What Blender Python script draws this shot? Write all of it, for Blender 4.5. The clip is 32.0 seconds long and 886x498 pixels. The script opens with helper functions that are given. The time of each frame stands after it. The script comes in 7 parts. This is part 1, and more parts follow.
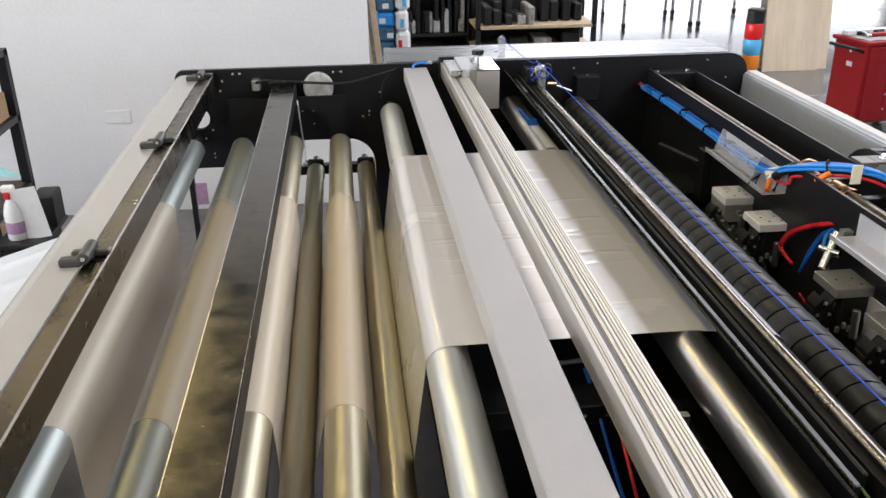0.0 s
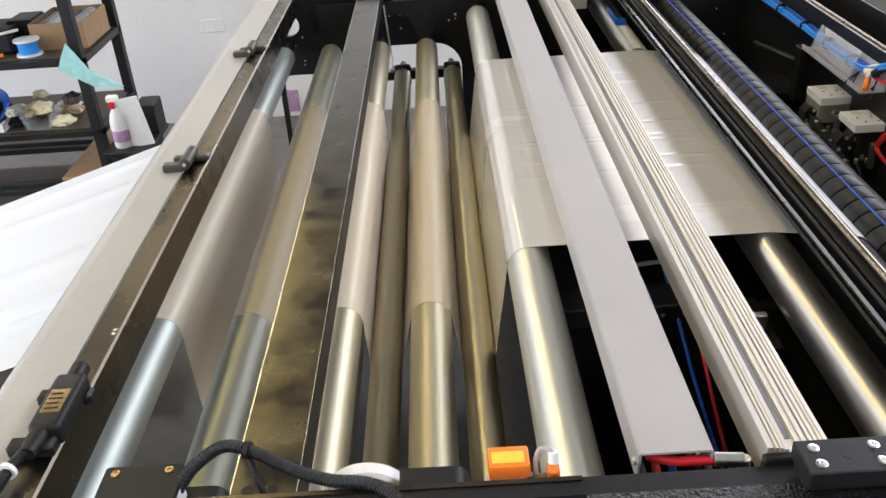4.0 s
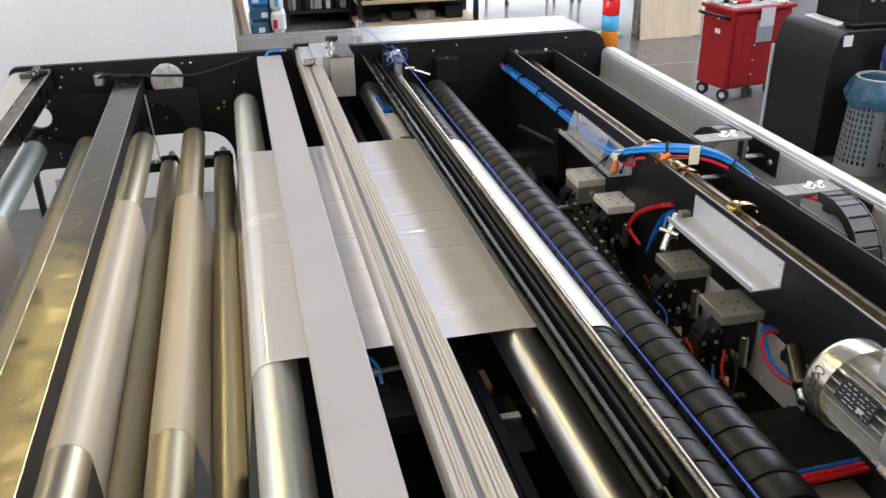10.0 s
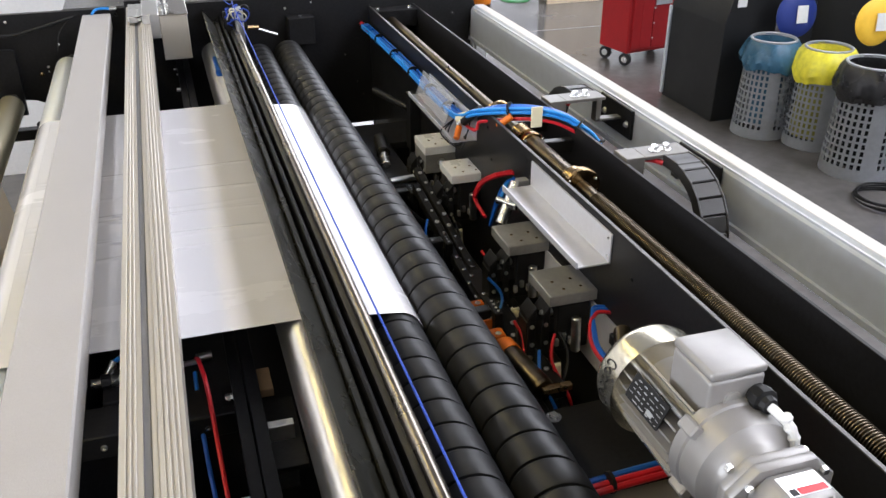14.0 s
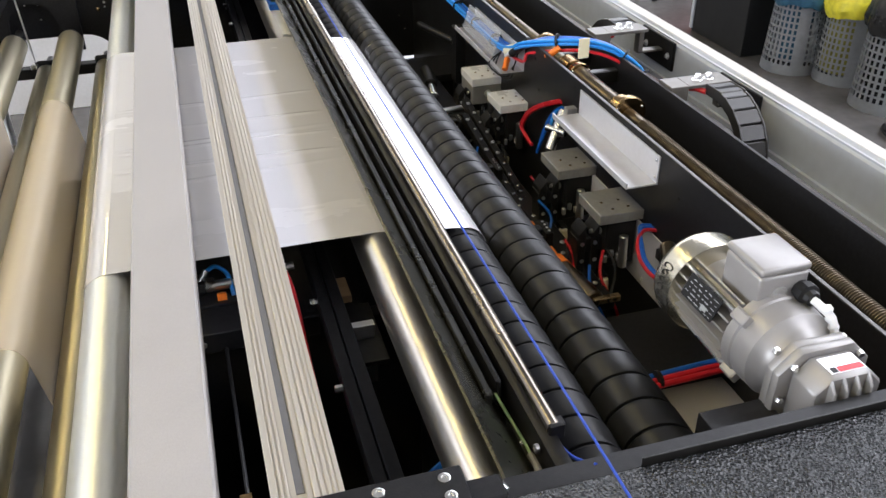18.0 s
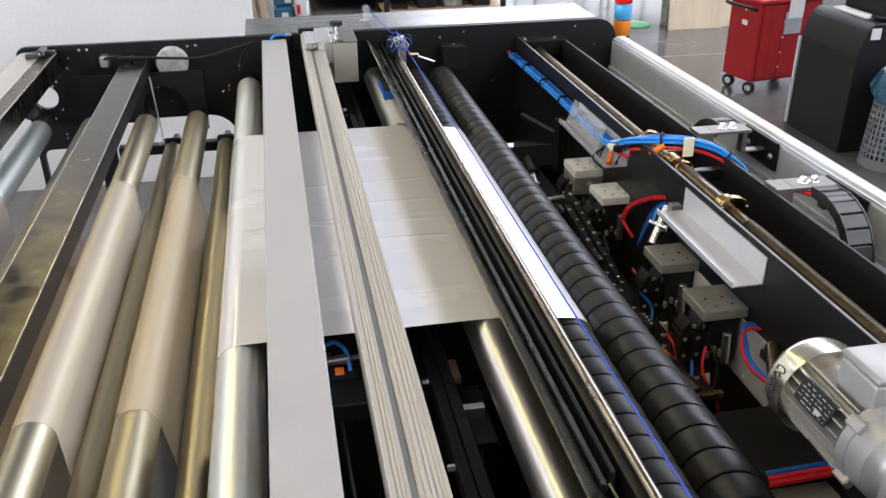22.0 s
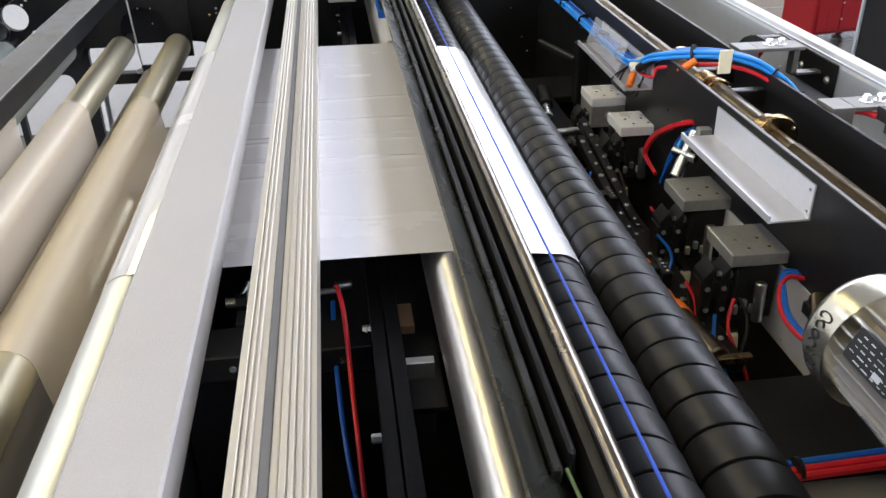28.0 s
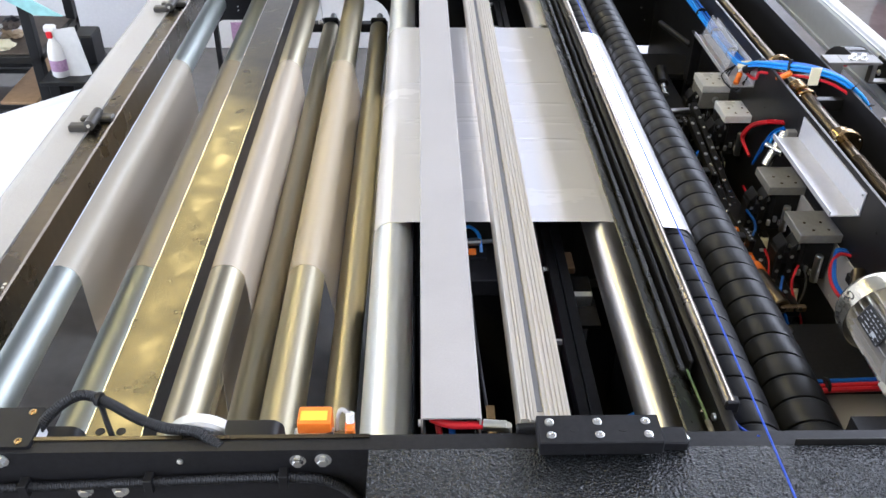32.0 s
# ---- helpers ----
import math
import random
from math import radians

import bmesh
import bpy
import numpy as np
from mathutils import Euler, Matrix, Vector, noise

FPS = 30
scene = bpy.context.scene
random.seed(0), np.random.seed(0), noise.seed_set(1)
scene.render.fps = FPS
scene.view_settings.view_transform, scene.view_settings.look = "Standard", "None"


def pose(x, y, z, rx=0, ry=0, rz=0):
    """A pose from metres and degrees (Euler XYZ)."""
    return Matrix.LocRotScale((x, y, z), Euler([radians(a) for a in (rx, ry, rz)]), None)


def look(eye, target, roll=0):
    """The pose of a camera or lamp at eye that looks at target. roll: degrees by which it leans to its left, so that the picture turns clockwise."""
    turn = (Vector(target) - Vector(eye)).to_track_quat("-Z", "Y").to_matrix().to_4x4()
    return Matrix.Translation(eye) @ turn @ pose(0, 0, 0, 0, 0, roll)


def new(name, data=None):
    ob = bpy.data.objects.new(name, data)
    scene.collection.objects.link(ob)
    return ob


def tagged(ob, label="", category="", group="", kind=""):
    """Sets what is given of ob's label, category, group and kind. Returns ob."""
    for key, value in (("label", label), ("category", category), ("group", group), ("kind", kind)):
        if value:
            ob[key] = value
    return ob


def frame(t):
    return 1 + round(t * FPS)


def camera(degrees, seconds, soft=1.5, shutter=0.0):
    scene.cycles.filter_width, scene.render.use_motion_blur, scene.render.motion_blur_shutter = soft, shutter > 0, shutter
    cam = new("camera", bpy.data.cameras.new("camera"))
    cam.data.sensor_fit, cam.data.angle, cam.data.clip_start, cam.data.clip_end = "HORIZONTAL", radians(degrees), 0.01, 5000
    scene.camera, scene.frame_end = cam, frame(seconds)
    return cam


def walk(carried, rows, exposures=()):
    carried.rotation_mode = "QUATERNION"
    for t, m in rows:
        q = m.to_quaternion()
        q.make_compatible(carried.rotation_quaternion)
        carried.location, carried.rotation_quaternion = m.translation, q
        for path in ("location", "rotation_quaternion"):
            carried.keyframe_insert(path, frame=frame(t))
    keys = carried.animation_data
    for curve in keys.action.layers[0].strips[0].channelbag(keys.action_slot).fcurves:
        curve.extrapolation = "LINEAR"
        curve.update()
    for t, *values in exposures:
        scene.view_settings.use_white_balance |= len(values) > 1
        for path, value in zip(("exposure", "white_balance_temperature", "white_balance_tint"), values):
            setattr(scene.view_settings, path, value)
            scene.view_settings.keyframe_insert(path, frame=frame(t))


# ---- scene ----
cam = camera(54.2, 32.0)
PATH = [
    (0, (-0.252, -0.677, 1.885), (-0.052, 1.138, 1.070), -0.56),
    (0.5, (-0.279, -0.707, 1.882), (-0.237, 1.104, 1.034), 0.92),
    (1, (-0.306, -0.739, 1.870), (-0.363, 1.032, 0.943), 0.77),
    (1.5, (-0.327, -0.761, 1.848), (-0.444, 0.951, 0.820), -0.52),
    (2, (-0.324, -0.768, 1.831), (-0.476, 0.896, 0.732), -1.59),
    (2.5, (-0.309, -0.772, 1.838), (-0.469, 0.879, 0.722), -2.39),
    (3, (-0.298, -0.769, 1.856), (-0.431, 0.904, 0.769), -2.27),
    (3.5, (-0.274, -0.756, 1.873), (-0.367, 0.945, 0.824), -2.66),
    (4, (-0.239, -0.725, 1.902), (-0.260, 1.006, 0.900), -3.84),
    (4.5, (-0.178, -0.672, 1.945), (-0.102, 1.071, 0.967), -4.56),
    (6.5, (-0.124, -0.592, 1.931), (0.213, 1.175, 1.057), -2.12),
    (7, (-0.113, -0.600, 1.936), (0.248, 1.168, 1.074), -1.84),
    (7.5, (-0.108, -0.607, 1.936), (0.268, 1.165, 1.087), -1.65),
    (8, (-0.104, -0.617, 1.936), (0.283, 1.151, 1.086), -1.64),
    (8.5, (-0.100, -0.624, 1.929), (0.288, 1.140, 1.071), -1.56),
    (9, (-0.103, -0.636, 1.927), (0.291, 1.122, 1.058), -1.34),
    (9.5, (-0.092, -0.633, 1.922), (0.307, 1.121, 1.047), -1.19),
    (10, (-0.093, -0.637, 1.920), (0.309, 1.115, 1.044), -0.84),
    (10.5, (-0.093, -0.640, 1.916), (0.314, 1.108, 1.035), -0.72),
    (11, (-0.076, -0.646, 1.912), (0.347, 1.099, 1.032), -1.00),
    (11.5, (-0.006, -0.668, 1.906), (0.442, 1.082, 1.048), 0.55),
    (12, (0.052, -0.666, 1.902), (0.508, 1.087, 1.054), 0.54),
    (12.5, (0.118, -0.622, 1.878), (0.604, 1.107, 0.999), -0.37),
    (13, (0.168, -0.554, 1.850), (0.673, 1.157, 0.945), -0.21),
    (13.5, (0.196, -0.518, 1.831), (0.716, 1.178, 0.907), -0.18),
    (14, (0.204, -0.508, 1.829), (0.742, 1.176, 0.893), -0.02),
    (14.5, (0.210, -0.496, 1.829), (0.759, 1.187, 0.899), 0.07),
    (16.5, (0.206, -0.495, 1.815), (0.784, 1.164, 0.860), 1.24),
    (17, (0.183, -0.514, 1.833), (0.750, 1.146, 0.873), 1.02),
    (17.5, (0.135, -0.558, 1.860), (0.662, 1.093, 0.864), -0.70),
    (18, (0.091, -0.607, 1.856), (0.569, 1.024, 0.802), -0.55),
    (18.5, (0.042, -0.667, 1.886), (0.525, 0.962, 0.832), 0.13),
    (19, (-0.013, -0.731, 1.963), (0.492, 0.915, 0.946), -1.33),
    (19.5, (-0.041, -0.767, 2.010), (0.494, 0.880, 1.011), -0.83),
    (20, (-0.055, -0.784, 2.016), (0.464, 0.863, 1.007), -0.69),
    (20.5, (-0.067, -0.778, 2.006), (0.435, 0.865, 0.982), -0.95),
    (21, (-0.074, -0.757, 2.001), (0.414, 0.904, 1.001), -1.74),
    (21.5, (-0.054, -0.697, 1.964), (0.372, 1.011, 1.016), -1.92),
    (22, (0.017, -0.645, 1.909), (0.345, 1.111, 1.011), -0.56),
    (22.5, (0.080, -0.577, 1.840), (0.290, 1.217, 0.981), 1.41),
    (23, (0.140, -0.511, 1.763), (0.244, 1.298, 0.916), 1.88),
    (23.5, (0.153, -0.433, 1.710), (0.211, 1.338, 0.781), 0.62),
    (24, (0.146, -0.376, 1.572), (0.179, 1.359, 0.578), 0.43),
    (25, (0.149, -0.374, 1.577), (0.188, 1.360, 0.582), -0.47),
    (27.5, (0.166, -0.398, 1.624), (0.232, 1.369, 0.689), -0.47),
    (28, (0.202, -0.412, 1.685), (0.414, 1.332, 0.730), -0.88),
    (28.5, (0.201, -0.480, 1.793), (0.586, 1.193, 0.767), 0.23),
    (29, (0.091, -0.581, 1.900), (0.473, 1.052, 0.810), 0.20),
    (29.5, (0.026, -0.676, 1.992), (0.431, 0.897, 0.826), -0.69),
    (30, (-0.001, -0.780, 2.071), (0.440, 0.749, 0.859), -0.58),
    (30.5, (-0.020, -0.852, 2.115), (0.385, 0.694, 0.913), 0.77),
    (31, (0.015, -0.853, 2.085), (0.273, 0.751, 0.918), 0.60),
    (31.5, (-0.005, -0.849, 2.072), (0.136, 0.775, 0.914), 1.10),
    (32, (-0.042, -0.849, 2.083), (0.010, 0.787, 0.934), 0.79),
]
walk(cam, [(t, look(eye, target, roll)) for t, eye, target, roll in PATH],
     [(0, -0.1, 6300, 13), (1, -0.2, 6300, 13), (2.4, 0.06, 6310, 13), (4, 0.03, 6330, 13), (9, 0.02, 6240, 13), (14, 0.1, 6250, 13), (18, 0.12, 6220, 13), (22, 0.07, 6150, 13), (28, 0.2, 6000, 13), (30, 0.2, 5880, 14), (32, 0.38, 5720, 14)])

# ---- light ----
world = bpy.data.worlds.new("hall_sky")
scene.world = world
world.use_nodes = True
wn = world.node_tree.nodes
sky = wn.new("ShaderNodeTexSky")
sky.sky_type, sky.sun_disc = "NISHITA", False
sky.sun_elevation, sky.sun_rotation = radians(50), radians(120)
world.node_tree.links.new(sky.outputs[0], wn["Background"].inputs[0])
wn["Background"].inputs[1].default_value = 0.12


def area_lamp(name, eye, target, sx, sy, watts, colour=(1, 1, 1)):
    d = bpy.data.lights.new(name, "AREA")
    d.shape, d.size, d.size_y, d.energy, d.color = "RECTANGLE", sx, sy, watts, colour
    ob = new(name, d)
    ob.matrix_world = look(eye, target)
    return ob


# fill lamp added at a guessed roof position to light the west side
area_lamp("west_skylight", (-6.6, 12, 6.65), (-6.6, 12, 0), 1.2, 43, 560, (1, 0.98, 0.97))
area_lamp("west_windows", (-13.65, -3, 3.1), (0, -3, 3.1), 12.6, 3.8, 1700, (0.93, 0.96, 1))
area_lamp("lamp_row", (-3.0, 12, 6.65), (-3.0, 12, 0), 0.36, 43, 680, (1, 0.8, 0.32))
area_lamp("east_skylight", (6.5, 12, 6.65), (6.5, 12, 0), 4.7, 43, 3100, (0.98, 0.98, 1))
# fill lamp added in the outer roof opening, no known source
area_lamp("outer_skylight", (14, 12, 6.65), (14, 12, 0), 2.0, 43, 500, (1, 0.98, 0.975))
area_lamp("east_windows", (23.65, 12, 2.85), (0, 12, 2.85), 3.9, 42, 4200, (0.94, 0.97, 1))
area_lamp("north_gate", (11, 33.9, 2.3), (11, 0, 2.3), 22, 4.5, 1300, (0.97, 0.98, 1))


# ---- materials ----
def mat(name, colour, rough=0.5, metal=0.0, grain=0.06, scale=40.0, stain=0.06, stain_scale=3.0, bump=0.1, bump_scale=None,
        stretch=(1, 1, 1), coat=0.0, trans=0.0, ior=1.45, spec=0.5, island=0.0, rvar=0.08, depth=0.002):
    m = bpy.data.materials.new(name)
    m.use_nodes = True
    t = m.node_tree
    n, l = t.nodes, t.links
    b = n["Principled BSDF"]
    b.inputs["Roughness"].default_value = rough
    b.inputs["Metallic"].default_value = metal
    b.inputs["Coat Weight"].default_value = coat
    b.inputs["Transmission Weight"].default_value = trans
    b.inputs["IOR"].default_value = ior
    b.inputs["Specular IOR Level"].default_value = spec
    co = n.new("ShaderNodeTexCoord")
    mp = n.new("ShaderNodeMapping")
    mp.inputs["Scale"].default_value = stretch
    l.new(co.outputs["Object"], mp.inputs[0])
    fine = n.new("ShaderNodeTexNoise")
    fine.inputs["Scale"].default_value = scale
    fine.inputs["Detail"].default_value = 4
    l.new(mp.outputs[0], fine.inputs["Vector"])
    wide = n.new("ShaderNodeTexNoise")
    wide.inputs["Scale"].default_value = stain_scale
    wide.inputs["Detail"].default_value = 5
    wide.inputs["Roughness"].default_value = 0.65
    l.new(mp.outputs[0], wide.inputs["Vector"])

    def span(src, low, high):
        r = n.new("ShaderNodeMapRange")
        r.inputs["From Min"].default_value, r.inputs["From Max"].default_value = 0.3, 0.7
        r.inputs["To Min"].default_value, r.inputs["To Max"].default_value = low, high
        l.new(src, r.inputs["Value"])
        return r.outputs[0]

    def mul(a, bb):
        k = n.new("ShaderNodeMath")
        k.operation = "MULTIPLY"
        l.new(a, k.inputs[0])
        l.new(bb, k.inputs[1])
        return k.outputs[0]

    v = mul(span(fine.outputs[0], 1 - grain, 1 + grain), span(wide.outputs[0], 1 - stain, 1 + stain))
    if island:
        info = n.new("ShaderNodeObjectInfo")
        r = n.new("ShaderNodeMapRange")
        r.inputs["To Min"].default_value, r.inputs["To Max"].default_value = 1 - island, 1 + island
        l.new(info.outputs["Random"], r.inputs["Value"])
        v = mul(v, r.outputs[0])
    hsv = n.new("ShaderNodeHueSaturation")
    hsv.inputs["Color"].default_value = (*colour, 1)
    l.new(v, hsv.inputs["Value"])
    l.new(hsv.outputs[0], b.inputs["Base Color"])
    l.new(span(wide.outputs[0], max(rough - rvar, 0.02), min(rough + rvar, 1)), b.inputs["Roughness"])
    if bump:
        bn = n.new("ShaderNodeBump")
        bn.inputs["Strength"].default_value = bump
        bn.inputs["Distance"].default_value = depth
        if bump_scale:
            tex = n.new("ShaderNodeTexNoise")
            tex.inputs["Scale"].default_value = bump_scale
            tex.inputs["Detail"].default_value = 2
            l.new(mp.outputs[0], tex.inputs["Vector"])
            l.new(tex.outputs[0], bn.inputs["Height"])
        else:
            l.new(fine.outputs[0], bn.inputs["Height"])
        l.new(bn.outputs[0], b.inputs["Normal"])
    return m


# ---- mesh helpers ----
def bx(x0, x1, y0, y1, z0, z1, bevel=0.0015, bm=None, seg=1):
    b = bmesh.new()
    bmesh.ops.create_cube(b, size=1)
    bmesh.ops.scale(b, vec=(x1 - x0, y1 - y0, z1 - z0), verts=b.verts)
    bmesh.ops.translate(b, vec=((x0 + x1) / 2, (y0 + y1) / 2, (z0 + z1) / 2), verts=b.verts)
    if bevel:
        bmesh.ops.bevel(b, geom=b.edges[:], offset=bevel, segments=seg, affect="EDGES", profile=0.5)
    return join(bm, b)


def join(a, b):
    if a is None:
        return b
    me = bpy.data.meshes.new("tmp")
    b.to_mesh(me)
    b.free()
    a.from_mesh(me)
    bpy.data.meshes.remove(me)
    return a


def moved(b, m):
    bmesh.ops.transform(b, matrix=m, verts=b.verts)
    return b


def lathe(profile, p0, axis, seg=32, bm=None, closed=True):
    """A turned body: profile of (distance along the axis, radius)."""
    b = bmesh.new()
    rings = []
    for d, r in profile:
        rings.append([b.verts.new((r * math.cos(a), r * math.sin(a), d)) for a in [2 * math.pi * k / seg for k in range(seg)]])
    for lo, hi in zip(rings, rings[1:]):
        for k in range(seg):
            b.faces.new((lo[k], lo[(k + 1) % seg], hi[(k + 1) % seg], hi[k]))
    if closed:
        b.faces.new(rings[0][::-1])
        b.faces.new(rings[-1])
    q = Vector(axis).to_track_quat("Z", "Y").to_matrix().to_4x4()
    return join(bm, moved(b, Matrix.Translation(p0) @ q))


def rod(p0, p1, r, seg=16, bm=None, chamfer=0.0):
    p0, p1 = Vector(p0), Vector(p1)
    n = (p1 - p0).length
    c = min(chamfer, r * 0.6, n * 0.4)
    prof = [(0, r - c), (c, r), (n - c, r), (n, r - c)] if c else [(0, r), (n, r)]
    return lathe(prof, p0, p1 - p0, seg, bm)


def prism(outline, y0, y1, bm=None, axis="y", bevel=0.0):
    """An outline of (x, z) drawn out along y (or of (y, z) along x, or of (x, y) along z)."""
    b = bmesh.new()
    put = {"y": lambda u, v, w: (u, w, v), "x": lambda u, v, w: (w, u, v), "z": lambda u, v, w: (u, v, w)}[axis]
    ends = [[b.verts.new(put(u, v, w)) for u, v in outline] for w in (y0, y1)]
    n = len(outline)
    for k in range(n):
        b.faces.new((ends[0][k], ends[0][(k + 1) % n], ends[1][(k + 1) % n], ends[1][k]))
    b.faces.new(ends[0][::-1])
    b.faces.new(ends[1])
    bmesh.ops.recalc_face_normals(b, faces=b.faces)
    if bevel:
        bmesh.ops.bevel(b, geom=b.edges[:], offset=bevel, segments=1, affect="EDGES")
    return join(bm, b)


def smooth_path(pts, steps=6):
    pts = [Vector(p) for p in pts]
    out = []
    for k in range(len(pts) - 1):
        a, b, c, d = pts[max(k - 1, 0)], pts[k], pts[k + 1], pts[min(k + 2, len(pts) - 1)]
        for s in range(steps):
            u = s / steps
            out.append(0.5 * (2 * b + (c - a) * u + (2 * a - 5 * b + 4 * c - d) * u * u + (3 * b - a - 3 * c + d) * u ** 3))
    return out + [pts[-1]]


def hose(pts, r, seg=8, steps=6, bm=None, ribs=0.0):
    """A round cable or hose through the given points."""
    path = smooth_path(pts, steps) if steps > 1 else [Vector(p) for p in pts]
    b = bmesh.new()
    rings, side = [], None
    for k, p in enumerate(path):
        tan = (path[min(k + 1, len(path) - 1)] - path[max(k - 1, 0)]).normalized()
        if side is None:
            side = tan.orthogonal().normalized()
        side = (side - tan * side.dot(tan)).normalized()
        up = tan.cross(side)
        rr = r * (1 + (ribs if k % 2 else 0))
        rings.append([b.verts.new(p + rr * (math.cos(a) * side + math.sin(a) * up)) for a in [2 * math.pi * j / seg for j in range(seg)]])
    for lo, hi in zip(rings, rings[1:]):
        for j in range(seg):
            b.faces.new((lo[j], lo[(j + 1) % seg], hi[(j + 1) % seg], hi[j]))
    b.faces.new(rings[0][::-1])
    b.faces.new(rings[-1])
    return join(bm, b)


def conduit(pts, r, pitch=0.0034):
    """A corrugated cable sleeve with evenly spaced ribs."""
    fine, path = smooth_path(pts, 24), []
    run = 0.0
    for a, c in zip(fine, fine[1:]):
        n = (c - a).length
        while run < n:
            path.append(a.lerp(c, run / n))
            run += pitch / 2
        run -= n
    return hose(path, r, 10, 1, None, 0.14)


def part(name, bm, material, parent=None, label="", smooth=True):
    me = bpy.data.meshes.new(name)
    bmesh.ops.recalc_face_normals(bm, faces=bm.faces)
    if smooth:
        for f in bm.faces:
            f.smooth = True
        for e in bm.edges:
            if len(e.link_faces) == 2 and e.calc_face_angle(0) > radians(35):
                e.smooth = False
    bm.to_mesh(me)
    bm.free()
    me.materials.append(material)
    ob = new(name, me)
    ob.parent = parent
    if label:
        ob["label"] = label
    return ob


def same_mesh(name, ob, parent, m):
    """Another part on the same mesh, moved by m."""
    o = new(name, ob.data)
    o.parent = parent
    o.matrix_local = m
    return o


def thing(name, label, category, group="", kind="", at=(0, 0, 0)):
    ob = new(name)
    ob.location = at
    return tagged(ob, label, category, group, kind)


def single(name, bm, material, label, category, group="", kind=""):
    return tagged(part(name, bm, material), label, category, group, kind)

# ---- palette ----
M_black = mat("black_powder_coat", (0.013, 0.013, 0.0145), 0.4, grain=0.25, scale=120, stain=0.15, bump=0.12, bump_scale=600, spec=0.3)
M_blackmetal = mat("blackened_steel", (0.02, 0.0195, 0.0185), 0.36, 0.3, grain=0.2, stain=0.3, bump=0.05)
M_hammer = mat("black_hammered_cover", (0.011, 0.0125, 0.0135), 0.22, grain=0.3, scale=210, stain=0.12, bump=1.0, bump_scale=215, depth=0.0022, spec=0.5)
hn, hl = M_hammer.node_tree.nodes, M_hammer.node_tree.links
cells = hn.new("ShaderNodeTexVoronoi")
cells.feature, cells.inputs["Scale"].default_value = "SMOOTH_F1", 350
hl.new(hn["Mapping"].outputs[0], cells.inputs["Vector"])
hl.new(cells.outputs["Distance"], hn["Bump"].inputs["Height"])
M_plastic = mat("black_plastic", (0.011, 0.011, 0.012), 0.45, grain=0.1, bump=0.03, spec=0.35)
M_grey = mat("grey_texture_paint", (0.375, 0.362, 0.355), 0.36, grain=0.03, scale=300, stain=0.05, stain_scale=5, bump=0.25, bump_scale=520)
M_beige = mat("beige_texture_paint", (0.38, 0.365, 0.335), 0.36, grain=0.06, scale=300, stain=0.08, stain_scale=4, bump=0.5, bump_scale=520, coat=1.0)
M_beige.node_tree.nodes["Principled BSDF"].inputs["Coat Roughness"].default_value = 0.14
M_brown = mat("burnished_steel_bar", (0.1, 0.091, 0.075), 0.2, 1.0, grain=0.04, scale=60, stain=0.3, stain_scale=13, bump=0.02, bump_scale=16, rvar=0.12)
M_strip = mat("dark_bronze_strip", (0.12, 0.102, 0.08), 0.28, 1.0, grain=0.08, stain=0.15, stain_scale=6, bump=0.03)
M_alu = mat("extruded_aluminium", (0.72, 0.675, 0.6), 0.33, 0.7, grain=0.004, scale=200, stain=0.006, bump=0.0, rvar=0.01, stretch=(1, 0.02, 1))
M_aludark = mat("grey_rail_band", (0.16, 0.16, 0.17), 0.45, 0.3, grain=0.05, stain=0.05, bump=0.02)
M_alumill = mat("milled_aluminium", (0.8, 0.8, 0.8), 0.32, 1.0, grain=0.03, scale=150, stain=0.04, bump=0.02, rvar=0.04)
M_angle = mat("satin_aluminium", (0.6, 0.6, 0.635), 0.36, 0.25, grain=0.03, scale=90, stain=0.04, bump=0.02, rvar=0.04)
# glare on the rear head plates is put into this near-white colour
M_glaremetal = mat("glare_white_aluminium", (0.93, 0.93, 0.94), 0.3, 0.1, grain=0.04, scale=90, stain=0.04, bump=0.04)
M_anod = mat("anodised_roller", (0.62, 0.57, 0.42), 0.46, 1.0, grain=0.02, scale=150, stain=0.04, stain_scale=3, bump=0.015, stretch=(1, 0.05, 1), rvar=0.02)
M_anodlight = mat("bright_anodised_roller", (0.93, 0.95, 0.92), 0.42, 1.0, grain=0.02, scale=150, stain=0.03, bump=0.015, stretch=(1, 0.05, 1), rvar=0.02)
M_anodgrey = mat("grey_green_anodised_roller", (0.60, 0.645, 0.61), 0.52, 1.0, grain=0.02, scale=150, stain=0.03, bump=0.015, stretch=(1, 0.05, 1), rvar=0.02)
M_edgeshine = mat("edge_highlight_metal", (0.78, 0.78, 0.78), 0.2, 1.0, grain=0.04, stain=0.05, bump=0.02, rvar=0.04)
M_tray = mat("dark_olive_tray", (0.016, 0.016, 0.013), 0.27, grain=0.15, stain=0.2, stain_scale=8, bump=0.04)
M_hinge = mat("dark_grey_hinge", (0.05, 0.047, 0.043), 0.36, grain=0.12, stain=0.15, bump=0.04)
M_anodpale = mat("pale_olive_anodised_roller", (0.48, 0.50, 0.45), 0.56, 1.0, grain=0.02, scale=150, stain=0.04, bump=0.015, stretch=(1, 0.05, 1), rvar=0.02)
M_steel = mat("ground_steel", (0.66, 0.645, 0.62), 0.30, 1.0, rvar=0.01, grain=0.03, scale=160, stain=0.03, bump=0.0, stretch=(1, 0.6, 1))
M_shaft = mat("worn_shaft", (0.33, 0.29, 0.245), 0.25, 1.0, grain=0.1, scale=60, stain=0.2, stain_scale=5, bump=0.01)
M_zinc = mat("zinc_plated", (0.75, 0.75, 0.73), 0.28, 1.0, grain=0.06, stain=0.08, bump=0.02)
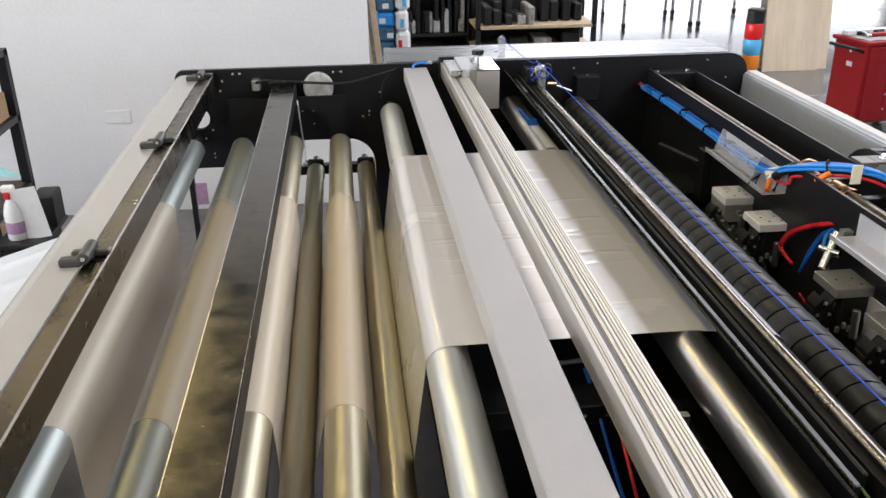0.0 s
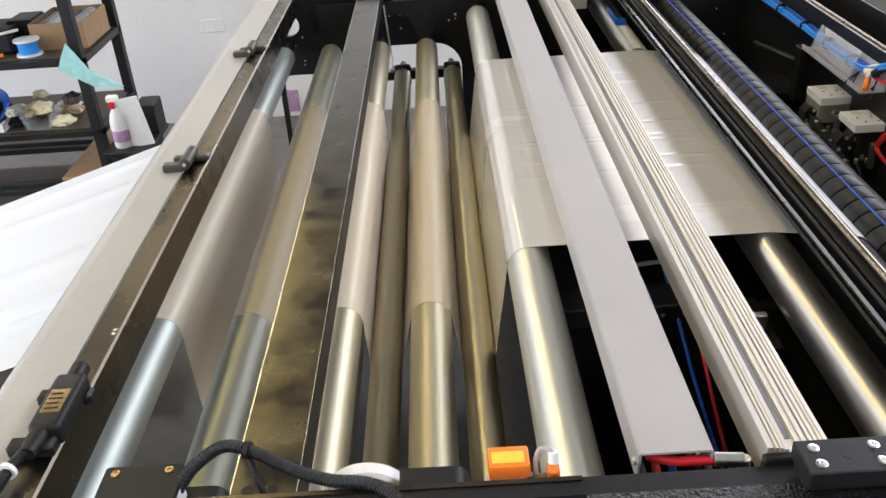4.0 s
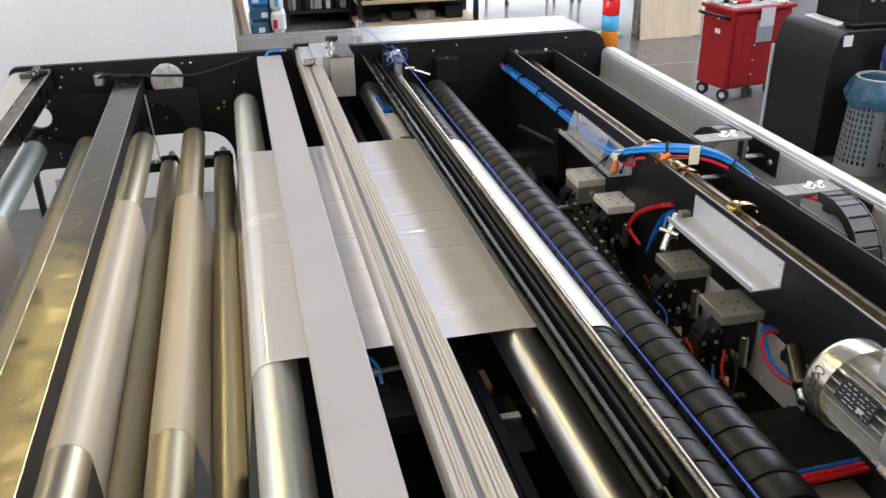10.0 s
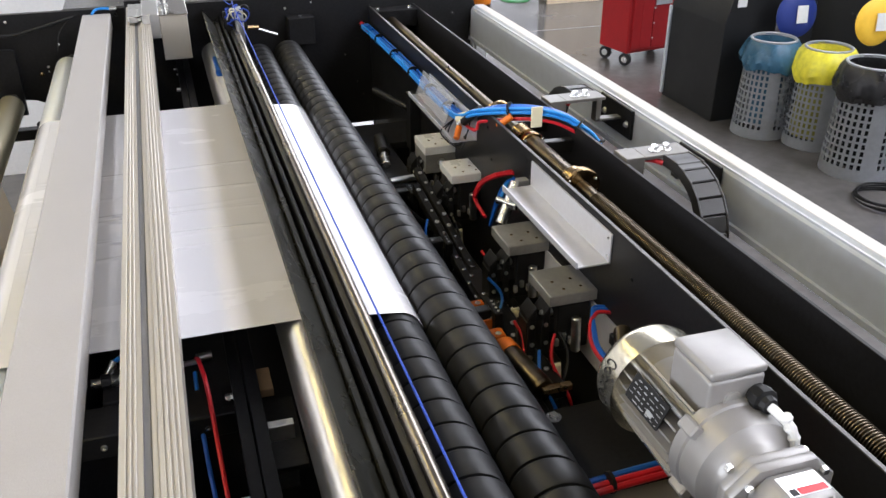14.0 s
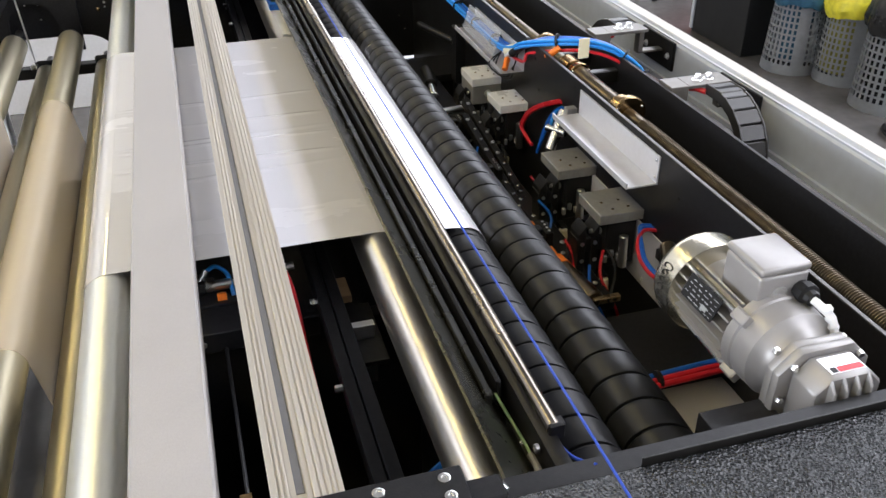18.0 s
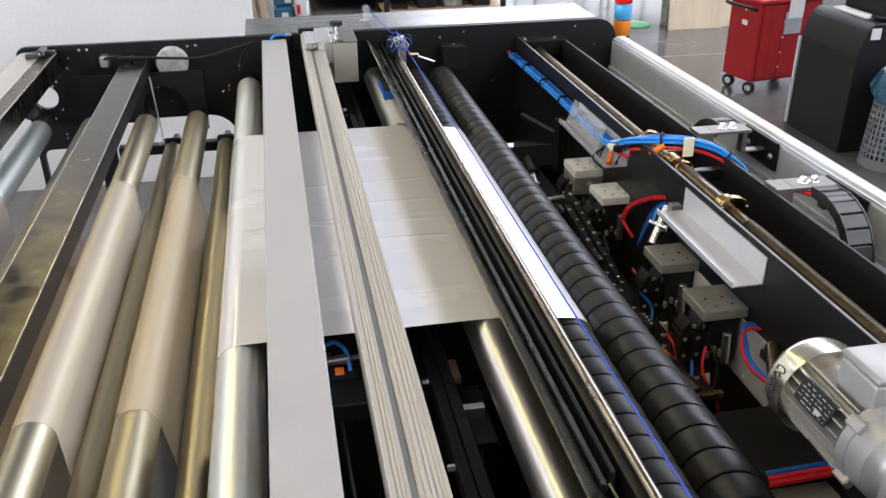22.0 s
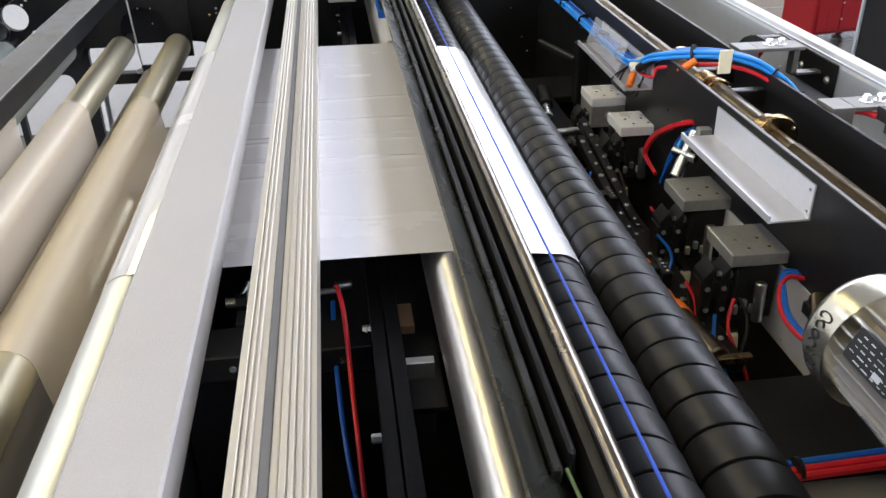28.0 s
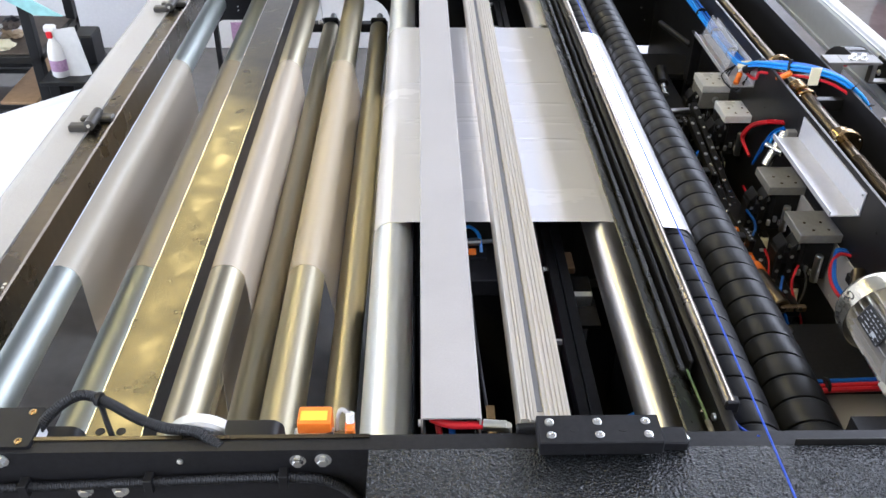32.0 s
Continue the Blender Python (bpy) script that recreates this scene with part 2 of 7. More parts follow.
M_brass = mat("oiled_bronze", (0.43, 0.3, 0.155), 0.24, 1.0, grain=0.1, stain=0.25, stain_scale=20, bump=0.04)
M_screw = mat("dark_oiled_screw", (0.19, 0.155, 0.11), 0.33, 1.0, grain=0.15, stain=0.2, bump=0.05)
M_edge = mat("worn_plate_edge", (0.12, 0.115, 0.11), 0.4, 0.8, grain=0.2, stain=0.3, stain_scale=12, bump=0.03)
M_rubber = mat("black_rubber", (0.016, 0.0165, 0.018), 0.42, grain=0.1, scale=80, stain=0.15, stain_scale=9, bump=0.05, spec=0.4)
M_chain = mat("chain_plastic", (0.028, 0.027, 0.026), 0.34, grain=0.08, stain=0.12, bump=0.02)
M_bracket = mat("dark_bracket_steel", (0.17, 0.16, 0.145), 0.36, 0.5, grain=0.1, stain=0.2, stain_scale=12, bump=0.03)
M_castalu = mat("silver_machine_paint", (0.35, 0.34, 0.335), 0.38, 0.4, grain=0.02, scale=80, stain=0.03, bump=0.03, rvar=0.02)
M_cowl = mat("zinc_chromated_cowl", (0.8, 0.76, 0.63), 0.2, 1.0, grain=0.03, stain=0.06, bump=0.01)
M_white = mat("white_plastic", (0.75, 0.75, 0.74), 0.4, grain=0.03, stain=0.05, bump=0.02)
M_ringgrey = mat("cloudy_grey_plastic", (0.46, 0.46, 0.44), 0.25, grain=0.1, scale=40, stain=0.2, stain_scale=20, bump=0.05)
M_whitepaint = mat("white_aluminium_channel", (0.5, 0.53, 0.58), 0.4, 0.1, grain=0.03, stain=0.05, stain_scale=4, bump=0.03)
M_orange = mat("orange_plastic", (0.85, 0.2, 0.02), 0.35, grain=0.04, stain=0.05, bump=0.03)
M_yellowlabel = mat("yellow_label", (0.9, 0.55, 0.05), 0.5, grain=0.03, stain=0.04, bump=0)
M_red = mat("red_tube", (0.62, 0.02, 0.03), 0.32, grain=0.05, stain=0.1, bump=0.02)
M_blue = mat("blue_tube", (0.015, 0.13, 0.55), 0.32, grain=0.05, stain=0.1, bump=0.02)
M_bluelight = mat("light_blue_tube", (0.03, 0.27, 0.75), 0.32, grain=0.05, stain=0.1, bump=0.02)
M_string = mat("blue_cord", (0.02, 0.065, 0.42), 0.6, grain=0.3, scale=900, stain=0.1, bump=0.4)
M_green = mat("green_yellow_wire", (0.26, 0.4, 0.2), 0.4, grain=0.2, stain=0.2, bump=0)
M_trolley = mat("red_trolley_enamel", (0.36, 0.012, 0.016), 0.35, grain=0.05, stain=0.12, bump=0.03)
M_cabinet = mat("black_cabinet_paint", (0.008, 0.0085, 0.0095), 0.5, grain=0.1, stain=0.15, bump=0.06)
M_bin = mat("grey_bin_plastic", (0.40, 0.42, 0.45), 0.5, grain=0.06, stain=0.12, bump=0.04)
M_discblue = mat("dark_blue_lid", (0.016, 0.035, 0.2), 0.35, grain=0.05, stain=0.1, bump=0.02)
M_bagblue = mat("blue_bin_bag", (0.04, 0.12, 0.2), 0.3, grain=0.15, scale=30, stain=0.3, bump=0.5, bump_scale=60)
M_bagyellow = mat("yellow_bin_bag", (0.75, 0.68, 0.05), 0.35, grain=0.15, scale=30, stain=0.15, bump=0.5, bump_scale=60)
# yellow bag within the basket, with the shade there put into its colour
M_bagshaded = mat("shaded_yellow_bag", (0.3, 0.275, 0.06), 0.4, grain=0.3, scale=20, stain=0.35, stain_scale=9, bump=0.5, bump_scale=40)
M_bagblack = mat("black_bin_bag", (0.015, 0.015, 0.016), 0.25, grain=0.2, scale=30, stain=0.2, bump=0.6, bump_scale=60)
M_board = mat("pale_plywood", (0.72, 0.6, 0.44), 0.6, grain=0.05, scale=30, stain=0.12, stain_scale=3, bump=0.1, stretch=(1, 1, 0.1))
M_wall = mat("white_plaster", (0.78, 0.78, 0.79), 0.75, grain=0.03, scale=60, stain=0.04, stain_scale=1.2, bump=0.15)
M_hall = mat("pale_hall_wall", (0.6, 0.6, 0.6), 0.8, grain=0.04, stain=0.08, stain_scale=1, bump=0.1)
M_cream = mat("cream_shelf_board", (0.52, 0.4, 0.27), 0.6, grain=0.12, scale=30, stain=0.1, bump=0.05)
# shade of the shelf area is put into this board colour and the cardboard
M_shelftop = mat("shaded_shelf_board", (0.075, 0.058, 0.045), 0.6, grain=0.2, scale=30, stain=0.3, bump=0.05)
M_card = mat("cardboard", (0.34, 0.22, 0.12), 0.7, grain=0.1, stain=0.12, bump=0.05)
M_paper = mat("white_paper", (0.75, 0.76, 0.76), 0.6, grain=0.04, stain=0.06, bump=0.05)
M_cyan = mat("pale_cyan_cloth", (0.35, 0.66, 0.66), 0.6, grain=0.1, stain=0.15, bump=0.2)
M_clutter = mat("grey_clutter", (0.3, 0.29, 0.28), 0.5, grain=0.3, scale=25, stain=0.4, stain_scale=12, bump=0.2)
M_platesteel = mat("dull_steel_plate", (0.36, 0.355, 0.34), 0.36, 0.4, grain=0.06, scale=90, stain=0.12, stain_scale=20, bump=0.03)
M_tape = mat("masking_tape", (0.78, 0.72, 0.5), 0.6, grain=0.04, stain=0.06, bump=0.03)
M_ply = mat("purple_label", (0.4, 0.25, 0.4), 0.6, grain=0.2, scale=80, stain=0.2, bump=0)
M_tread = mat("aluminium_tread_plate", (0.65, 0.65, 0.65), 0.35, 1.0, grain=0.1, stain=0.1, bump=0.8, bump_scale=90)
M_palesheet = mat("pale_grey_sheet", (0.5, 0.49, 0.51), 0.5, grain=0.04, stain=0.1, bump=0.02)
M_greenp = mat("green_plastic", (0.03, 0.25, 0.07), 0.45, grain=0.1, stain=0.1, bump=0.02)


def film_mat(name, colour, alpha, rough, relief=0.0):
    m = mat(name, colour, rough, grain=0.002, scale=30, stain=0.004, stain_scale=2, bump=relief, bump_scale=18, stretch=(1, 3, 1), rvar=0.02)
    m.node_tree.nodes["Principled BSDF"].inputs["Alpha"].default_value = alpha
    return m


M_film = film_mat("translucent_white_film", (0.9, 0.795, 0.64), 0.38, 0.34)
M_filmthick = film_mat("white_film", (0.82, 0.81, 0.83), 1.0, 0.26)
fb = M_filmthick.node_tree.nodes["Principled BSDF"]
fb.inputs["Coat Weight"].default_value, fb.inputs["Coat Roughness"].default_value, fb.inputs["Coat IOR"].default_value = 1.0, 0.08, 2.1

M_filmcool = film_mat("bluish_white_film", (0.66, 0.7, 0.77), 1.0, 0.3)


def floor_mat():
    m = mat("polished_concrete", (0.115, 0.11, 0.108), 0.15, grain=0.08, scale=18, stain=0.28, stain_scale=0.9, bump=0.04)
    return m


M_rim = mat("white_channel_rim", (0.62, 0.6, 0.57), 0.6, grain=0.03, stain=0.06, stain_scale=8, bump=0.02)
M_floor = floor_mat()
M_coverfar = mat("brushed_grey_cover", (0.2, 0.2, 0.2), 0.3, 0.9, grain=0.08, scale=80, stain=0.1, bump=0.05, stretch=(0.1, 1, 1))


def clear_plastic(name, colour, alpha=0.55):
    m = mat(name, colour, 0.15, grain=0.02, stain=0.03, bump=0)
    m.node_tree.nodes["Principled BSDF"].inputs["Alpha"].default_value = alpha
    return m


M_lens_red = mat("red_lens", (0.7, 0.02, 0.02), 0.2, grain=0.02, stain=0.02, bump=0)
M_lens_blue = mat("blue_lens", (0.1, 0.45, 0.8), 0.2, grain=0.02, stain=0.02, bump=0)
M_lens_orange = mat("orange_lens", (0.85, 0.25, 0.02), 0.2, grain=0.02, stain=0.02, bump=0)
M_smoke = mat("polished_steel_cover", (0.42, 0.39, 0.35), 0.1, 1.0, grain=0.02, stain=0.04, bump=0, rvar=0.03)
M_clear = clear_plastic("clear_acrylic", (0.7, 0.72, 0.75), 0.25)


# ---- shape helpers for this place ----
def sheet_plate(outline, holes, y0, y1):
    """A flat plate in the xz plane with holes through it, from y0 to y1."""
    cu = bpy.data.curves.new("plate_outline", "CURVE")
    cu.dimensions, cu.fill_mode, cu.extrude = "2D", "BOTH", (y1 - y0) / 2
    for pts in [outline] + holes:
        s = cu.splines.new("POLY")
        s.points.add(len(pts) - 1)
        for p, (x, z) in zip(s.points, pts):
            p.co = (x, z, 0, 1)
        s.use_cyclic_u = True
    ob = bpy.data.objects.new("plate_tmp", cu)
    me = bpy.data.meshes.new_from_object(ob)
    b = bmesh.new()
    b.from_mesh(me)
    bpy.data.objects.remove(ob)
    bpy.data.curves.remove(cu)
    bpy.data.meshes.remove(me)
    bmesh.ops.remove_doubles(b, verts=b.verts, dist=1e-5)
    return moved(b, Matrix.Translation((0, (y0 + y1) / 2, 0)) @ Matrix.Rotation(radians(90), 4, "X"))


def circle(cx, cz, r, n=28, a0=0, a1=360):
    full = a1 - a0 >= 360
    return [(cx + r * math.cos(radians(a0 + (a1 - a0) * k / (n if full else n - 1))), cz + r * math.sin(radians(a0 + (a1 - a0) * k / (n if full else n - 1)))) for k in range(n)]


def rounded(x0, x1, z0, z1, r=(0.02, 0.02, 0.02, 0.02), n=7):
    """A rectangle with its own radius at each corner: lower left, lower right, upper right, upper left."""
    out = []
    for (cx, cz, a), rr in zip(((x0, z0, 180), (x1, z0, 270), (x1, z1, 0), (x0, z1, 90)), r):
        if rr <= 0:
            out.append((cx, cz))
            continue
        ox = cx + (rr if cx == x0 else -rr)
        oz = cz + (rr if cz == z0 else -rr)
        out += circle(ox, oz, rr, n, a, a + 90)
    return out


def hexbolt(p, axis, r=0.006, h=0.005, washer=True, bm=None):
    p, a = Vector(p), Vector(axis).normalized()
    if washer:
        bm = lathe([(0, r * 1.5), (0.0012, r * 1.5)], p, a, 18, bm)
    bm = lathe([(0, r), (h * 0.85, r), (h, r * 0.85)], p + a * (0.001 if washer else 0), a, 6, bm)
    return bm


def capscrew(p, axis, r=0.005, h=0.004, bm=None):
    p, a = Vector(p), Vector(axis).normalized()
    return lathe([(0, r), (h * 0.8, r), (h, r * 0.8), (h, r * 0.45), (h * 0.35, r * 0.42)], p, a, 14, bm)


def arc(cx, cz, r, a0, a1, n=12):
    return [(cx + r * math.cos(radians(a0 + (a1 - a0) * k / (n - 1))), cz + r * math.sin(radians(a0 + (a1 - a0) * k / (n - 1)))) for k in range(n)]


def web(path, y0, y1, thick=0.0006, ny=2, lift=None):
    """A thin web of film: a path in xz drawn out along y, with both its faces."""
    b = bmesh.new()
    nor = []
    for k in range(len(path)):
        p, q = path[max(k - 1, 0)], path[min(k + 1, len(path) - 1)]
        d = Vector((q[0] - p[0], q[1] - p[1])).normalized()
        nor.append((-d.y, d.x))
    rows = []
    for side in (1, -1):
        grid = []
        for (x, z), (nx, nz) in zip(path, nor):
            line = []
            for j in range(ny):
                y = y0 + (y1 - y0) * j / (ny - 1)
                h = lift(x, y) if lift else 0
                line.append(b.verts.new((x + nx * side * thick / 2, y, z + nz * side * thick / 2 + h)))
            grid.append(line)
        rows.append(grid)
    for g in rows:
        for a, c in zip(g, g[1:]):
            for j in range(ny - 1):
                b.faces.new((a[j], a[j + 1], c[j + 1], c[j]))
    for j in (0, ny - 1):
        for k in range(len(path) - 1):
            b.faces.new((rows[0][k][j], rows[0][k + 1][j], rows[1][k + 1][j], rows[1][k][j]))
    for k in (0, len(path) - 1):
        for j in range(ny - 1):
            b.faces.new((rows[0][k][j], rows[0][k][j + 1], rows[1][k][j + 1], rows[1][k][j]))
    return b


# ---- setting ----
single("ground", bx(-14, 24, -10, 34, -0.25, 0, 0), M_floor, "polished grey concrete floor of the hall", "floor", kind="structure")
joint = bmesh.new()
for xx in (4.9, 8.7):
    bx(xx, xx + 0.012, -9, 33, 0.0005, 0.0012, 0, joint)
for yy in (6.35, 11.0):
    bx(-13, 23, yy, yy + 0.012, 0.0005, 0.0012, 0, joint)
single("floor_joint", joint, M_clutter, "thin dark saw cut joints in concrete", "floor joint", kind="structure")
WY = 4.3
single("wall_partition", bx(-13.7, -0.115, WY, WY + 0.15, 0, 2.75, 0.003), M_wall, "plain white plastered partition wall", "wall", kind="structure")
wwall = bx(-14, -13.7, -10, 34, 0, 1.2, 0)
bx(-14, -13.7, -10, 34, 5.0, 6.6, 0, wwall)
bx(-14, -13.7, -10, -9.3, 1.2, 5.0, 0, wwall)
bx(-14, -13.7, 3.3, 34, 1.2, 5.0, 0, wwall)
single("wall_west", wwall, M_hall, "pale hall side wall with wide windows", "wall", kind="structure")
# solid wall added out of view, keeps southern light off the near plate
single("wall_south", bx(-14, 24, -10.3, -10, 0, 6.6, 0), M_hall, "unseen pale end wall added to block light", "wall", kind="structure")
nwall = bx(-14, 24, 34, 34.3, 4.6, 6.6, 0)
bx(-14, 0, 34, 34.3, 0, 4.6, 0, nwall)
bx(22, 24, 34, 34.3, 0, 4.6, 0, nwall)
single("wall_north", nwall, M_hall, "hall end wall round a wide gate", "wall", kind="structure")
ewall = bx(23.7, 24, -10, 34, 0, 0.9, 0)
bx(23.7, 24, -10, 34, 4.8, 6.6, 0, ewall)
for yy in (-10, 0.6, 11.2, 21.8, 33.4):
    bx(23.7, 24, yy, yy + 0.6, 0.9, 4.8, 0, ewall)
single("wall_east", ewall, M_hall, "hall side wall with wide windows", "wall", kind="structure")
roof = bmesh.new()
for a, c in ((-14, -7.2), (-6.0, -3.18), (-2.82, 4.15), (8.85, 13), (15, 24)):
    bx(a, c, -10, 34, 6.6, 6.8, 0, roof)
single("ceiling", roof, M_hall, "hall roof with long skylight openings", "ceiling", kind="structure")
# ---- machine frame ----
Y0, Y1 = -0.03, 2.5
frame_ = thing("machine_frame", "black steel side frames of a film converting machine", "machine frame")
far_holes = [circle(-0.80, 1.036, 0.042), rounded(-0.845, -0.66, 0.36, 0.845, (0.03,) * 4), rounded(-0.60, -0.158, 0.4, 0.937, (0.03, 0.03, 0.1, 0.03)),
             rounded(0.80, 1.116, 0.668, 0.742, (0.004,) * 4)]
part("far_plate", sheet_plate(rounded(-0.865, 1.285, 0.0, 1.212, (0, 0, 0.075, 0.03)), far_holes, 2.5, 2.52), M_black, frame_)
part("near_plate", sheet_plate(rounded(-0.865, 1.285, 0.0, 1.2, (0, 0, 0.03, 0.03)), [rounded(-0.60, -0.158, 0.4, 0.8, (0.03,) * 4)], -0.056, -0.03), M_black, frame_)
# narrow bronze-coloured strip along the top of the near plate
part("top_edge_lip", prism([(-0.0365, 1.2003), (-0.03, 1.2003), (-0.03, 1.2025), (-0.0365, 1.2025)], -0.70, -0.112, axis="x"), M_strip, frame_, "thin bronze plate edge")
# black sheets added inside the frame to keep its interior dark
part("base_tray", bx(-0.07, 0.62, -0.029, 2.4995, 0.52, 0.53, 0), M_black, frame_)
part("base_tray", bx(0.6205, 0.905, 0.30, 2.4995, 0.52, 0.53, 0), M_black, frame_)
part("rear_skirt", bx(0.893, 0.899, 0.1, 2.4995, 0.531, 0.9645, 0), M_black, frame_)
part("upper_tray", bx(0.64, 0.892, 0.56, 1.5, 0.70, 0.71, 0), M_black, frame_)
part("inner_divider", bx(-0.065, -0.055, -0.03, 2.5, 0.52, 0.98, 0.001), M_black, frame_)
part("inner_divider", bx(0.40, 0.408, -0.03, 2.5, 0.52, 0.99, 0.001), M_black, frame_)
for y0, y1 in ((0.30, 0.56),):
    part("black_panel", bx(0.655, 0.892, y0 + 0.085, y1, 0.885, 0.893, 0.001), M_black, frame_)
for x, y in ((-0.85, -0.05), (1.26, -0.05), (-0.85, 2.5), (1.26, 2.5)):
    part("foot", lathe([(0, 0.03), (0.01, 0.03), (0.012, 0.012), (0.03, 0.012)], (x, y + 0.01, 0), (0, 0, 1), 16), M_zinc, frame_)


def plate_bolts(y, way, rows):
    for kind, x, z in rows:
        if kind == "hex":
            part("bolt", hexbolt((x, y, z), (0, way, 0), 0.0075, 0.007), M_zinc, frame_)
        else:
            part("screw", capscrew((x, y, z), (0, way, 0), 0.0042 if kind == "s" else 0.0028, 0.003), M_zinc, frame_)


plate_bolts(-0.056, -1, [("hex", -0.636, 1.185), ("hex", -0.601, 1.186), ("hex", -0.761, 1.164), ("hex", -0.760, 1.13), ("hex", -0.208, 1.18), ("hex", -0.174, 1.181),
                         ("s", -0.365, 1.181), ("hex", -0.503, 1.124), ("hex", -0.455, 1.124), ("s", -0.476, 1.073), ("s", -0.376, 1.06), ("s", -0.348, 1.06), ("s", -0.364, 1.091),
                         ("s", -0.806, 1.048), ("s", -0.71, 1.112), ("s", -0.689, 1.071), ("s", -0.71, 1.033), ("s", -0.687, 0.994), ("t", -0.5, 1.06), ("t", -0.45, 1.06),
                         ("t", -0.49, 1.0), ("t", -0.44, 1.0), ("t", -0.84, 1.03), ("t", -0.86, 1.05), ("t", -0.2, 1.0)])
for z in (1.164, 1.13):
    part("paint_mark", bx(-0.7625, -0.7575, -0.0662, -0.0600, z - 0.0055, z + 0.0035, 0), M_red, frame_, "red paint mark on bolt")
plate_bolts(2.5, -1, [("s", -0.66, 1.195), ("s", -0.635, 1.195), ("s", -0.30, 1.19), ("s", -0.27, 1.19), ("s", -0.70, 1.17), ("s", -0.71, 1.135), ("s", -0.755, 1.09), ("s", -0.77, 1.075),
                      ("s", -0.752, 0.99), ("s", -0.78, 0.96), ("t", -0.755, 0.9), ("t", -0.755, 0.885), ("s", -0.174, 1.04), ("t", -0.175, 1.025), ("t", -0.42, 1.05), ("t", -0.38, 1.05), ("t", -0.38, 1.0),
                      ("s", -0.13, 1.11), ("s", 0.60, 1.175), ("s", 0.945, 1.135), ("s", 1.05, 1.13), ("t", 0.69, 1.19), ("t", 1.12, 1.19), ("t", 1.2, 1.12), ("t", 0.84, 0.9), ("t", 0.86, 0.85), ("t", 0.8, 1.0),
                      ("t", 0.22, 0.98), ("t", 0.24, 0.9)])
part("adjusting_wheel", lathe([(0, 0.012), (0.012, 0.012), (0.012, 0.032), (0.016, 0.035), (0.034, 0.035), (0.038, 0.031), (0.036, 0.02), (0.034, 0.01)], (-0.842, -0.056, 0.985), (0, -1, 0), 30), M_plastic, frame_, "black plastic hand wheel")
part("adjusting_wheel", lathe([(0, 0.012), (0.012, 0.012), (0.012, 0.03), (0.016, 0.033), (0.03, 0.033), (0.034, 0.026), (0.03, 0.01)], (-0.85, 2.5, 1.0), (0, -1, 0), 24), M_plastic, frame_, "black plastic hand wheel")
part("pilot_lamp", lathe([(0, 0.007), (0.004, 0.007), (0.006, 0.004)], (-0.197, 2.5, 1.018), (0, -1, 0), 12), M_brass, frame_, "small bronze plug")

# covers at both ends
near_cover = thing("near_end_cover", "black hammered steel end cover with screws", "machine cover")
part("top_sheet", prism(rounded(-0.36, -0.0595, 0.45, 1.206, (0.004, 0.004, 0.004, 0.006)), -0.112, 1.30, axis="x"), M_hammer, near_cover)
for x, y in ((0.578, -0.188), (0.657, -0.188), (-0.03, -0.19), (1.2, -0.188)):
    part("screw", capscrew((x, y, 1.206), (0, 0, 1), 0.006, 0.003), M_zinc, near_cover)
part("edge_trim", bx(0.46, 1.285, -0.0585, -0.0565, 1.2, 1.214, 0.0005), M_blackmetal, near_cover)
far_cover = thing("far_end_cover", "grey painted steel end cover behind plate", "machine cover")
part("top_sheet", prism([(2.5215, 1.205), (2.5215, 1.214), (2.796, 1.214), (2.80, 1.21), (2.80, 1.10), (2.794, 1.10), (2.794, 1.205)], -0.10, 1.215, axis="x"), M_coverfar, far_cover)
for x in (0.33, 0.62, 0.70):
    part("screw", capscrew((x, 2.66, 1.214), (0, 0, 1), 0.006, 0.003), M_zinc, far_cover)
part("end_sheet", bx(-0.10, -0.094, 2.5215, 2.794, 0.0, 1.2045, 0.001), M_coverfar, far_cover)
part("end_sheet", bx(1.209, 1.215, 2.5215, 2.794, 0.0, 1.2045, 0.001), M_coverfar, far_cover)
part("cord_clip", bx(0.335, 0.36, 2.62, 2.65, 1.214, 1.275, 0.006), M_clear, far_cover, "clear plastic cord clip")


# ---- rollers ----
def roller(label, x, z, r, material, group, name="guide_roller", y0=0.025, y1=2.36, housing=0.0):
    t = thing(name, label, "roller", group)
    part("shell", lathe([(0, r * 0.55), (0.001, r - 0.004), (0.004, r), (y1 - y0 - 0.004, r), (y1 - y0 - 0.001, r - 0.004), (y1 - y0, r * 0.55)], (x, y0, z), (0, 1, 0), 48), material, t)
    part("end_ring", lathe([(0, r * 0.4), (0, r * 0.97), (0.012, r * 0.97), (0.012, r * 0.4)], (x, y1, z), (0, 1, 0), 32), M_plastic, t, "dark end ring")
    for a, c in ((-0.031, y0 + 0.002), (y1, 2.501)):
        part("journal", rod((x, a, z), (x, c, z), 0.0125, 18), M_blackmetal, t)
    if housing:
        part("bearing_housing", lathe([(0, housing * 0.6), (0, housing), (0.03, housing), (0.036, housing * 0.9), (0.036, housing * 0.5)], (x, -0.031, z), (0, 1, 0), 36), M_plastic, t, "black bearing ring")
    return t


UP = "upper guide rollers"
RZ, RR = 0.96, 0.0385
roller("silver anodised roller under translucent film beside hinge strip", -0.805, RZ, RR, M_anodgrey, UP)
roller("olive anodised roller under translucent film beside dark bar", -0.633, RZ, RR, M_anodpale, UP)
roller("olive anodised roller under film beside dark bar edge", -0.457, RZ, RR, M_anod, UP)
roller("olive anodised roller under film between two dancer rollers", -0.287, RZ, RR, M_anod, UP)
LOW = "lower dancer rollers"
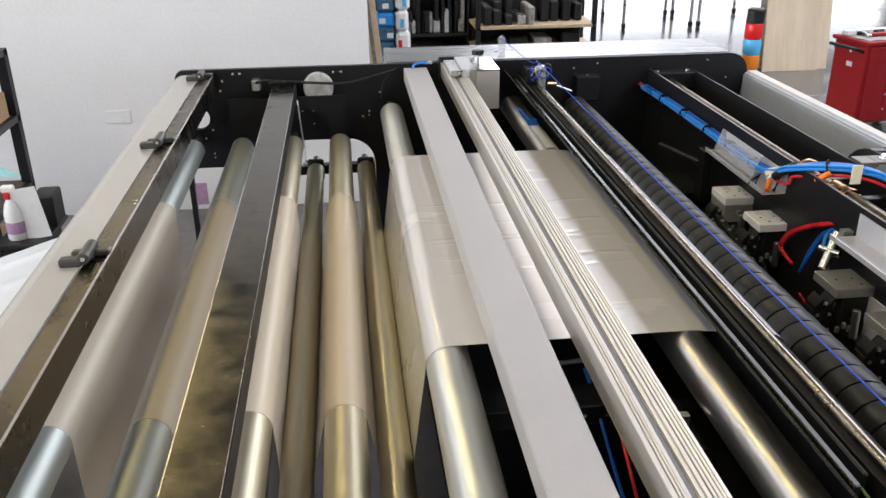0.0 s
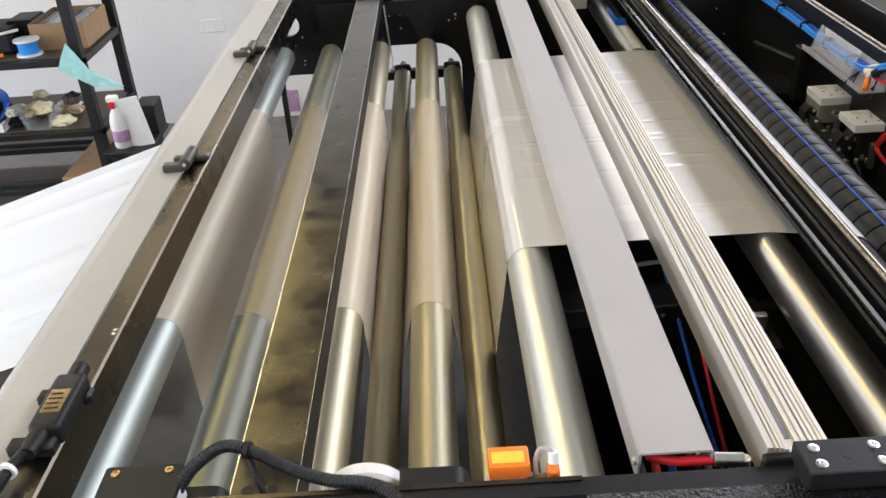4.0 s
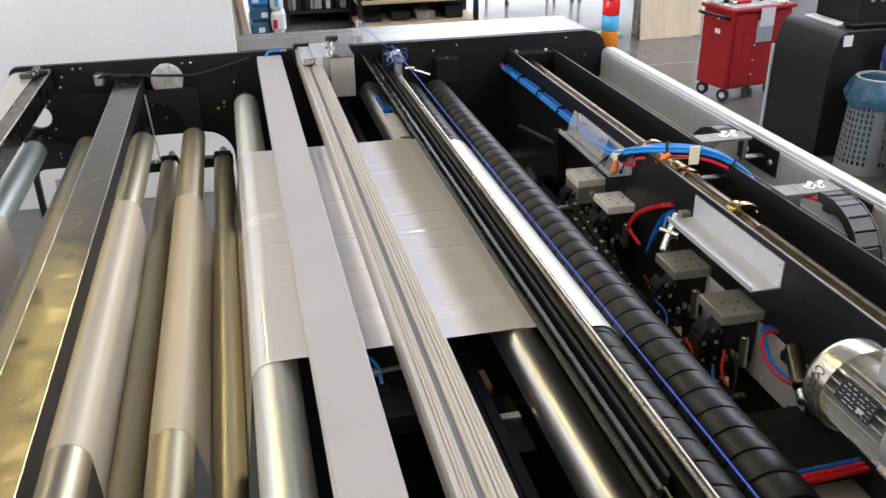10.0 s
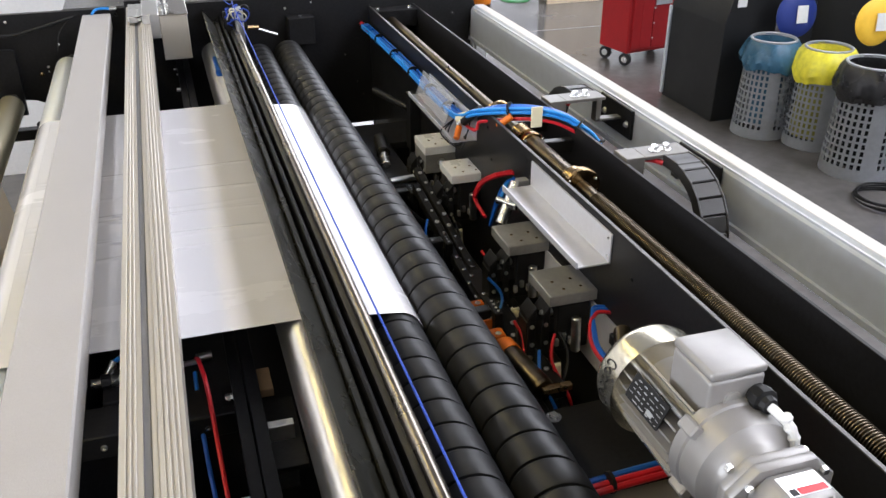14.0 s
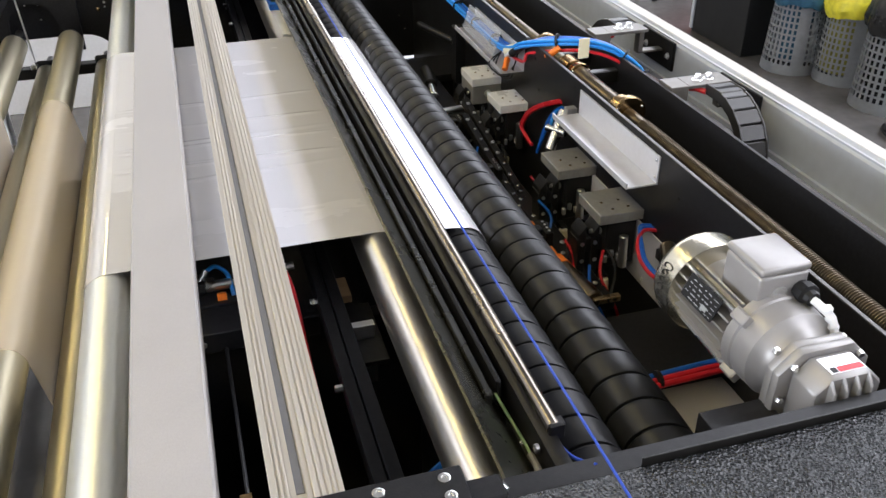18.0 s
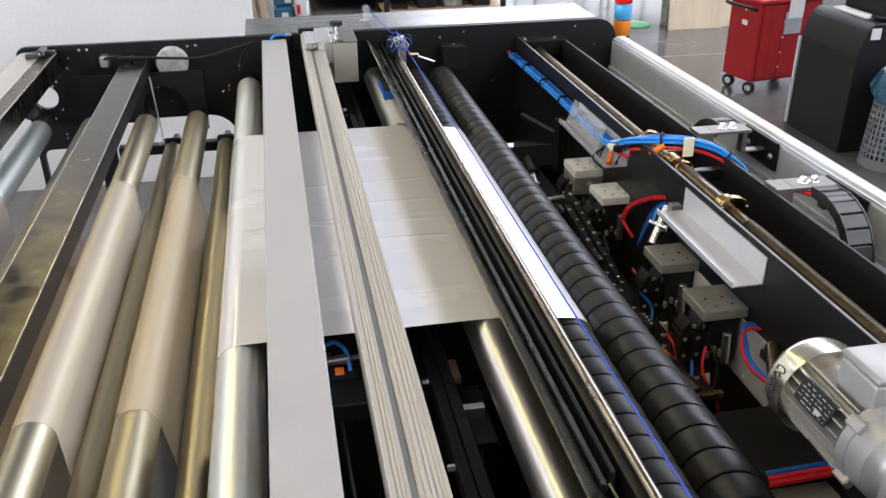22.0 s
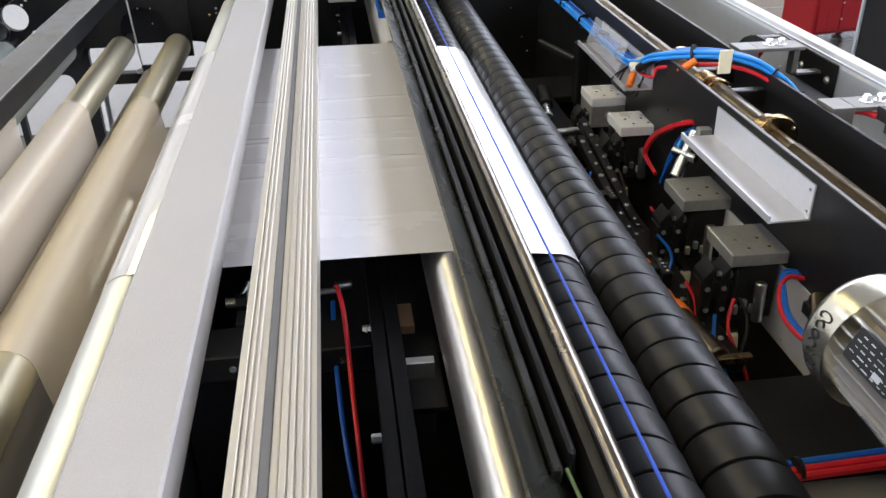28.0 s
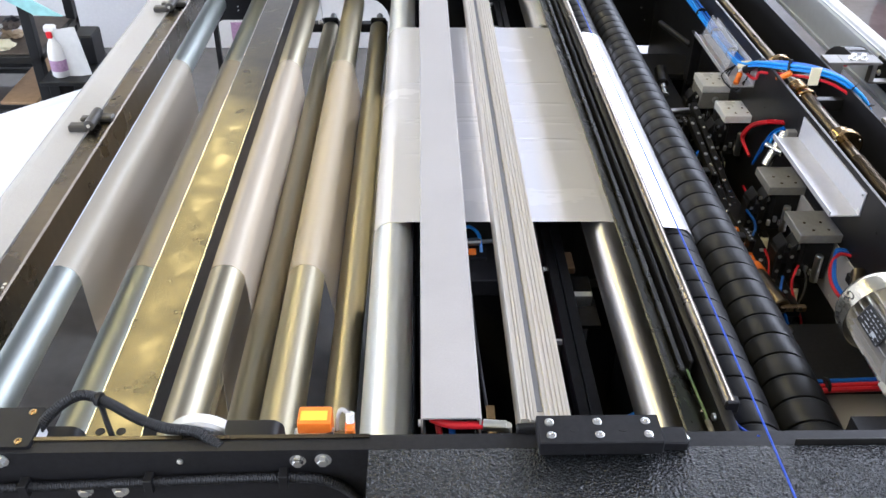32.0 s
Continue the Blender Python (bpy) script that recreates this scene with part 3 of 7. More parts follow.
for x, z, r in ((-0.381, 0.862, 0.031), (-0.199, 0.862, 0.032), (-0.72, 0.42, 0.034), (-0.545, 0.42, 0.034)):
    roller("olive anodised lower roller inside the film loops", x, z, r, M_anod, LOW, "dancer_roller")
roller("bright anodised roller carrying white film next to grey bar", -0.098, 1.063, 0.041, M_anodlight, UP, "feed_roller", housing=0.05)
roller("polished ground steel roller under the white film edge", 0.344, 1.0645, 0.0395, M_steel, UP, "steel_roller", y0=0.0, y1=2.40)

# dancer cross arm and brackets at the far plate
arm = thing("dancer_assembly", "dark steel dancer arm hanging by a cable", "dancer assembly")
part("cross_bar", bx(-0.57, -0.165, 2.385, 2.425, 0.838, 0.872, 0.003), M_blackmetal, arm)
part("support_cable", rod((-0.415, 2.40, 0.872), (-0.432, 2.42, 1.11), 0.003, 8), M_zinc, arm)
part("cable_clamp", bx(-0.43, -0.40, 2.375, 2.39, 0.872, 0.887, 0.002), M_zinc, arm)
for x in (-0.381, -0.199):
    part("bearing_plate", bx(x - 0.03, x + 0.03, 2.37, 2.386, 0.82, 0.90, 0.006), M_blackmetal, arm)
part("guide_post", rod((-0.55, 2.405, 0.30), (-0.55, 2.405, 0.838), 0.012, 14), M_zinc, arm)
part("guide_post", rod((-0.18, 2.405, 0.30), (-0.18, 2.405, 0.838), 0.012, 14), M_zinc, arm)
part("floor_bar", bx(-0.6, -0.13, 2.37, 2.5, 0.26, 0.30, 0.003), M_blackmetal, arm)
brk = thing("far_bracket", "dark steel arched bracket on the far plate", "bracket")
part("bracket_plate", sheet_plate([(-0.68, 0.90), (-0.62, 0.90), (-0.60, 0.94), (-0.48, 0.94), (-0.48, 0.93)] + circle(-0.40, 0.99, 0.075, 12, 180, 0) + [(-0.325, 0.93), (-0.32, 0.90), (-0.258, 0.90), (-0.258, 1.108), (-0.27, 1.113), (-0.68, 1.113)], [], 2.455, 2.468), M_black, brk)
for x in (-0.65, -0.30):
    part("standoff", rod((x, 2.467, 1.0), (x, 2.501, 1.0), 0.014, 14), M_blackmetal, brk)


def load_cell(x, y0, y1, z, name, label, ring=None):
    t = thing(name, label, "load cell")
    d = y1 - y0
    part("ring", lathe([(0, 0.03), (0, 0.05), (0.004, 0.0545), (d - 0.004, 0.0545), (d, 0.05), (d, 0.03)], (x, y0, z), (0, 1, 0), 44), ring or M_white, t, "pale plastic outer ring")
    part("hub", lathe([(0, 0.004), (0, 0.0295), (d, 0.0295), (d, 0.004)], (x, y0 + 0.003, z), (0, 1, 0), 28), M_plastic, t)
    return t


lc = load_cell(-0.356, 0.006, 0.03, 1.132, "near_load_cell", "white ringed load cell on near plate")
for k in range(9):
    a = radians(62 + 58 * k / 8)
    if k in (4,):
        continue
    part("printed_mark", moved(bx(-0.002, 0.002, -0.0004, 0.0, -0.003, 0.003, 0), Matrix.Translation((-0.356 + 0.043 * math.cos(a), 0.0058, 1.132 + 0.043 * math.sin(a))) @ Matrix.Rotation(radians(90) - a, 4, "Y")), M_bin, lc)
part("hub_boss", rod((-0.356, -0.031, 1.132), (-0.356, 0.008, 1.132), 0.024, 24), M_plastic, lc)
load_cell(-0.356, 2.47, 2.501, 1.14, "far_load_cell", "cloudy grey load cell on far plate", M_ringgrey)

# near plate furniture
box4 = thing("junction_box", "flat black junction box with four screws", "junction box")
part("lid", prism(rounded(-0.652, -0.562, -0.05, 0.022, (0.004,) * 4), 1.188, 1.2055, axis="z"), M_plastic, box4)
part("body", bx(-0.645, -0.57, -0.031, 0.015, 1.15, 1.188, 0.002), M_plastic, box4)
for x, y in ((-0.638, 0.010), (-0.577, 0.012), (-0.638, -0.042), (-0.578, -0.041)):
    part("lid_screw", capscrew((x, y, 1.2055), (0, 0, 1), 0.0055, 0.0022), M_brass, box4, "yellow zinc screw")
part("warning_tag", bx(-0.561, -0.5595, -0.045, 0.0, 1.165, 1.2, 0.0002), M_paper, box4)
cable1 = thing("sensor_cable", "black ribbed sensor cable with a tie", "cable")
part("conduit", conduit([(-0.565, -0.01, 1.195), (-0.548, 0.01, 1.21), (-0.515, 0.028, 1.222), (-0.478, 0.02, 1.217), (-0.43, -0.004, 1.209), (-0.39, -0.02, 1.207), (-0.345, -0.028, 1.206), (-0.31, -0.045, 1.195)], 0.007), M_plastic, cable1)
part("cable_tie", lathe([(0, 0.0105), (0.006, 0.0105)], (-0.49, 0.024, 1.2195), (0.7, -0.2, -0.1), 12), M_plastic, cable1)
part("tie_tail", hose([(-0.487, 0.022, 1.212), (-0.472, -0.004, 1.19), (-0.465, -0.012, 1.17)], 0.004, 6), M_plastic, cable1)
for x0, x1 in ((-0.57, -0.515), (-0.315, -0.235)):
    nb = thing("roller_bracket", "black rounded roller bracket on near plate", "bracket")
    part("bracket_body", sheet_plate(rounded(x0, x1, 1.0, 1.187 if x0 > -0.4 else 1.178, (0.002, 0.002, 0.018, 0.004)), [], -0.0305, 0.012), M_plastic, nb)

orange = thing("optical_sensor", "orange optical sensor with yellow label", "sensor")
part("housing", bx(-0.213, -0.166, -0.012, 0.022, 1.16, 1.2035, 0.003, seg=2), M_orange, orange)
part("label_plate", bx(-0.209, -0.172, -0.006, 0.012, 1.2036, 1.2042, 0), M_yellowlabel, orange, "yellow label")
part("foot", bx(-0.218, -0.163, -0.031, 0.0, 1.12, 1.185, 0.002), M_alumill, orange)
part("strap", hose([(-0.216, -0.02, 1.189), (-0.19, -0.027, 1.191), (-0.164, -0.016, 1.189)], 0.0022, 6), M_plastic, orange)
part("copper_fitting", rod((-0.163, -0.01, 1.178), (-0.147, -0.008, 1.178), 0.007, 14), M_brass, orange)
plug = thing("air_valve", "small orange push valve with grey tube", "valve")
part("valve_body", bx(-0.147, -0.134, -0.02, 0.0, 1.15, 1.2, 0.003), M_orange, plug)
part("valve_tip", rod((-0.14, -0.006, 1.2), (-0.14, -0.002, 1.213), 0.006, 12), M_white, plug)
part("tube", hose([(-0.14, -0.002, 1.21), (-0.152, 0.006, 1.212), (-0.159, 0.002, 1.195), (-0.157, -0.012, 1.175), (-0.147, -0.03, 1.168)], 0.0032, 8), M_clutter, plug)
part("valve_foot", bx(-0.146, -0.135, -0.031, -0.02, 1.15, 1.17, 0.001), M_brass, plug)

loom = thing("cable_loom", "black ribbed cable along the near plate", "cable")
part("conduit", conduit([(-0.746, 0.05, 1.222), (-0.757, 0.012, 1.221), (-0.762, -0.03, 1.216), (-0.756, -0.062, 1.20), (-0.744, -0.073, 1.178), (-0.722, -0.071, 1.158), (-0.68, -0.066, 1.144), (-0.577, -0.0635, 1.141), (-0.409, -0.0635, 1.149), (-0.228, -0.0635, 1.155), (-0.165, -0.064, 1.145), (-0.128, -0.066, 1.11), (-0.119, -0.068, 1.085)], 0.0064), M_plastic, loom)
for x, z in ((-0.577, 1.141), (-0.409, 1.149), (-0.228, 1.155)):
    part("cable_clip", bx(x - 0.006, x + 0.006, -0.074, -0.055, z - 0.012, z + 0.012, 0.001), M_plastic, loom)
part("gland", lathe([(0, 0.014), (0.008, 0.017), (0.02, 0.017), (0.024, 0.013)], (-0.12, -0.068, 1.09), (0.15, -0.05, -1), 18), M_plastic, loom)
part("elbow", hose([(-0.118, -0.069, 1.07), (-0.108, -0.072, 1.05), (-0.09, -0.075, 1.035)], 0.012, 12), M_plastic, loom)

# ---- left side: hinged guard panel ----
strip = thing("hinge_strip", "dark bronze steel strip carrying the hinges", "steel strip")
part("strip_body", bx(-0.765, -0.7235, -0.03, 2.5, 1.13, 1.2015, 0.003), M_strip, strip)
for y in (0.30, 0.31, 1.18, 1.2):
    part("screw", capscrew((-0.732, y, 1.2015), (0, 0, 1), 0.003, 0.001), M_zinc, strip)
panel = thing("guard_panel", "beige textured guard panel with rounded edge", "guard panel")
part("panel_sheet", prism([(-0.7665, 1.2025), (-0.828, 1.2025), (-0.828, 1.1995), (-0.7665, 1.1995)], -0.06, 2.47), M_beige, panel)
part("folded_edge", prism(arc(-0.8282, 1.1625, 0.04, 90, 180, 12) + [(-0.868, 1.02), (-0.865, 1.02)] + arc(-0.8282, 1.1625, 0.037, 180, 90, 12), -0.06, 2.47), M_beige, panel)
part("end_flange", bx(-0.864, -0.768, 2.467, 2.4695, 1.12, 1.16, 0.0005), M_beige, panel)


def hinge(y, tilt=0):
    t = thing("hinge", "black block hinge on the guard panel", "hinge", "panel hinges")
    t.location = (-0.757, y, 1.2025)
    part("panel_leaf", bx(-0.046, -0.004, -0.036, -0.014, 0.0, 0.016, 0.003), M_hinge, t)
    part("strip_leaf", bx(0.002, 0.036, 0.012, 0.034, 0.0, 0.013, 0.003), M_hinge, t)
    part("panel_leaf", bx(-0.036, -0.004, 0.012, 0.03, 0.0, 0.011, 0.003), M_hinge, t)
    part("barrel", lathe([(0, 0.008), (0.002, 0.0115), (0.07, 0.0115), (0.072, 0.008)], (0, -0.036, 0.016), (0, 1, 0), 16), M_hinge, t)
    part("pin", rod((0, -0.038, 0.016), (0, 0.038, 0.016), 0.004, 10), M_zinc, t)
    return t


for y in (0.885, 1.625, 2.405):
    hinge(y)
sw = thing("safety_hinge_switch", "black safety hinge switch with small nameplate", "hinge switch")
part("switch_body", bx(-0.757, -0.716, 0.065, 0.17, 1.2035, 1.236, 0.008, seg=3), M_plastic, sw)
part("end_cap", bx(-0.778, -0.722, 0.045, 0.068, 1.2025, 1.222, 0.004), M_plastic, sw)
part("end_cap", bx(-0.778, -0.708, 0.138, 0.16, 1.2025, 1.22, 0.004), M_plastic, sw)
part("pivot", lathe([(0, 0.012), (0.03, 0.012)], (-0.737, 0.165, 1.222), (0, 1, 0), 16), M_plastic, sw)
part("cable_socket", lathe([(0, 0.0095), (0.02, 0.0125), (0.034, 0.0125)], (-0.745, 0.034, 1.222), (0.1, 1, 0), 16), M_plastic, sw)
np_ = part("nameplate", bx(-0.749, -0.724, 0.09, 0.134, 1.2361, 1.2367, 0), M_brass, sw, "small gold nameplate")
for k in range(4):
    part("print_bar", bx(-0.746, -0.729 - 0.002 * (k % 2), 0.097 + 0.009 * k, 0.0995 + 0.009 * k, 1.2368, 1.2371, 0), M_plastic, np_)
part("cable_tie", lathe([(0, 0.011), (0.005, 0.011)], (-0.757, 0.012, 1.221), (-0.2, -1, 0), 14), M_white, sw, "white cable tie")

dark_bar = thing("cross_bar", "burnished dark steel cross bar with stains", "steel bar")
part("bar_body", bx(-0.517, -0.437, -0.03, 2.5, 1.112, 1.16, 0.0018), M_brown, dark_bar)
# right side sheet, set darker than the bar itself
part("side_face", bx(-0.4369, -0.4355, -0.029, 2.499, 1.113, 1.1585, 0), M_black, dark_bar, "black side face")
# highlights along the bar's edges, put in as thin bright strips
for x in (-0.5171, -0.4384):
    part("worn_edge", bx(x, x + 0.0013, -0.029, 2.499, 1.1598, 1.1606, 0), M_edgeshine, dark_bar, "bright strip for the edge highlight")
for x in (-0.497, -0.468):
    part("hole", lathe([(0, 0.0068), (0.0006, 0.0068)], (x, 0.018, 1.16), (0, 0, 1), 18), M_plastic, dark_bar)

grey_bar = thing("grey_cross_channel", "light grey painted steel channel across rollers", "steel channel")
part("channel", prism([(-0.0425, 1.155), (-0.0425, 1.197), (-0.0395, 1.2), (0.0395, 1.2), (0.0425, 1.197), (0.0425, 1.155), (0.0395, 1.155), (0.0395, 1.197), (-0.0395, 1.197), (-0.0395, 1.155)], 0.0, 2.482), M_grey, grey_bar)
part("end_bracket", bx(-0.039, -0.036, -0.031, 0.03, 1.155, 1.185, 0.0005), M_black, grey_bar)
part("end_bracket", bx(0.036, 0.039, -0.031, 0.03, 1.13, 1.16, 0.0005), M_black, grey_bar)
part("end_bracket", bx(-0.039, 0.039, 2.44, 2.501, 1.15, 1.19, 0.0005), M_black, grey_bar)
part("side_screw", capscrew((-0.0425, 0.012, 1.178), (-1, 0, 0), 0.005, 0.004), M_zinc, grey_bar)
hose_r = thing("air_hose", "red air hose with metal elbow under bar", "hose", "air hoses")
part("tube", hose([(-0.028, 0.02, 1.178), (0.0, 0.006, 1.180), (0.03, 0.004, 1.181), (0.05, 0.004, 1.181)], 0.006, 12), M_red, hose_r)
part("tube", hose([(-0.02, 0.03, 1.176), (-0.015, 0.01, 1.15), (-0.008, 0.0, 1.11), (-0.008, 0.0, 1.03)], 0.005, 10), M_red, hose_r)
part("elbow", rod((0.045, 0.004, 1.181), (0.078, 0.0, 1.182), 0.0085, 16, chamfer=0.001), M_zinc, hose_r)
part("elbow", rod((0.078, 0.0, 1.186), (0.078, -0.004, 1.155), 0.0075, 16, chamfer=0.001), M_zinc, hose_r)
part("tube", hose([(0.0, 0.02, 1.17), (0.004, 0.01, 1.14), (0.006, 0.01, 1.05)], 0.005, 10), M_blue, hose_r)
part("stem", rod((0.078, -0.004, 1.16), (0.078, -0.031, 1.13), 0.006, 12), M_zinc, hose_r)

# far air connection over the grey bar
hb = thing("air_hose", "blue air hose with fitting at far bar end", "hose", "air hoses")
part("tube", hose([(-0.012, 2.46, 1.205), (0.0, 2.475, 1.215), (0.022, 2.482, 1.217), (0.042, 2.48, 1.215)], 0.004, 10), M_bluelight, hb)
part("fitting", rod((0.042, 2.482, 1.215), (0.062, 2.482, 1.213), 0.007, 14), M_zinc, hb)
part("fitting", rod((0.058, 2.48, 1.216), (0.058, 2.501, 1.19), 0.006, 14), M_zinc, hb)
far_cable = thing("far_cable", "thin black cable along the far plate", "cable")
part("cable", hose([(-0.575, 2.455, 1.17), (-0.54, 2.44, 1.182), (-0.50, 2.44, 1.175), (-0.43, 2.44, 1.172), (-0.36, 2.43, 1.168), (-0.25, 2.45, 1.16), (-0.15, 2.47, 1.178), (-0.07, 2.49, 1.195)], 0.005, 8), M_plastic, far_cable)
part("cable_plug", bx(-0.592, -0.562, 2.455, 2.501, 1.14, 1.178, 0.004), M_alumill, far_cable, "small metal cable plug")
part("cable_knot", bx(-0.53, -0.47, 2.43, 2.45, 1.165, 1.18, 0.005), M_plastic, far_cable)
part("thin_wire", hose([(-0.085, 2.49, 1.19), (-0.12, 2.47, 1.15), (-0.13, 2.45, 1.10)], 0.0018, 6), M_plastic, far_cable)
# ---- film web ----
FY0, FY1 = 0.64, 1.735
G = 0.001


def over(x, r=RR, z=RZ, a0=180, a1=0):
    return arc(x, z, r + G, a0, a1, 14)


def under(x, z, r):
    return arc(x, z, r + G, 180, 360, 12)


film = thing("film_web", "translucent white plastic film threaded over rollers", "plastic film")
tangent = over(-0.805, a0=107)
inlet = [(-3.6 + (tangent[0][0] + 3.6) * k / 40, 0.115 + (tangent[0][1] - 0.115) * k / 40) for k in range(41)]


def streaks(x, y):
    h = 0.003 * noise.noise(Vector((x * 0.25, y * 3, 1.7)))
    for c, slope, width, amp in ((0.88, 0.03, 0.013, 0.02), (0.80, 0.045, 0.014, 0.022), (1.45, -0.04, 0.03, 0.006), (1.64, 0.02, 0.02, 0.008), (1.1, 0.03, 0.04, 0.005)):
        h += amp * math.exp(-((y - c - slope * (x + 1)) / width) ** 2)
    return h * max(0.0, min(1.0, (-0.85 - x) / 0.25))


part("incoming_sheet", web(inlet, FY0, FY1, 0.0006, 260, streaks), M_filmcool, film, "opaque white film rising to first roller")
loop = tangent + under(-0.72, 0.42, 0.034) + over(-0.633) + under(-0.545, 0.42, 0.034) + over(-0.457) + under(-0.381, 0.862, 0.031) + over(-0.287) + under(-0.199, 0.862, 0.032)[:7]
rise = under(-0.199, 0.862, 0.032)[6:] + arc(-0.098, 1.063, 0.042, 180, 90, 12)
part("looped_sheet", web(loop, FY0, FY1), M_film, film)
part("rising_span", web(rise, FY0, FY1), M_filmthick, film)

random.seed(4)
CREASES = [(y, random.uniform(-0.06, 0.06), random.uniform(0.0045, 0.0065), random.uniform(0.5, 1.0), random.uniform(0.0, 0.3)) for y in (1.0, 1.012, 1.085, 1.096, 1.107, 1.20, 1.31, 1.322, 0.93)]


def creases(x, y):
    h = 0.0004 * noise.noise(Vector((x * 3, y * 2, 0.3)))
    for cy, slope, width, amp, cx in CREASES:
        d = (y - cy - slope * x - 0.004 * noise.noise(Vector((x * 6, cy * 5, 0)))) / width
        if abs(d) < 4:
            h += amp * 0.0022 * math.exp(-d * d) * (0.25 + 0.75 * math.exp(-((x - cx) / 0.13) ** 2))
    edge = min(x + 0.098, 0.344 - x)
    return h * max(0.0, min(1.0, edge / 0.03))


flat = [(-0.0978 + 0.4418 * k / 46, 1.1052 - 0.0002 * k / 46) for k in range(47)]
part("flat_span", web(flat, FY0, FY1, 0.0005, 420, creases), M_filmthick, film, "creased flat span of white film")
part("outgoing_span", web(arc(0.344, 1.0645, 0.0405, 90, 84.4, 4) + arc(0.490, 1.040, 0.0478, 84.4, 15, 12) + [(0.537, 1.02), (0.53, 0.95)], FY0, FY1), M_filmthick, film, "white film running on to the rubber roller")

# ---- aluminium slide rail with its carriage ----
rail = thing("slide_rail", "grooved aluminium slide rail across the machine", "slide rail")
# a strip of ribs and grooves: (width, depth below the crown)
top, gx = [], 0.0935
for w, d in ((0.0075, 0.0), (0.0017, 0.0053), (0.0035, 0.0005), (0.0017, 0.0053), (0.0035, 0.0015), (0.0015, 0.0048), (0.0050, 0.0035), (0.0100, 0.0075), (0.0050, 0.0035), (0.0015, 0.0048), (0.0055, 0.0005), (0.0018, 0.0053), (0.0040, 0.0),
             (0.0018, 0.0053), (0.0045, 0.001), (0.0018, 0.0048), (0.0035, 0.002), (0.0020, 0.0048), (0.0045, 0.003)):
    c = 0.0009 if d < 0.0025 else 0.0
    top += [(gx, 1.217 - d - c), (gx + c, 1.217 - d), (gx + w - c, 1.217 - d), (gx + w, 1.217 - d - c)] if c else [(gx, 1.217 - d), (gx + w, 1.217 - d)]
    gx += w
outline = top + [(gx, 1.165), (0.156, 1.165), (0.156, 1.156), (0.100, 1.156), (0.100, 1.165), (0.0935, 1.165)]
part("profile", prism(outline, -0.02, 2.48), M_alu, rail)
part("cover_band", bx(0.1181, 0.1266, 0.0, 2.48, 1.2096, 1.2108, 0.0003), M_aludark, rail, "grey sealing band")
part("end_block", bx(0.088, 0.17, -0.0305, -0.019, 1.158, 1.21, 0.002), M_black, rail)
part("end_block", bx(0.088, 0.17, 2.479, 2.5005, 1.15, 1.235, 0.002), M_black, rail)
clampb = thing("rail_clamp_block", "black drilled clamp block with cap screws", "clamp block")
part("block_body", bx(0.110, 0.272, -0.088, -0.0385, 1.222, 1.244, 0.0015), M_black, clampb)
part("spacer", bx(0.115, 0.268, -0.075, -0.0385, 1.2062, 1.222, 0.001), M_black, clampb)
for x in (0.126, 0.189, 0.2525):
    for y in (-0.0525, -0.0755):
        part("cap_screw", capscrew((x, y, 1.244), (0, 0, 1), 0.0062, 0.002), M_zinc, clampb)
for x in (0.157, 0.221):
    part("tapped_hole", lathe([(0, 0.0058), (0.0004, 0.0058)], (x, -0.064, 1.244), (0, 0, 1), 18), M_plastic, clampb)
part("side_arm", bx(0.272, 0.312, -0.07, -0.04, 1.2065, 1.222, 0.002), M_black, clampb)
part("stop_nose", rod((0.305, -0.04, 1.214), (0.314, -0.055, 1.209), 0.006, 14), M_zinc, clampb)

car = thing("knife_carriage", "aluminium knife carriage with clamp knob", "carriage")
cy = 2.245
part("slider", bx(0.100, 0.140, cy + 0.005, cy + 0.20, 1.2185, 1.232, 0.0015), M_alumill, car)
for k in range(4):
    for x in (0.107, 0.127):
        part("slider_screw", capscrew((x, cy + 0.03 + 0.048 * k, 1.232), (0, 0, 1), 0.0032, 0.001), M_zinc, car)
part("housing", bx(0.1405, 0.19, cy, cy + 0.215, 1.165, 1.24, 0.003), M_alumill, car)
part("cutter_box", bx(0.1905, 0.272, cy, cy + 0.205, 1.098, 1.232, 0.002), M_alu, car, "polished metal cutter box")
part("cover_plate", bx(0.1895, 0.274, cy - 0.002, cy + 0.206, 1.2325, 1.236, 0.001), M_smoke, car, "polished metal cover plate")
knob = part("clamp_knob", prism([((0.018 + 0.0035 * math.cos(6 * a)) * math.cos(a) + 0.215, (0.018 + 0.0035 * math.cos(6 * a)) * math.sin(a) + cy + 0.13) for a in [2 * math.pi * k / 48 for k in range(48)]], 1.262, 1.278, axis="z", bevel=0.001), M_plastic, car, "black star knob")
part("knob_stem", rod((0.215, cy + 0.13, 1.236), (0.215, cy + 0.13, 1.262), 0.006, 12), M_zinc, knob)
for y in (cy + 0.06, cy + 0.16):
    part("bolt", hexbolt((0.196, y, 1.236), (0, 0, 1), 0.008, 0.012), M_zinc, car)
part("sensor", bx(0.105, 0.128, cy - 0.012, cy + 0.006, 1.2185, 1.236, 0.002), M_clutter, car)
part("sensor", bx(0.142, 0.165, cy - 0.016, cy, 1.20, 1.24, 0.002), M_clutter, car)
part("sensor_lead", hose([(0.12, cy - 0.008, 1.233), (0.132, cy - 0.014, 1.236), (0.146, cy - 0.01, 1.238)], 0.002, 6), M_plastic, car)
part("hanger", bx(0.195, 0.266, cy + 0.2, 2.5005, 1.15, 1.17, 0.001), M_black, car)

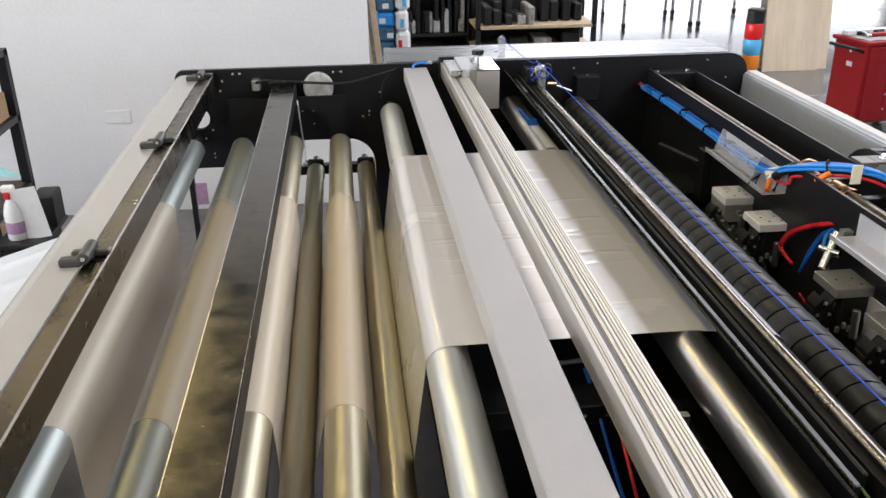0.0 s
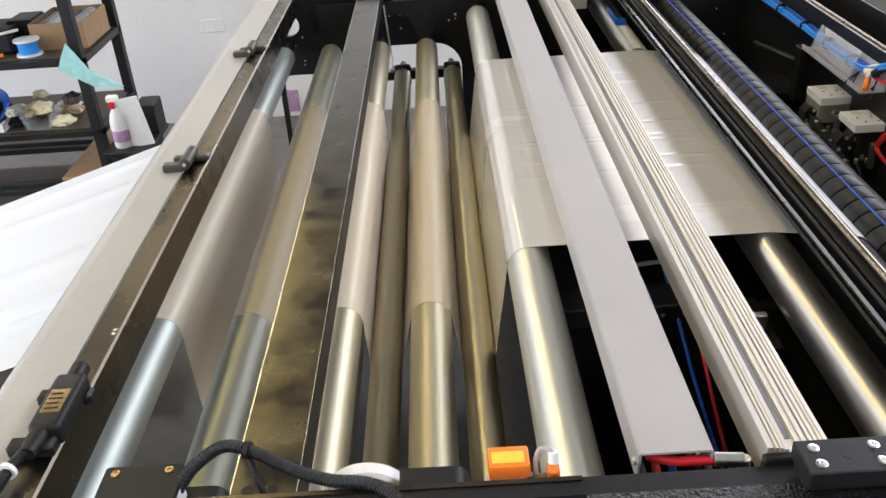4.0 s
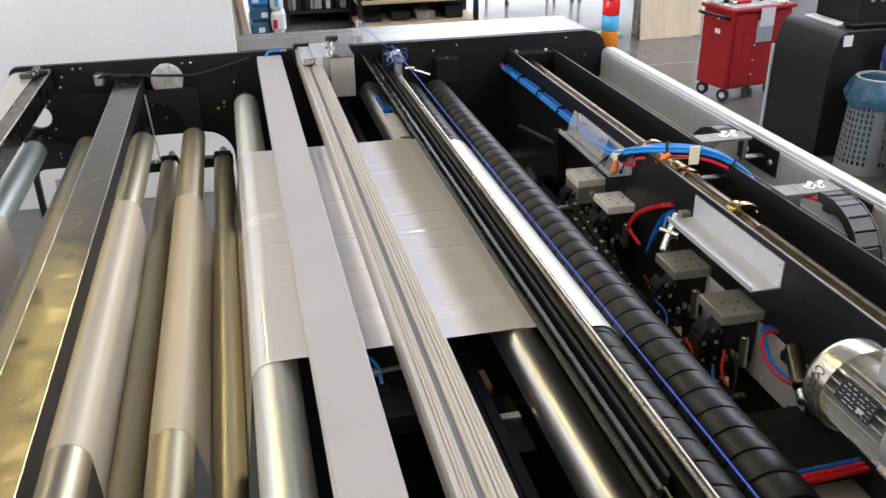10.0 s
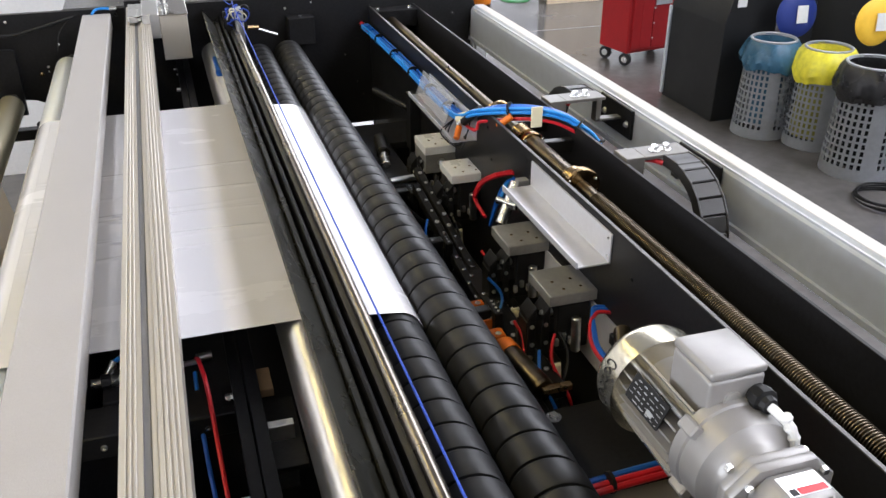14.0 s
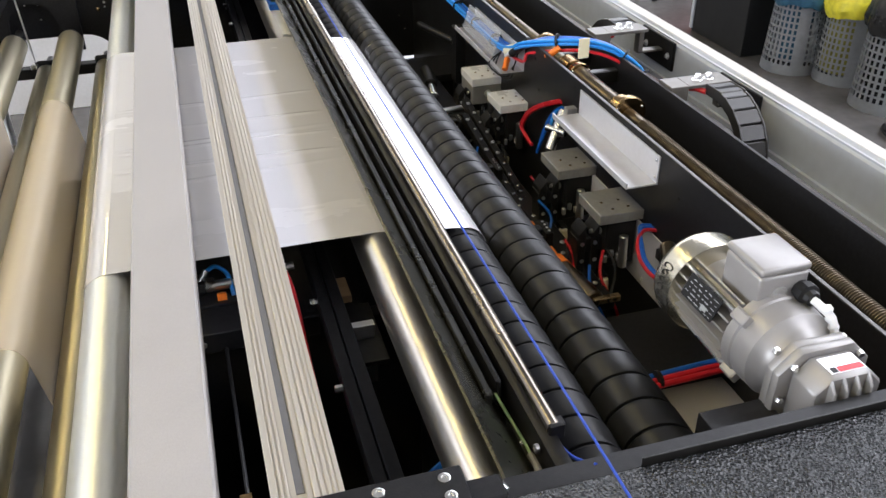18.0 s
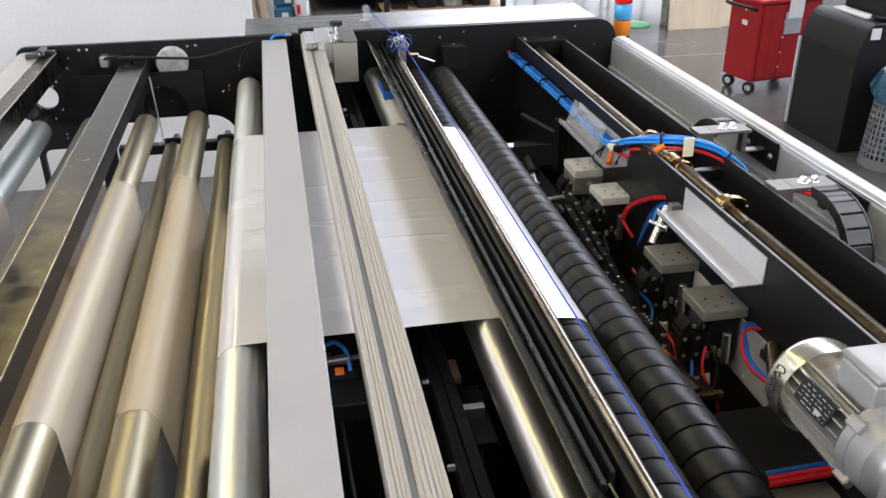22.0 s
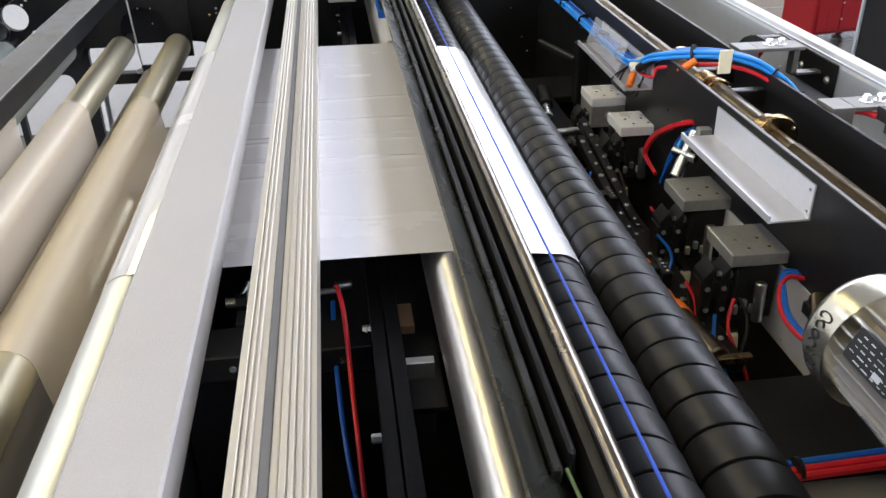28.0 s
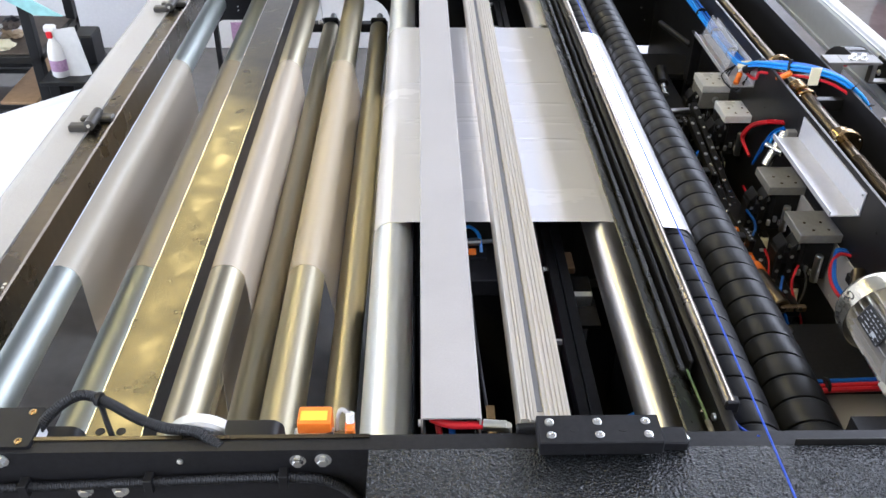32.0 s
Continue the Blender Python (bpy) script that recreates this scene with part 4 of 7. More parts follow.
# ---- slotted bar and pneumatics beneath the rail ----
sl = thing("slotted_bar", "black slotted knife bar below the film", "slotted bar")
for x0, x1 in ((0.222, 0.240), (0.2425, 0.262)):
    part("half_bar", bx(x0, x1, -0.03, 2.5, 0.995, 1.03, 0.001), M_black, sl)
for k in range(11):
    part("bar_nut", hexbolt((0.222, 0.14 + 0.23 * k, 1.013), (-1, 0, 0), 0.006, 0.012, False), M_zinc, sl)
lower = thing("lower_cross_member", "black cross member with valves under film", "cross member")
part("member", bx(-0.054, 0.222, 0.585, 0.66, 0.955, 0.995, 0.002), M_black, lower)
part("plate", bx(0.262, 0.30, 0.50, 0.515, 0.90, 1.02, 0.001), M_alumill, lower)
part("plate", bx(0.264, 0.285, 0.62, 0.68, 0.985, 1.0, 0.001), M_card, lower, "brown wooden packer")
part("bracket", bx(0.262, 0.31, 0.44, 0.60, 0.985, 0.994, 0.001), M_black, lower)
for x, y in ((0.14, 0.62), (0.18, 0.63), (0.03, 0.61)):
    part("screw", capscrew((x, 0.585, 0.975), (0, -1, 0), 0.005, 0.003), M_zinc, lower)
part("support", bx(-0.05, 0.40, 0.61, 0.64, 0.53, 0.956, 0.001), M_black, lower)
part("bar_seat", bx(0.205, 0.262, 0.60, 0.65, 0.97, 0.9955, 0.001), M_black, lower)
cyl = thing("air_cylinder", "small steel air cylinder with orange ring", "air cylinder")
part("barrel", rod((0.045, 0.70, 1.012), (0.09, 0.70, 1.014), 0.009, 18, chamfer=0.001), M_zinc, cyl)
part("nut", lathe([(0, 0.012), (0.014, 0.012)], (0.03, 0.70, 1.012), (1, 0, 0), 6), M_plastic, cyl)
part("tip", rod((0.015, 0.70, 1.012), (0.03, 0.70, 1.012), 0.008, 14), M_zinc, cyl)
part("ring", lathe([(0, 0.0105), (0.016, 0.0105)], (0.062, 0.68, 0.998), (1, 0, 0), 16), M_orange, cyl)
part("mount", bx(0.03, 0.10, 0.66, 0.72, 0.985, 1.0, 0.001), M_black, cyl)
part("elbow", rod((0.175, 0.71, 1.02), (0.20, 0.71, 1.022), 0.007, 14), M_zinc, cyl)
part("rod", rod((0.09, 0.70, 1.014), (0.18, 0.705, 1.018), 0.005, 10), M_zinc, cyl)


def tube(name, label, pts, r, material, cat="hose", group="air hoses"):
    t = thing(name, label, cat, group)
    part("tube", hose(pts, r, 8), material, t)
    return t


tube("air_hose", "red air hose hanging below the rail", [(0.175, 0.71, 1.02), (0.18, 0.66, 1.045), (0.187, 0.60, 1.03), (0.192, 0.5, 0.95), (0.2, 0.36, 0.85), (0.21, 0.25, 0.78), (0.22, 0.1, 0.60), (0.22, 0.05, 0.531)], 0.0036, M_red)
tube("air_hose", "blue air hose hanging below the rail", [(0.17, 0.70, 1.0), (0.17, 0.6, 0.97), (0.178, 0.48, 0.9), (0.2, 0.34, 0.8), (0.215, 0.2, 0.72), (0.2, 0.06, 0.62), (0.2, 0.02, 0.531)], 0.0036, M_blue)
tube("air_hose", "red and blue hose in shadow below bar", [(0.20, 0.02, 0.9), (0.25, 0.14, 0.92), (0.32, 0.22, 0.92), (0.39, 0.25, 0.93), (0.401, 0.26, 0.93)], 0.007, M_red)
tube("air_hose", "blue hose in shadow below black bar", [(0.19, 0.02, 0.915), (0.25, 0.155, 0.935), (0.32, 0.24, 0.935), (0.401, 0.27, 0.945)], 0.007, M_blue)
tube("power_cable", "thin black cable running below the rail", [(0.085, -0.03, 1.14), (0.07, 0.1, 1.06), (0.066, 0.4, 0.98), (0.064, 0.6, 0.96)], 0.003, M_plastic, "cable", "loose cables")
wire = thing("small_air_fitting", "blue tube in a metal fitting", "fitting")
part("tube", hose([(0.05, 0.74, 1.02), (0.066, 0.735, 1.03), (0.085, 0.71, 1.025), (0.09, 0.68, 1.0)], 0.004, 8), M_bluelight, wire)
part("fitting", rod((0.035, 0.73, 1.0), (0.05, 0.74, 1.022), 0.007, 12), M_zinc, wire)
part("fitting_base", bx(0.03, 0.06, 0.715, 0.745, 0.99, 1.003, 0.001), M_zinc, wire)
single("brass_guide", bx(0.06, 0.074, -0.03, 0.13, 1.085, 1.093, 0.001), M_brass, "narrow brass guide strip below the rail", "guide strip")

# ---- black tray profile, shaft and cord ----
trayp = thing("black_tray_profile", "black folded metal tray beside steel roller", "metal tray")
part("folded_tray", prism([(0.3865, 1.112), (0.3255, 1.1855), (0.3285, 1.187), (0.3885, 1.116), (0.3955, 1.116), (0.3955, 1.112)], -0.03, 2.5), M_tray, trayp)
part("inner_bar", bx(0.361, 0.372, 0.14, 2.49, 1.138, 1.157, 0.002), M_tray, trayp)
part("guard_lip", bx(0.379, 0.386, 0.15, 2.5, 1.121, 1.166, 0.003), M_plastic, trayp)
part("shaft_support", prism([(0.3965, 0.99), (0.3965, 1.158), (0.404, 1.163), (0.414, 1.163), (0.414, 1.15), (0.406, 1.15), (0.406, 0.99)], -0.03, 2.5), M_black, trayp)
part("support_screw", capscrew((0.392, 0.045, 1.15), (-1, 0, 0), 0.006, 0.005), M_zinc, trayp)
part("base_screw", capscrew((0.3915, 0.09, 1.116), (0, 0, 1), 0.0035, 0.002), M_zinc, trayp)
shaft = thing("guide_shaft", "polished round guide shaft with brown wear", "guide shaft")
part("shaft", rod((0.412, 0.05, 1.17), (0.412, 2.47, 1.17), 0.0095, 20, chamfer=0.001), M_shaft, shaft)
part("end_block", bx(0.405, 0.425, 0.046, 0.062, 1.156, 1.178, 0.002), M_black, shaft)
part("end_block", bx(0.402, 0.428, 2.46, 2.5005, 1.152, 1.183, 0.002), M_black, shaft)
earth = thing("earth_wire", "green and yellow earth wire in tray", "wire")
part("wire", hose([(0.378, 0.152, 1.145), (0.386, 0.11, 1.132), (0.390, 0.07, 1.127), (0.389, 0.03, 1.126), (0.38, 0.0, 1.142), (0.368, -0.028, 1.155)], 0.002, 8), M_green, earth)
part("sleeve", hose([(0.389, 0.06, 1.126), (0.389, 0.04, 1.128), (0.385, 0.02, 1.133)], 0.0045, 8), M_clutter, earth)
single("cord", hose([(0.407, -0.3615, 1.0), (0.407, -0.3625, 1.2), (0.407, -0.358, 1.213), (0.407, -0.30, 1.236), (0.4065, 0.0, 1.25), (0.407, 1.2, 1.25), (0.410, 2.2, 1.25), (0.414, 2.3, 1.245), (0.40, 2.36, 1.235), (0.362, 2.62, 1.255), (0.35, 2.64, 1.27)], 0.0014, 8, 8), M_string, "taut blue cord stretched over the machine", "cord")
single("cord", hose([(0.418, -0.04, 1.20), (0.42, 0.03, 1.15), (0.424, 0.12, 1.13), (0.425, 0.2, 1.12)], 0.002, 8), M_string, "loose blue cord end beside shaft", "cord")
tang = thing("cord_guide", "steel cord guide tangled with blue cord", "cord guide")
part("bracket", bx(0.415, 0.44, 2.27, 2.30, 1.09, 1.235, 0.002), M_alumill, tang)
part("bracket_arm", bx(0.38, 0.45, 2.30, 2.315, 1.15, 1.22, 0.002), M_blackmetal, tang)
part("bracket_foot", bx(0.404, 0.43, 2.31, 2.5005, 1.16, 1.19, 0.002), M_blackmetal, tang)
random.seed(9)
for k in range(5):
    c = Vector((0.415 + random.uniform(-0.03, 0.03), 2.285 + random.uniform(-0.02, 0.02), 1.21 + random.uniform(-0.03, 0.03)))
    tilt = Matrix.Rotation(random.uniform(0, 3), 3, "X") @ Matrix.Rotation(random.uniform(0, 3), 3, "Y")
    rr = random.uniform(0.014, 0.03)
    part("cord_loop", hose([c + tilt @ Vector((rr * math.cos(a), rr * math.sin(a), 0.004 * math.sin(3 * a))) for a in [2 * math.pi * j / 9 for j in range(10)]], 0.0022, 6), M_string, tang)
for k in range(2):
    part("wire_loop", hose([(0.39 + 0.02 * k, 2.28, 1.2), (0.40, 2.26, 1.225 + 0.01 * k), (0.43, 2.262, 1.228), (0.45, 2.28, 1.205), (0.44, 2.30, 1.19)], 0.002, 6), M_tape, tang)
part("brass_fitting", rod((0.45, 2.29, 1.168), (0.485, 2.30, 1.165), 0.007, 12), M_brass, tang)
part("rod_tip", rod((0.485, 2.30, 1.16), (0.545, 2.31, 1.135), 0.003, 8), M_zinc, tang)
part("eye", lathe([(0, 0.009), (0, 0.014), (0.006, 0.014), (0.006, 0.009)], (0.445, 2.27, 1.23), (0.3, 1, 0.2), 18), M_plastic, tang)
bl = thing("label_tag", "blue and white tag on steel roller end", "tag")
part("tag", bx(0.325, 0.356, 2.0, 2.03, 1.1042, 1.122, 0.002), M_blue, bl)
part("tag_arm", bx(0.327, 0.337, 2.03, 2.17, 1.1035, 1.118, 0.002), M_blue, bl)
part("tag_label", prism(arc(0.344, 1.0645, 0.0408, 108, 50, 10) + arc(0.344, 1.0645, 0.0398, 50, 108, 10), 1.76, 1.998), M_white, bl, "white paper label")

# ---- wrapped rubber rollers ----


def wrapped(x, z, r, label):
    t = thing("rubber_roller", label, "roller", "wrapped rubber rollers")
    pitch, y0, y1, seg = 0.053, 0.012, 2.41, 36
    shape = ((0.0, r - 0.006), (0.115, r - 0.006), (0.118, r - 0.0018), (0.16, r - 0.001), (0.55, r - 0.0003), (0.97, r), (0.998, r - 0.001))
    turns = int((y1 - y0) / pitch) + 1
    b = bmesh.new()
    rows = []
    for n in range(-1, turns):
        for u, rad in shape:
            row = []
            for k in range(seg + 1):
                a = 2 * math.pi * k / seg - math.pi / 2
                y = y0 + pitch * (n + u + k / seg)
                row.append(b.verts.new((x + rad * math.cos(a), min(max(y, y0), y1), z + rad * math.sin(a))))
            rows.append(row)
    for lo, hi in zip(rows, rows[1:]):
        for k in range(seg):
            if hi[k].co.y - lo[k].co.y > 1e-7 or hi[k + 1].co.y - lo[k + 1].co.y > 1e-7:
                b.faces.new((lo[k], lo[k + 1], hi[k + 1], hi[k]))
    lathe([(0, r - 0.006), (y1 - y0 - 0.004, r - 0.006)], (x, y0 + 0.002, z), (0, 1, 0), 36, b)
    part("rubber_sleeve", b, M_rubber, t)
    part("journal", rod((x, -0.031, z), (x, y0 + 0.001, z), 0.016, 18), M_blackmetal, t)
    part("journal", rod((x, y1, z), (x, 2.501, z), 0.016, 18), M_blackmetal, t)
    return t


wrapped(0.490, 1.040, 0.0455, "black rubber roller wound with spiral strip under film")
wrapped(0.588, 1.040, 0.0490, "black rubber roller wound with spiral rubber strip")
hb2 = thing("bearing_block", "black bearing block at the far plate", "bearing block")
part("block", bx(0.60, 0.69, 2.445, 2.501, 1.06, 1.152, 0.003), M_black, hb2)
part("block_screw", capscrew((0.645, 2.47, 1.152), (0, 0, 1), 0.005, 0.003), M_zinc, hb2)
# ---- screw beam on the far side of the rubber rollers ----
beam = thing("screw_beam", "black steel channel beam around a lead screw", "steel beam")
part("side_plate", bx(0.892, 0.899, -0.03, 2.5, 0.965, 1.162, 0.0008), M_black, beam)
part("side_plate", bx(1.050, 1.057, -0.03, 2.5, 0.965, 1.162, 0.0008), M_black, beam)
part("base_plate", bx(0.899, 1.050, -0.03, 2.5, 0.985, 0.993, 0), M_black, beam)
part("edge_strip", bx(0.8925, 0.8985, -0.03, 2.5, 1.1622, 1.1634, 0), M_edge, beam, "bare metal plate edge")
part("end_cover", bx(0.90, 1.05, 2.43, 2.4995, 1.10, 1.158, 0.002), M_black, beam)
for x in (0.915, 1.03):
    part("cover_screw", hexbolt((x, 2.465, 1.158), (0, 0, 1), 0.006, 0.005), M_zinc, beam)
part("slot_hole", prism(rounded(1.064, 1.098, 1.108, 1.146, (0.012,) * 4), 0.8916, 0.8921, axis="x"), M_plastic, beam)
for y, z in ((1.30, 1.13), (0.60, 1.1), (0.30, 1.12), (1.27, 1.06)):
    part("plate_screw", capscrew((0.892, y, z), (-1, 0, 0), 0.0035, 0.0015), M_plastic, beam)

screw = thing("lead_screw", "oiled bronze lead screw with flanged nuts", "lead screw")
SX, SZ = 0.957, 1.122
prof, y = [], -0.03
for k in range(179):
    prof += [(0.005 * k, 0.0138), (0.005 * k + 0.0012, 0.0138), (0.005 * k + 0.0022, 0.0178), (0.005 * k + 0.0038, 0.0178)]
part("thread", lathe([(0, 0.006)] + prof + [(0.90, 0.0138)], (SX, -0.03, SZ), (0, 1, 0), 20), M_screw, screw)
part("plain_rod", rod((SX, 0.868, SZ), (SX, 2.44, SZ), 0.0152, 20), M_screw, screw)
for y, r, n in ((0.93, 0.041, 0.042), (1.18, 0.029, 0.02), (1.385, 0.037, 0.03)):
    nut = part("flange_nut", lathe([(0, 0.016), (0, r * 0.94), (0.002, r), (0.012, r), (0.014, r * 0.76), (n, r * 0.76), (n + 0.003, r * 0.68), (n + 0.003, 0.016)], (SX, y, SZ), (0, 1, 0), 28), M_brass, screw, "polished bronze flange nut")
    for a in (30, 150, 270):
        part("nut_screw", capscrew((SX + r * 0.82 * math.cos(radians(a)), y, SZ + r * 0.82 * math.sin(radians(a))), (0, -1, 0), 0.003, 0.003), M_zinc, nut)
part("spring_sleeve", lathe([(0.009 * k + d, 0.0255 if d in (0.001, 0.007) else 0.0215) for k in range(5) for d in (0, 0.001, 0.007, 0.008)], (SX, 1.215, SZ), (0, 1, 0), 20), M_brass, screw)
part("sleeve", rod((SX, 0.97, SZ), (SX, 1.185, SZ), 0.021, 20), M_screw, screw)
for y in (1.165, 1.31):
    part("bearing_arm", bx(0.945, 1.0505, y, y + 0.022, 1.098, 1.118 + 0.012, 0.002), M_blackmetal, screw)

ang = thing("aluminium_angle", "plain aluminium angle screwed on black beam", "aluminium angle", "aluminium angles")
part("profile", prism([(0.8915, 1.092), (0.8915, 1.150), (0.8885, 1.150), (0.8885, 1.095), (0.828, 1.095), (0.828, 1.104), (0.825, 1.104), (0.825, 1.092)], 0.675, 1.030), M_angle, ang)
for z in (1.105, 1.14):
    part("end_screw", capscrew((0.888, 0.683, z), (-1, 0, 0), 0.003, 0.002), M_zinc, ang)
ang2 = thing("aluminium_angle", "aluminium angle holding the blue hoses", "aluminium angle", "aluminium angles")
part("profile", prism([(0.8915, 1.072), (0.8915, 1.13), (0.8885, 1.13), (0.8885, 1.075), (0.83, 1.075), (0.83, 1.084), (0.827, 1.084), (0.827, 1.072)], 1.37, 1.76), M_angle, ang2)
part("clear_guard", prism([(0.84, 1.085), (0.862, 1.15), (0.864, 1.149), (0.843, 1.084)], 1.47, 1.73), M_clear, ang2, "clear acrylic strip")

# ---- hose bundle ----
bundle = thing("hose_bundle", "bundle of light blue hoses with ties", "hose bundle")
random.seed(3)
for k in range(6):
    ox, oz = (k % 3 - 1) * 0.0098, (k // 3) * 0.0092
    w = [random.uniform(-0.002, 0.002) for _ in range(6)]
    part("hose", hose([(0.868 + ox, 2.47, 1.098 + oz), (0.868 + ox + w[0], 2.2, 1.105 + oz), (0.868 + ox + w[1], 1.9, 1.106 + oz), (0.866 + ox + w[2], 1.65, 1.105 + oz), (0.866 + ox + w[3], 1.47, 1.108 + oz),
                       (0.872 + ox, 1.40, 1.120 + oz), (0.882 + ox, 1.34, 1.150 + oz), (0.912 + w[4], 1.265 + ox, 1.178 + oz), (0.965, 1.222 + ox, 1.186 + oz), (1.02, 1.196 + ox, 1.178 + oz), (1.06, 1.172 + ox, 1.158 + oz), (1.09, 1.125 + ox, 1.125 + oz), (1.103, 1.09 + ox, 1.06)], 0.0042, 8), M_bluelight if k < 4 else M_blue, bundle)
part("red_hose", hose([(0.866, 2.475, 1.11), (0.86, 2.44, 1.104), (0.872, 1.45, 1.10), (0.886, 1.33, 1.135), (0.925, 1.25, 1.163), (0.975, 1.21, 1.17), (1.03, 1.185, 1.158), (1.07, 1.145, 1.13), (1.088, 1.10, 1.06)], 0.0042, 8), M_red, bundle)
for y, z in ((2.25, 1.108), (2.05, 1.109), (1.85, 1.109), (1.68, 1.108), (1.52, 1.11)):
    part("cable_tie", lathe([(0, 0.0185), (0.004, 0.0185)], (0.868, y, z), (0, 1, 0), 16), M_plastic, bundle)
for x, y, z, ax in ((0.925, 1.252, 1.185, (1, -0.9, 0.3)), (1.062, 1.17, 1.162, (0.7, -0.6, -0.5)), (1.09, 1.125, 1.13, (0.4, -0.7, -0.7))):
    part("cable_tie", lathe([(0, 0.0185), (0.004, 0.0185)], (x, y, z), ax, 16), M_plastic, bundle)
part("tape_flag", bx(0.955, 0.982, 1.192, 1.196, 1.158, 1.206, 0.001), M_tape, bundle, "flag of masking tape")
part("connector", rod((0.925, 1.235, 1.176), (0.895, 1.245, 1.15), 0.008, 12, chamfer=0.002), M_orange, bundle, "orange hose connector")
part("connector", rod((0.852, 1.39, 1.105), (0.836, 1.365, 1.085), 0.008, 12, chamfer=0.002), M_orange, bundle, "orange hose connector")
part("tape_wrap", rod((0.866, 1.425, 1.112), (0.876, 1.385, 1.13), 0.0145, 14), M_tape, bundle)
part("black_sleeve", rod((0.862, 1.39, 1.115), (0.888, 1.335, 1.165), 0.010, 14, chamfer=0.002), M_plastic, bundle)
part("metal_nipple", rod((0.852, 1.40, 1.105), (0.862, 1.388, 1.118), 0.008, 12, chamfer=0.002), M_zinc, bundle)
for k in range(3):
    part("thin_wire", hose([(0.862, 1.46, 1.10), (0.84 - 0.01 * k, 1.44, 1.075), (0.845, 1.40 - 0.02 * k, 1.06), (0.872, 1.39, 1.085), (0.885, 1.40, 1.12)], 0.0018, 6), M_plastic, bundle)

# ---- outer channel, brackets and drag chains ----
outer = thing("outer_channel", "white aluminium side channel on posts", "aluminium channel")
part("channel", prism([(1.27, 1.02), (1.27, 1.1275), (1.285, 1.142), (1.318, 1.142), (1.318, 1.02), (1.314, 1.02), (1.314, 1.137), (1.275, 1.137), (1.275, 1.032), (1.262, 1.032), (1.262, 1.02)], -0.03, 2.495), M_whitepaint, outer)
part("channel_rim", bx(1.2865, 1.3186, -0.0304, 2.4954, 1.1422, 1.1434, 0.0004), M_rim, outer, "matt white top edge")
for y in (-0.02, 2.44):
    part("post", bx(1.272, 1.313, y, y + 0.045, 0.0, 1.136, 0.002), M_alumill, outer)
part("far_post_rib", bx(1.262, 1.270, 2.45, 2.475, 0.3, 1.02, 0.001), M_alumill, outer)
for y0, y1 in ((0.905, 1.068), (1.28, 1.45)):
    m = part("mount_plate", bx(1.262, 1.2695, y0, y1, 1.06, 1.136, 0.002), M_black, outer, "black drilled mount plate")
    for y in (y0 + 0.025, y1 - 0.03):
        part("plate_bolt", hexbolt((1.262, y, 1.095), (-1, 0, 0), 0.006, 0.006), M_zinc, m)


def drag_chain(y_b, way, label):
    t = thing("drag_chain", label, "drag chain", "drag chains")
    part("bracket", bx(1.10, 1.205, y_b - 0.028, y_b + 0.028, 1.160, 1.168, 0.001), M_bracket, t)
    part("bracket_leg", bx(1.0575, 1.10, y_b - 0.028, y_b + 0.028, 1.128, 1.168, 0.001), M_bracket, t)
    part("bracket_link", bx(1.19, 1.262, y_b - 0.012, y_b + 0.012, 1.10, 1.106, 0.001), M_bracket, t)
    part("bracket_post", bx(1.19, 1.204, y_b - 0.012, y_b + 0.012, 1.10, 1.161, 0.001), M_bracket, t)
    for x in (1.135, 1.162):
        part("bolt", hexbolt((x, y_b, 1.168), (0, 0, 1), 0.008, 0.012), M_zinc, t)
    part("lead", hose([(1.118, y_b, 1.15), (1.128, y_b - 0.012 * way, 1.152), (1.142, y_b - 0.03 * way, 1.15)], 0.006, 8), M_red, t)
    R, n = 0.125, 13
    cy0 = y_b - 0.05 * way
    base = None
    pts = [(cy0 + 0.02 * way, 1.157), (cy0 - 0.014 * way, 1.157)]
    for k in range(n):
        a = radians(90 + 15.5 * k)
        pts.append((cy0 - 0.014 * way + way * R * math.cos(a), 1.157 - R + R * math.sin(a)))
    ob = bx(-0.028, 0.028, -0.0165, 0.0165, -0.010, 0.010, 0.002)
    bx(-0.031, -0.0265, -0.02, 0.02, -0.012, 0.012, 0.001, ob)
    bx(0.0265, 0.031, -0.02, 0.02, -0.012, 0.012, 0.001, ob)
    for k in range(len(pts) - 1):
        (ya, za), (yb, zb) = pts[k], pts[k + 1]
        m = Matrix.Translation((1.172, (ya + yb) / 2, (za + zb) / 2)) @ Matrix.Rotation(math.atan2(zb - za, yb - ya), 4, "X")
        if base is None:
            base = part("chain_link", ob, M_chain, t)
            base.matrix_local = m
        else:
            same_mesh("chain_link", base, t, m)
    return t


drag_chain(0.965, 1, "black plastic drag chain curving down from bracket")
drag_chain(1.345, -1, "black plastic drag chain curling behind the bracket")

# ---- pneumatic heads under the beam ----


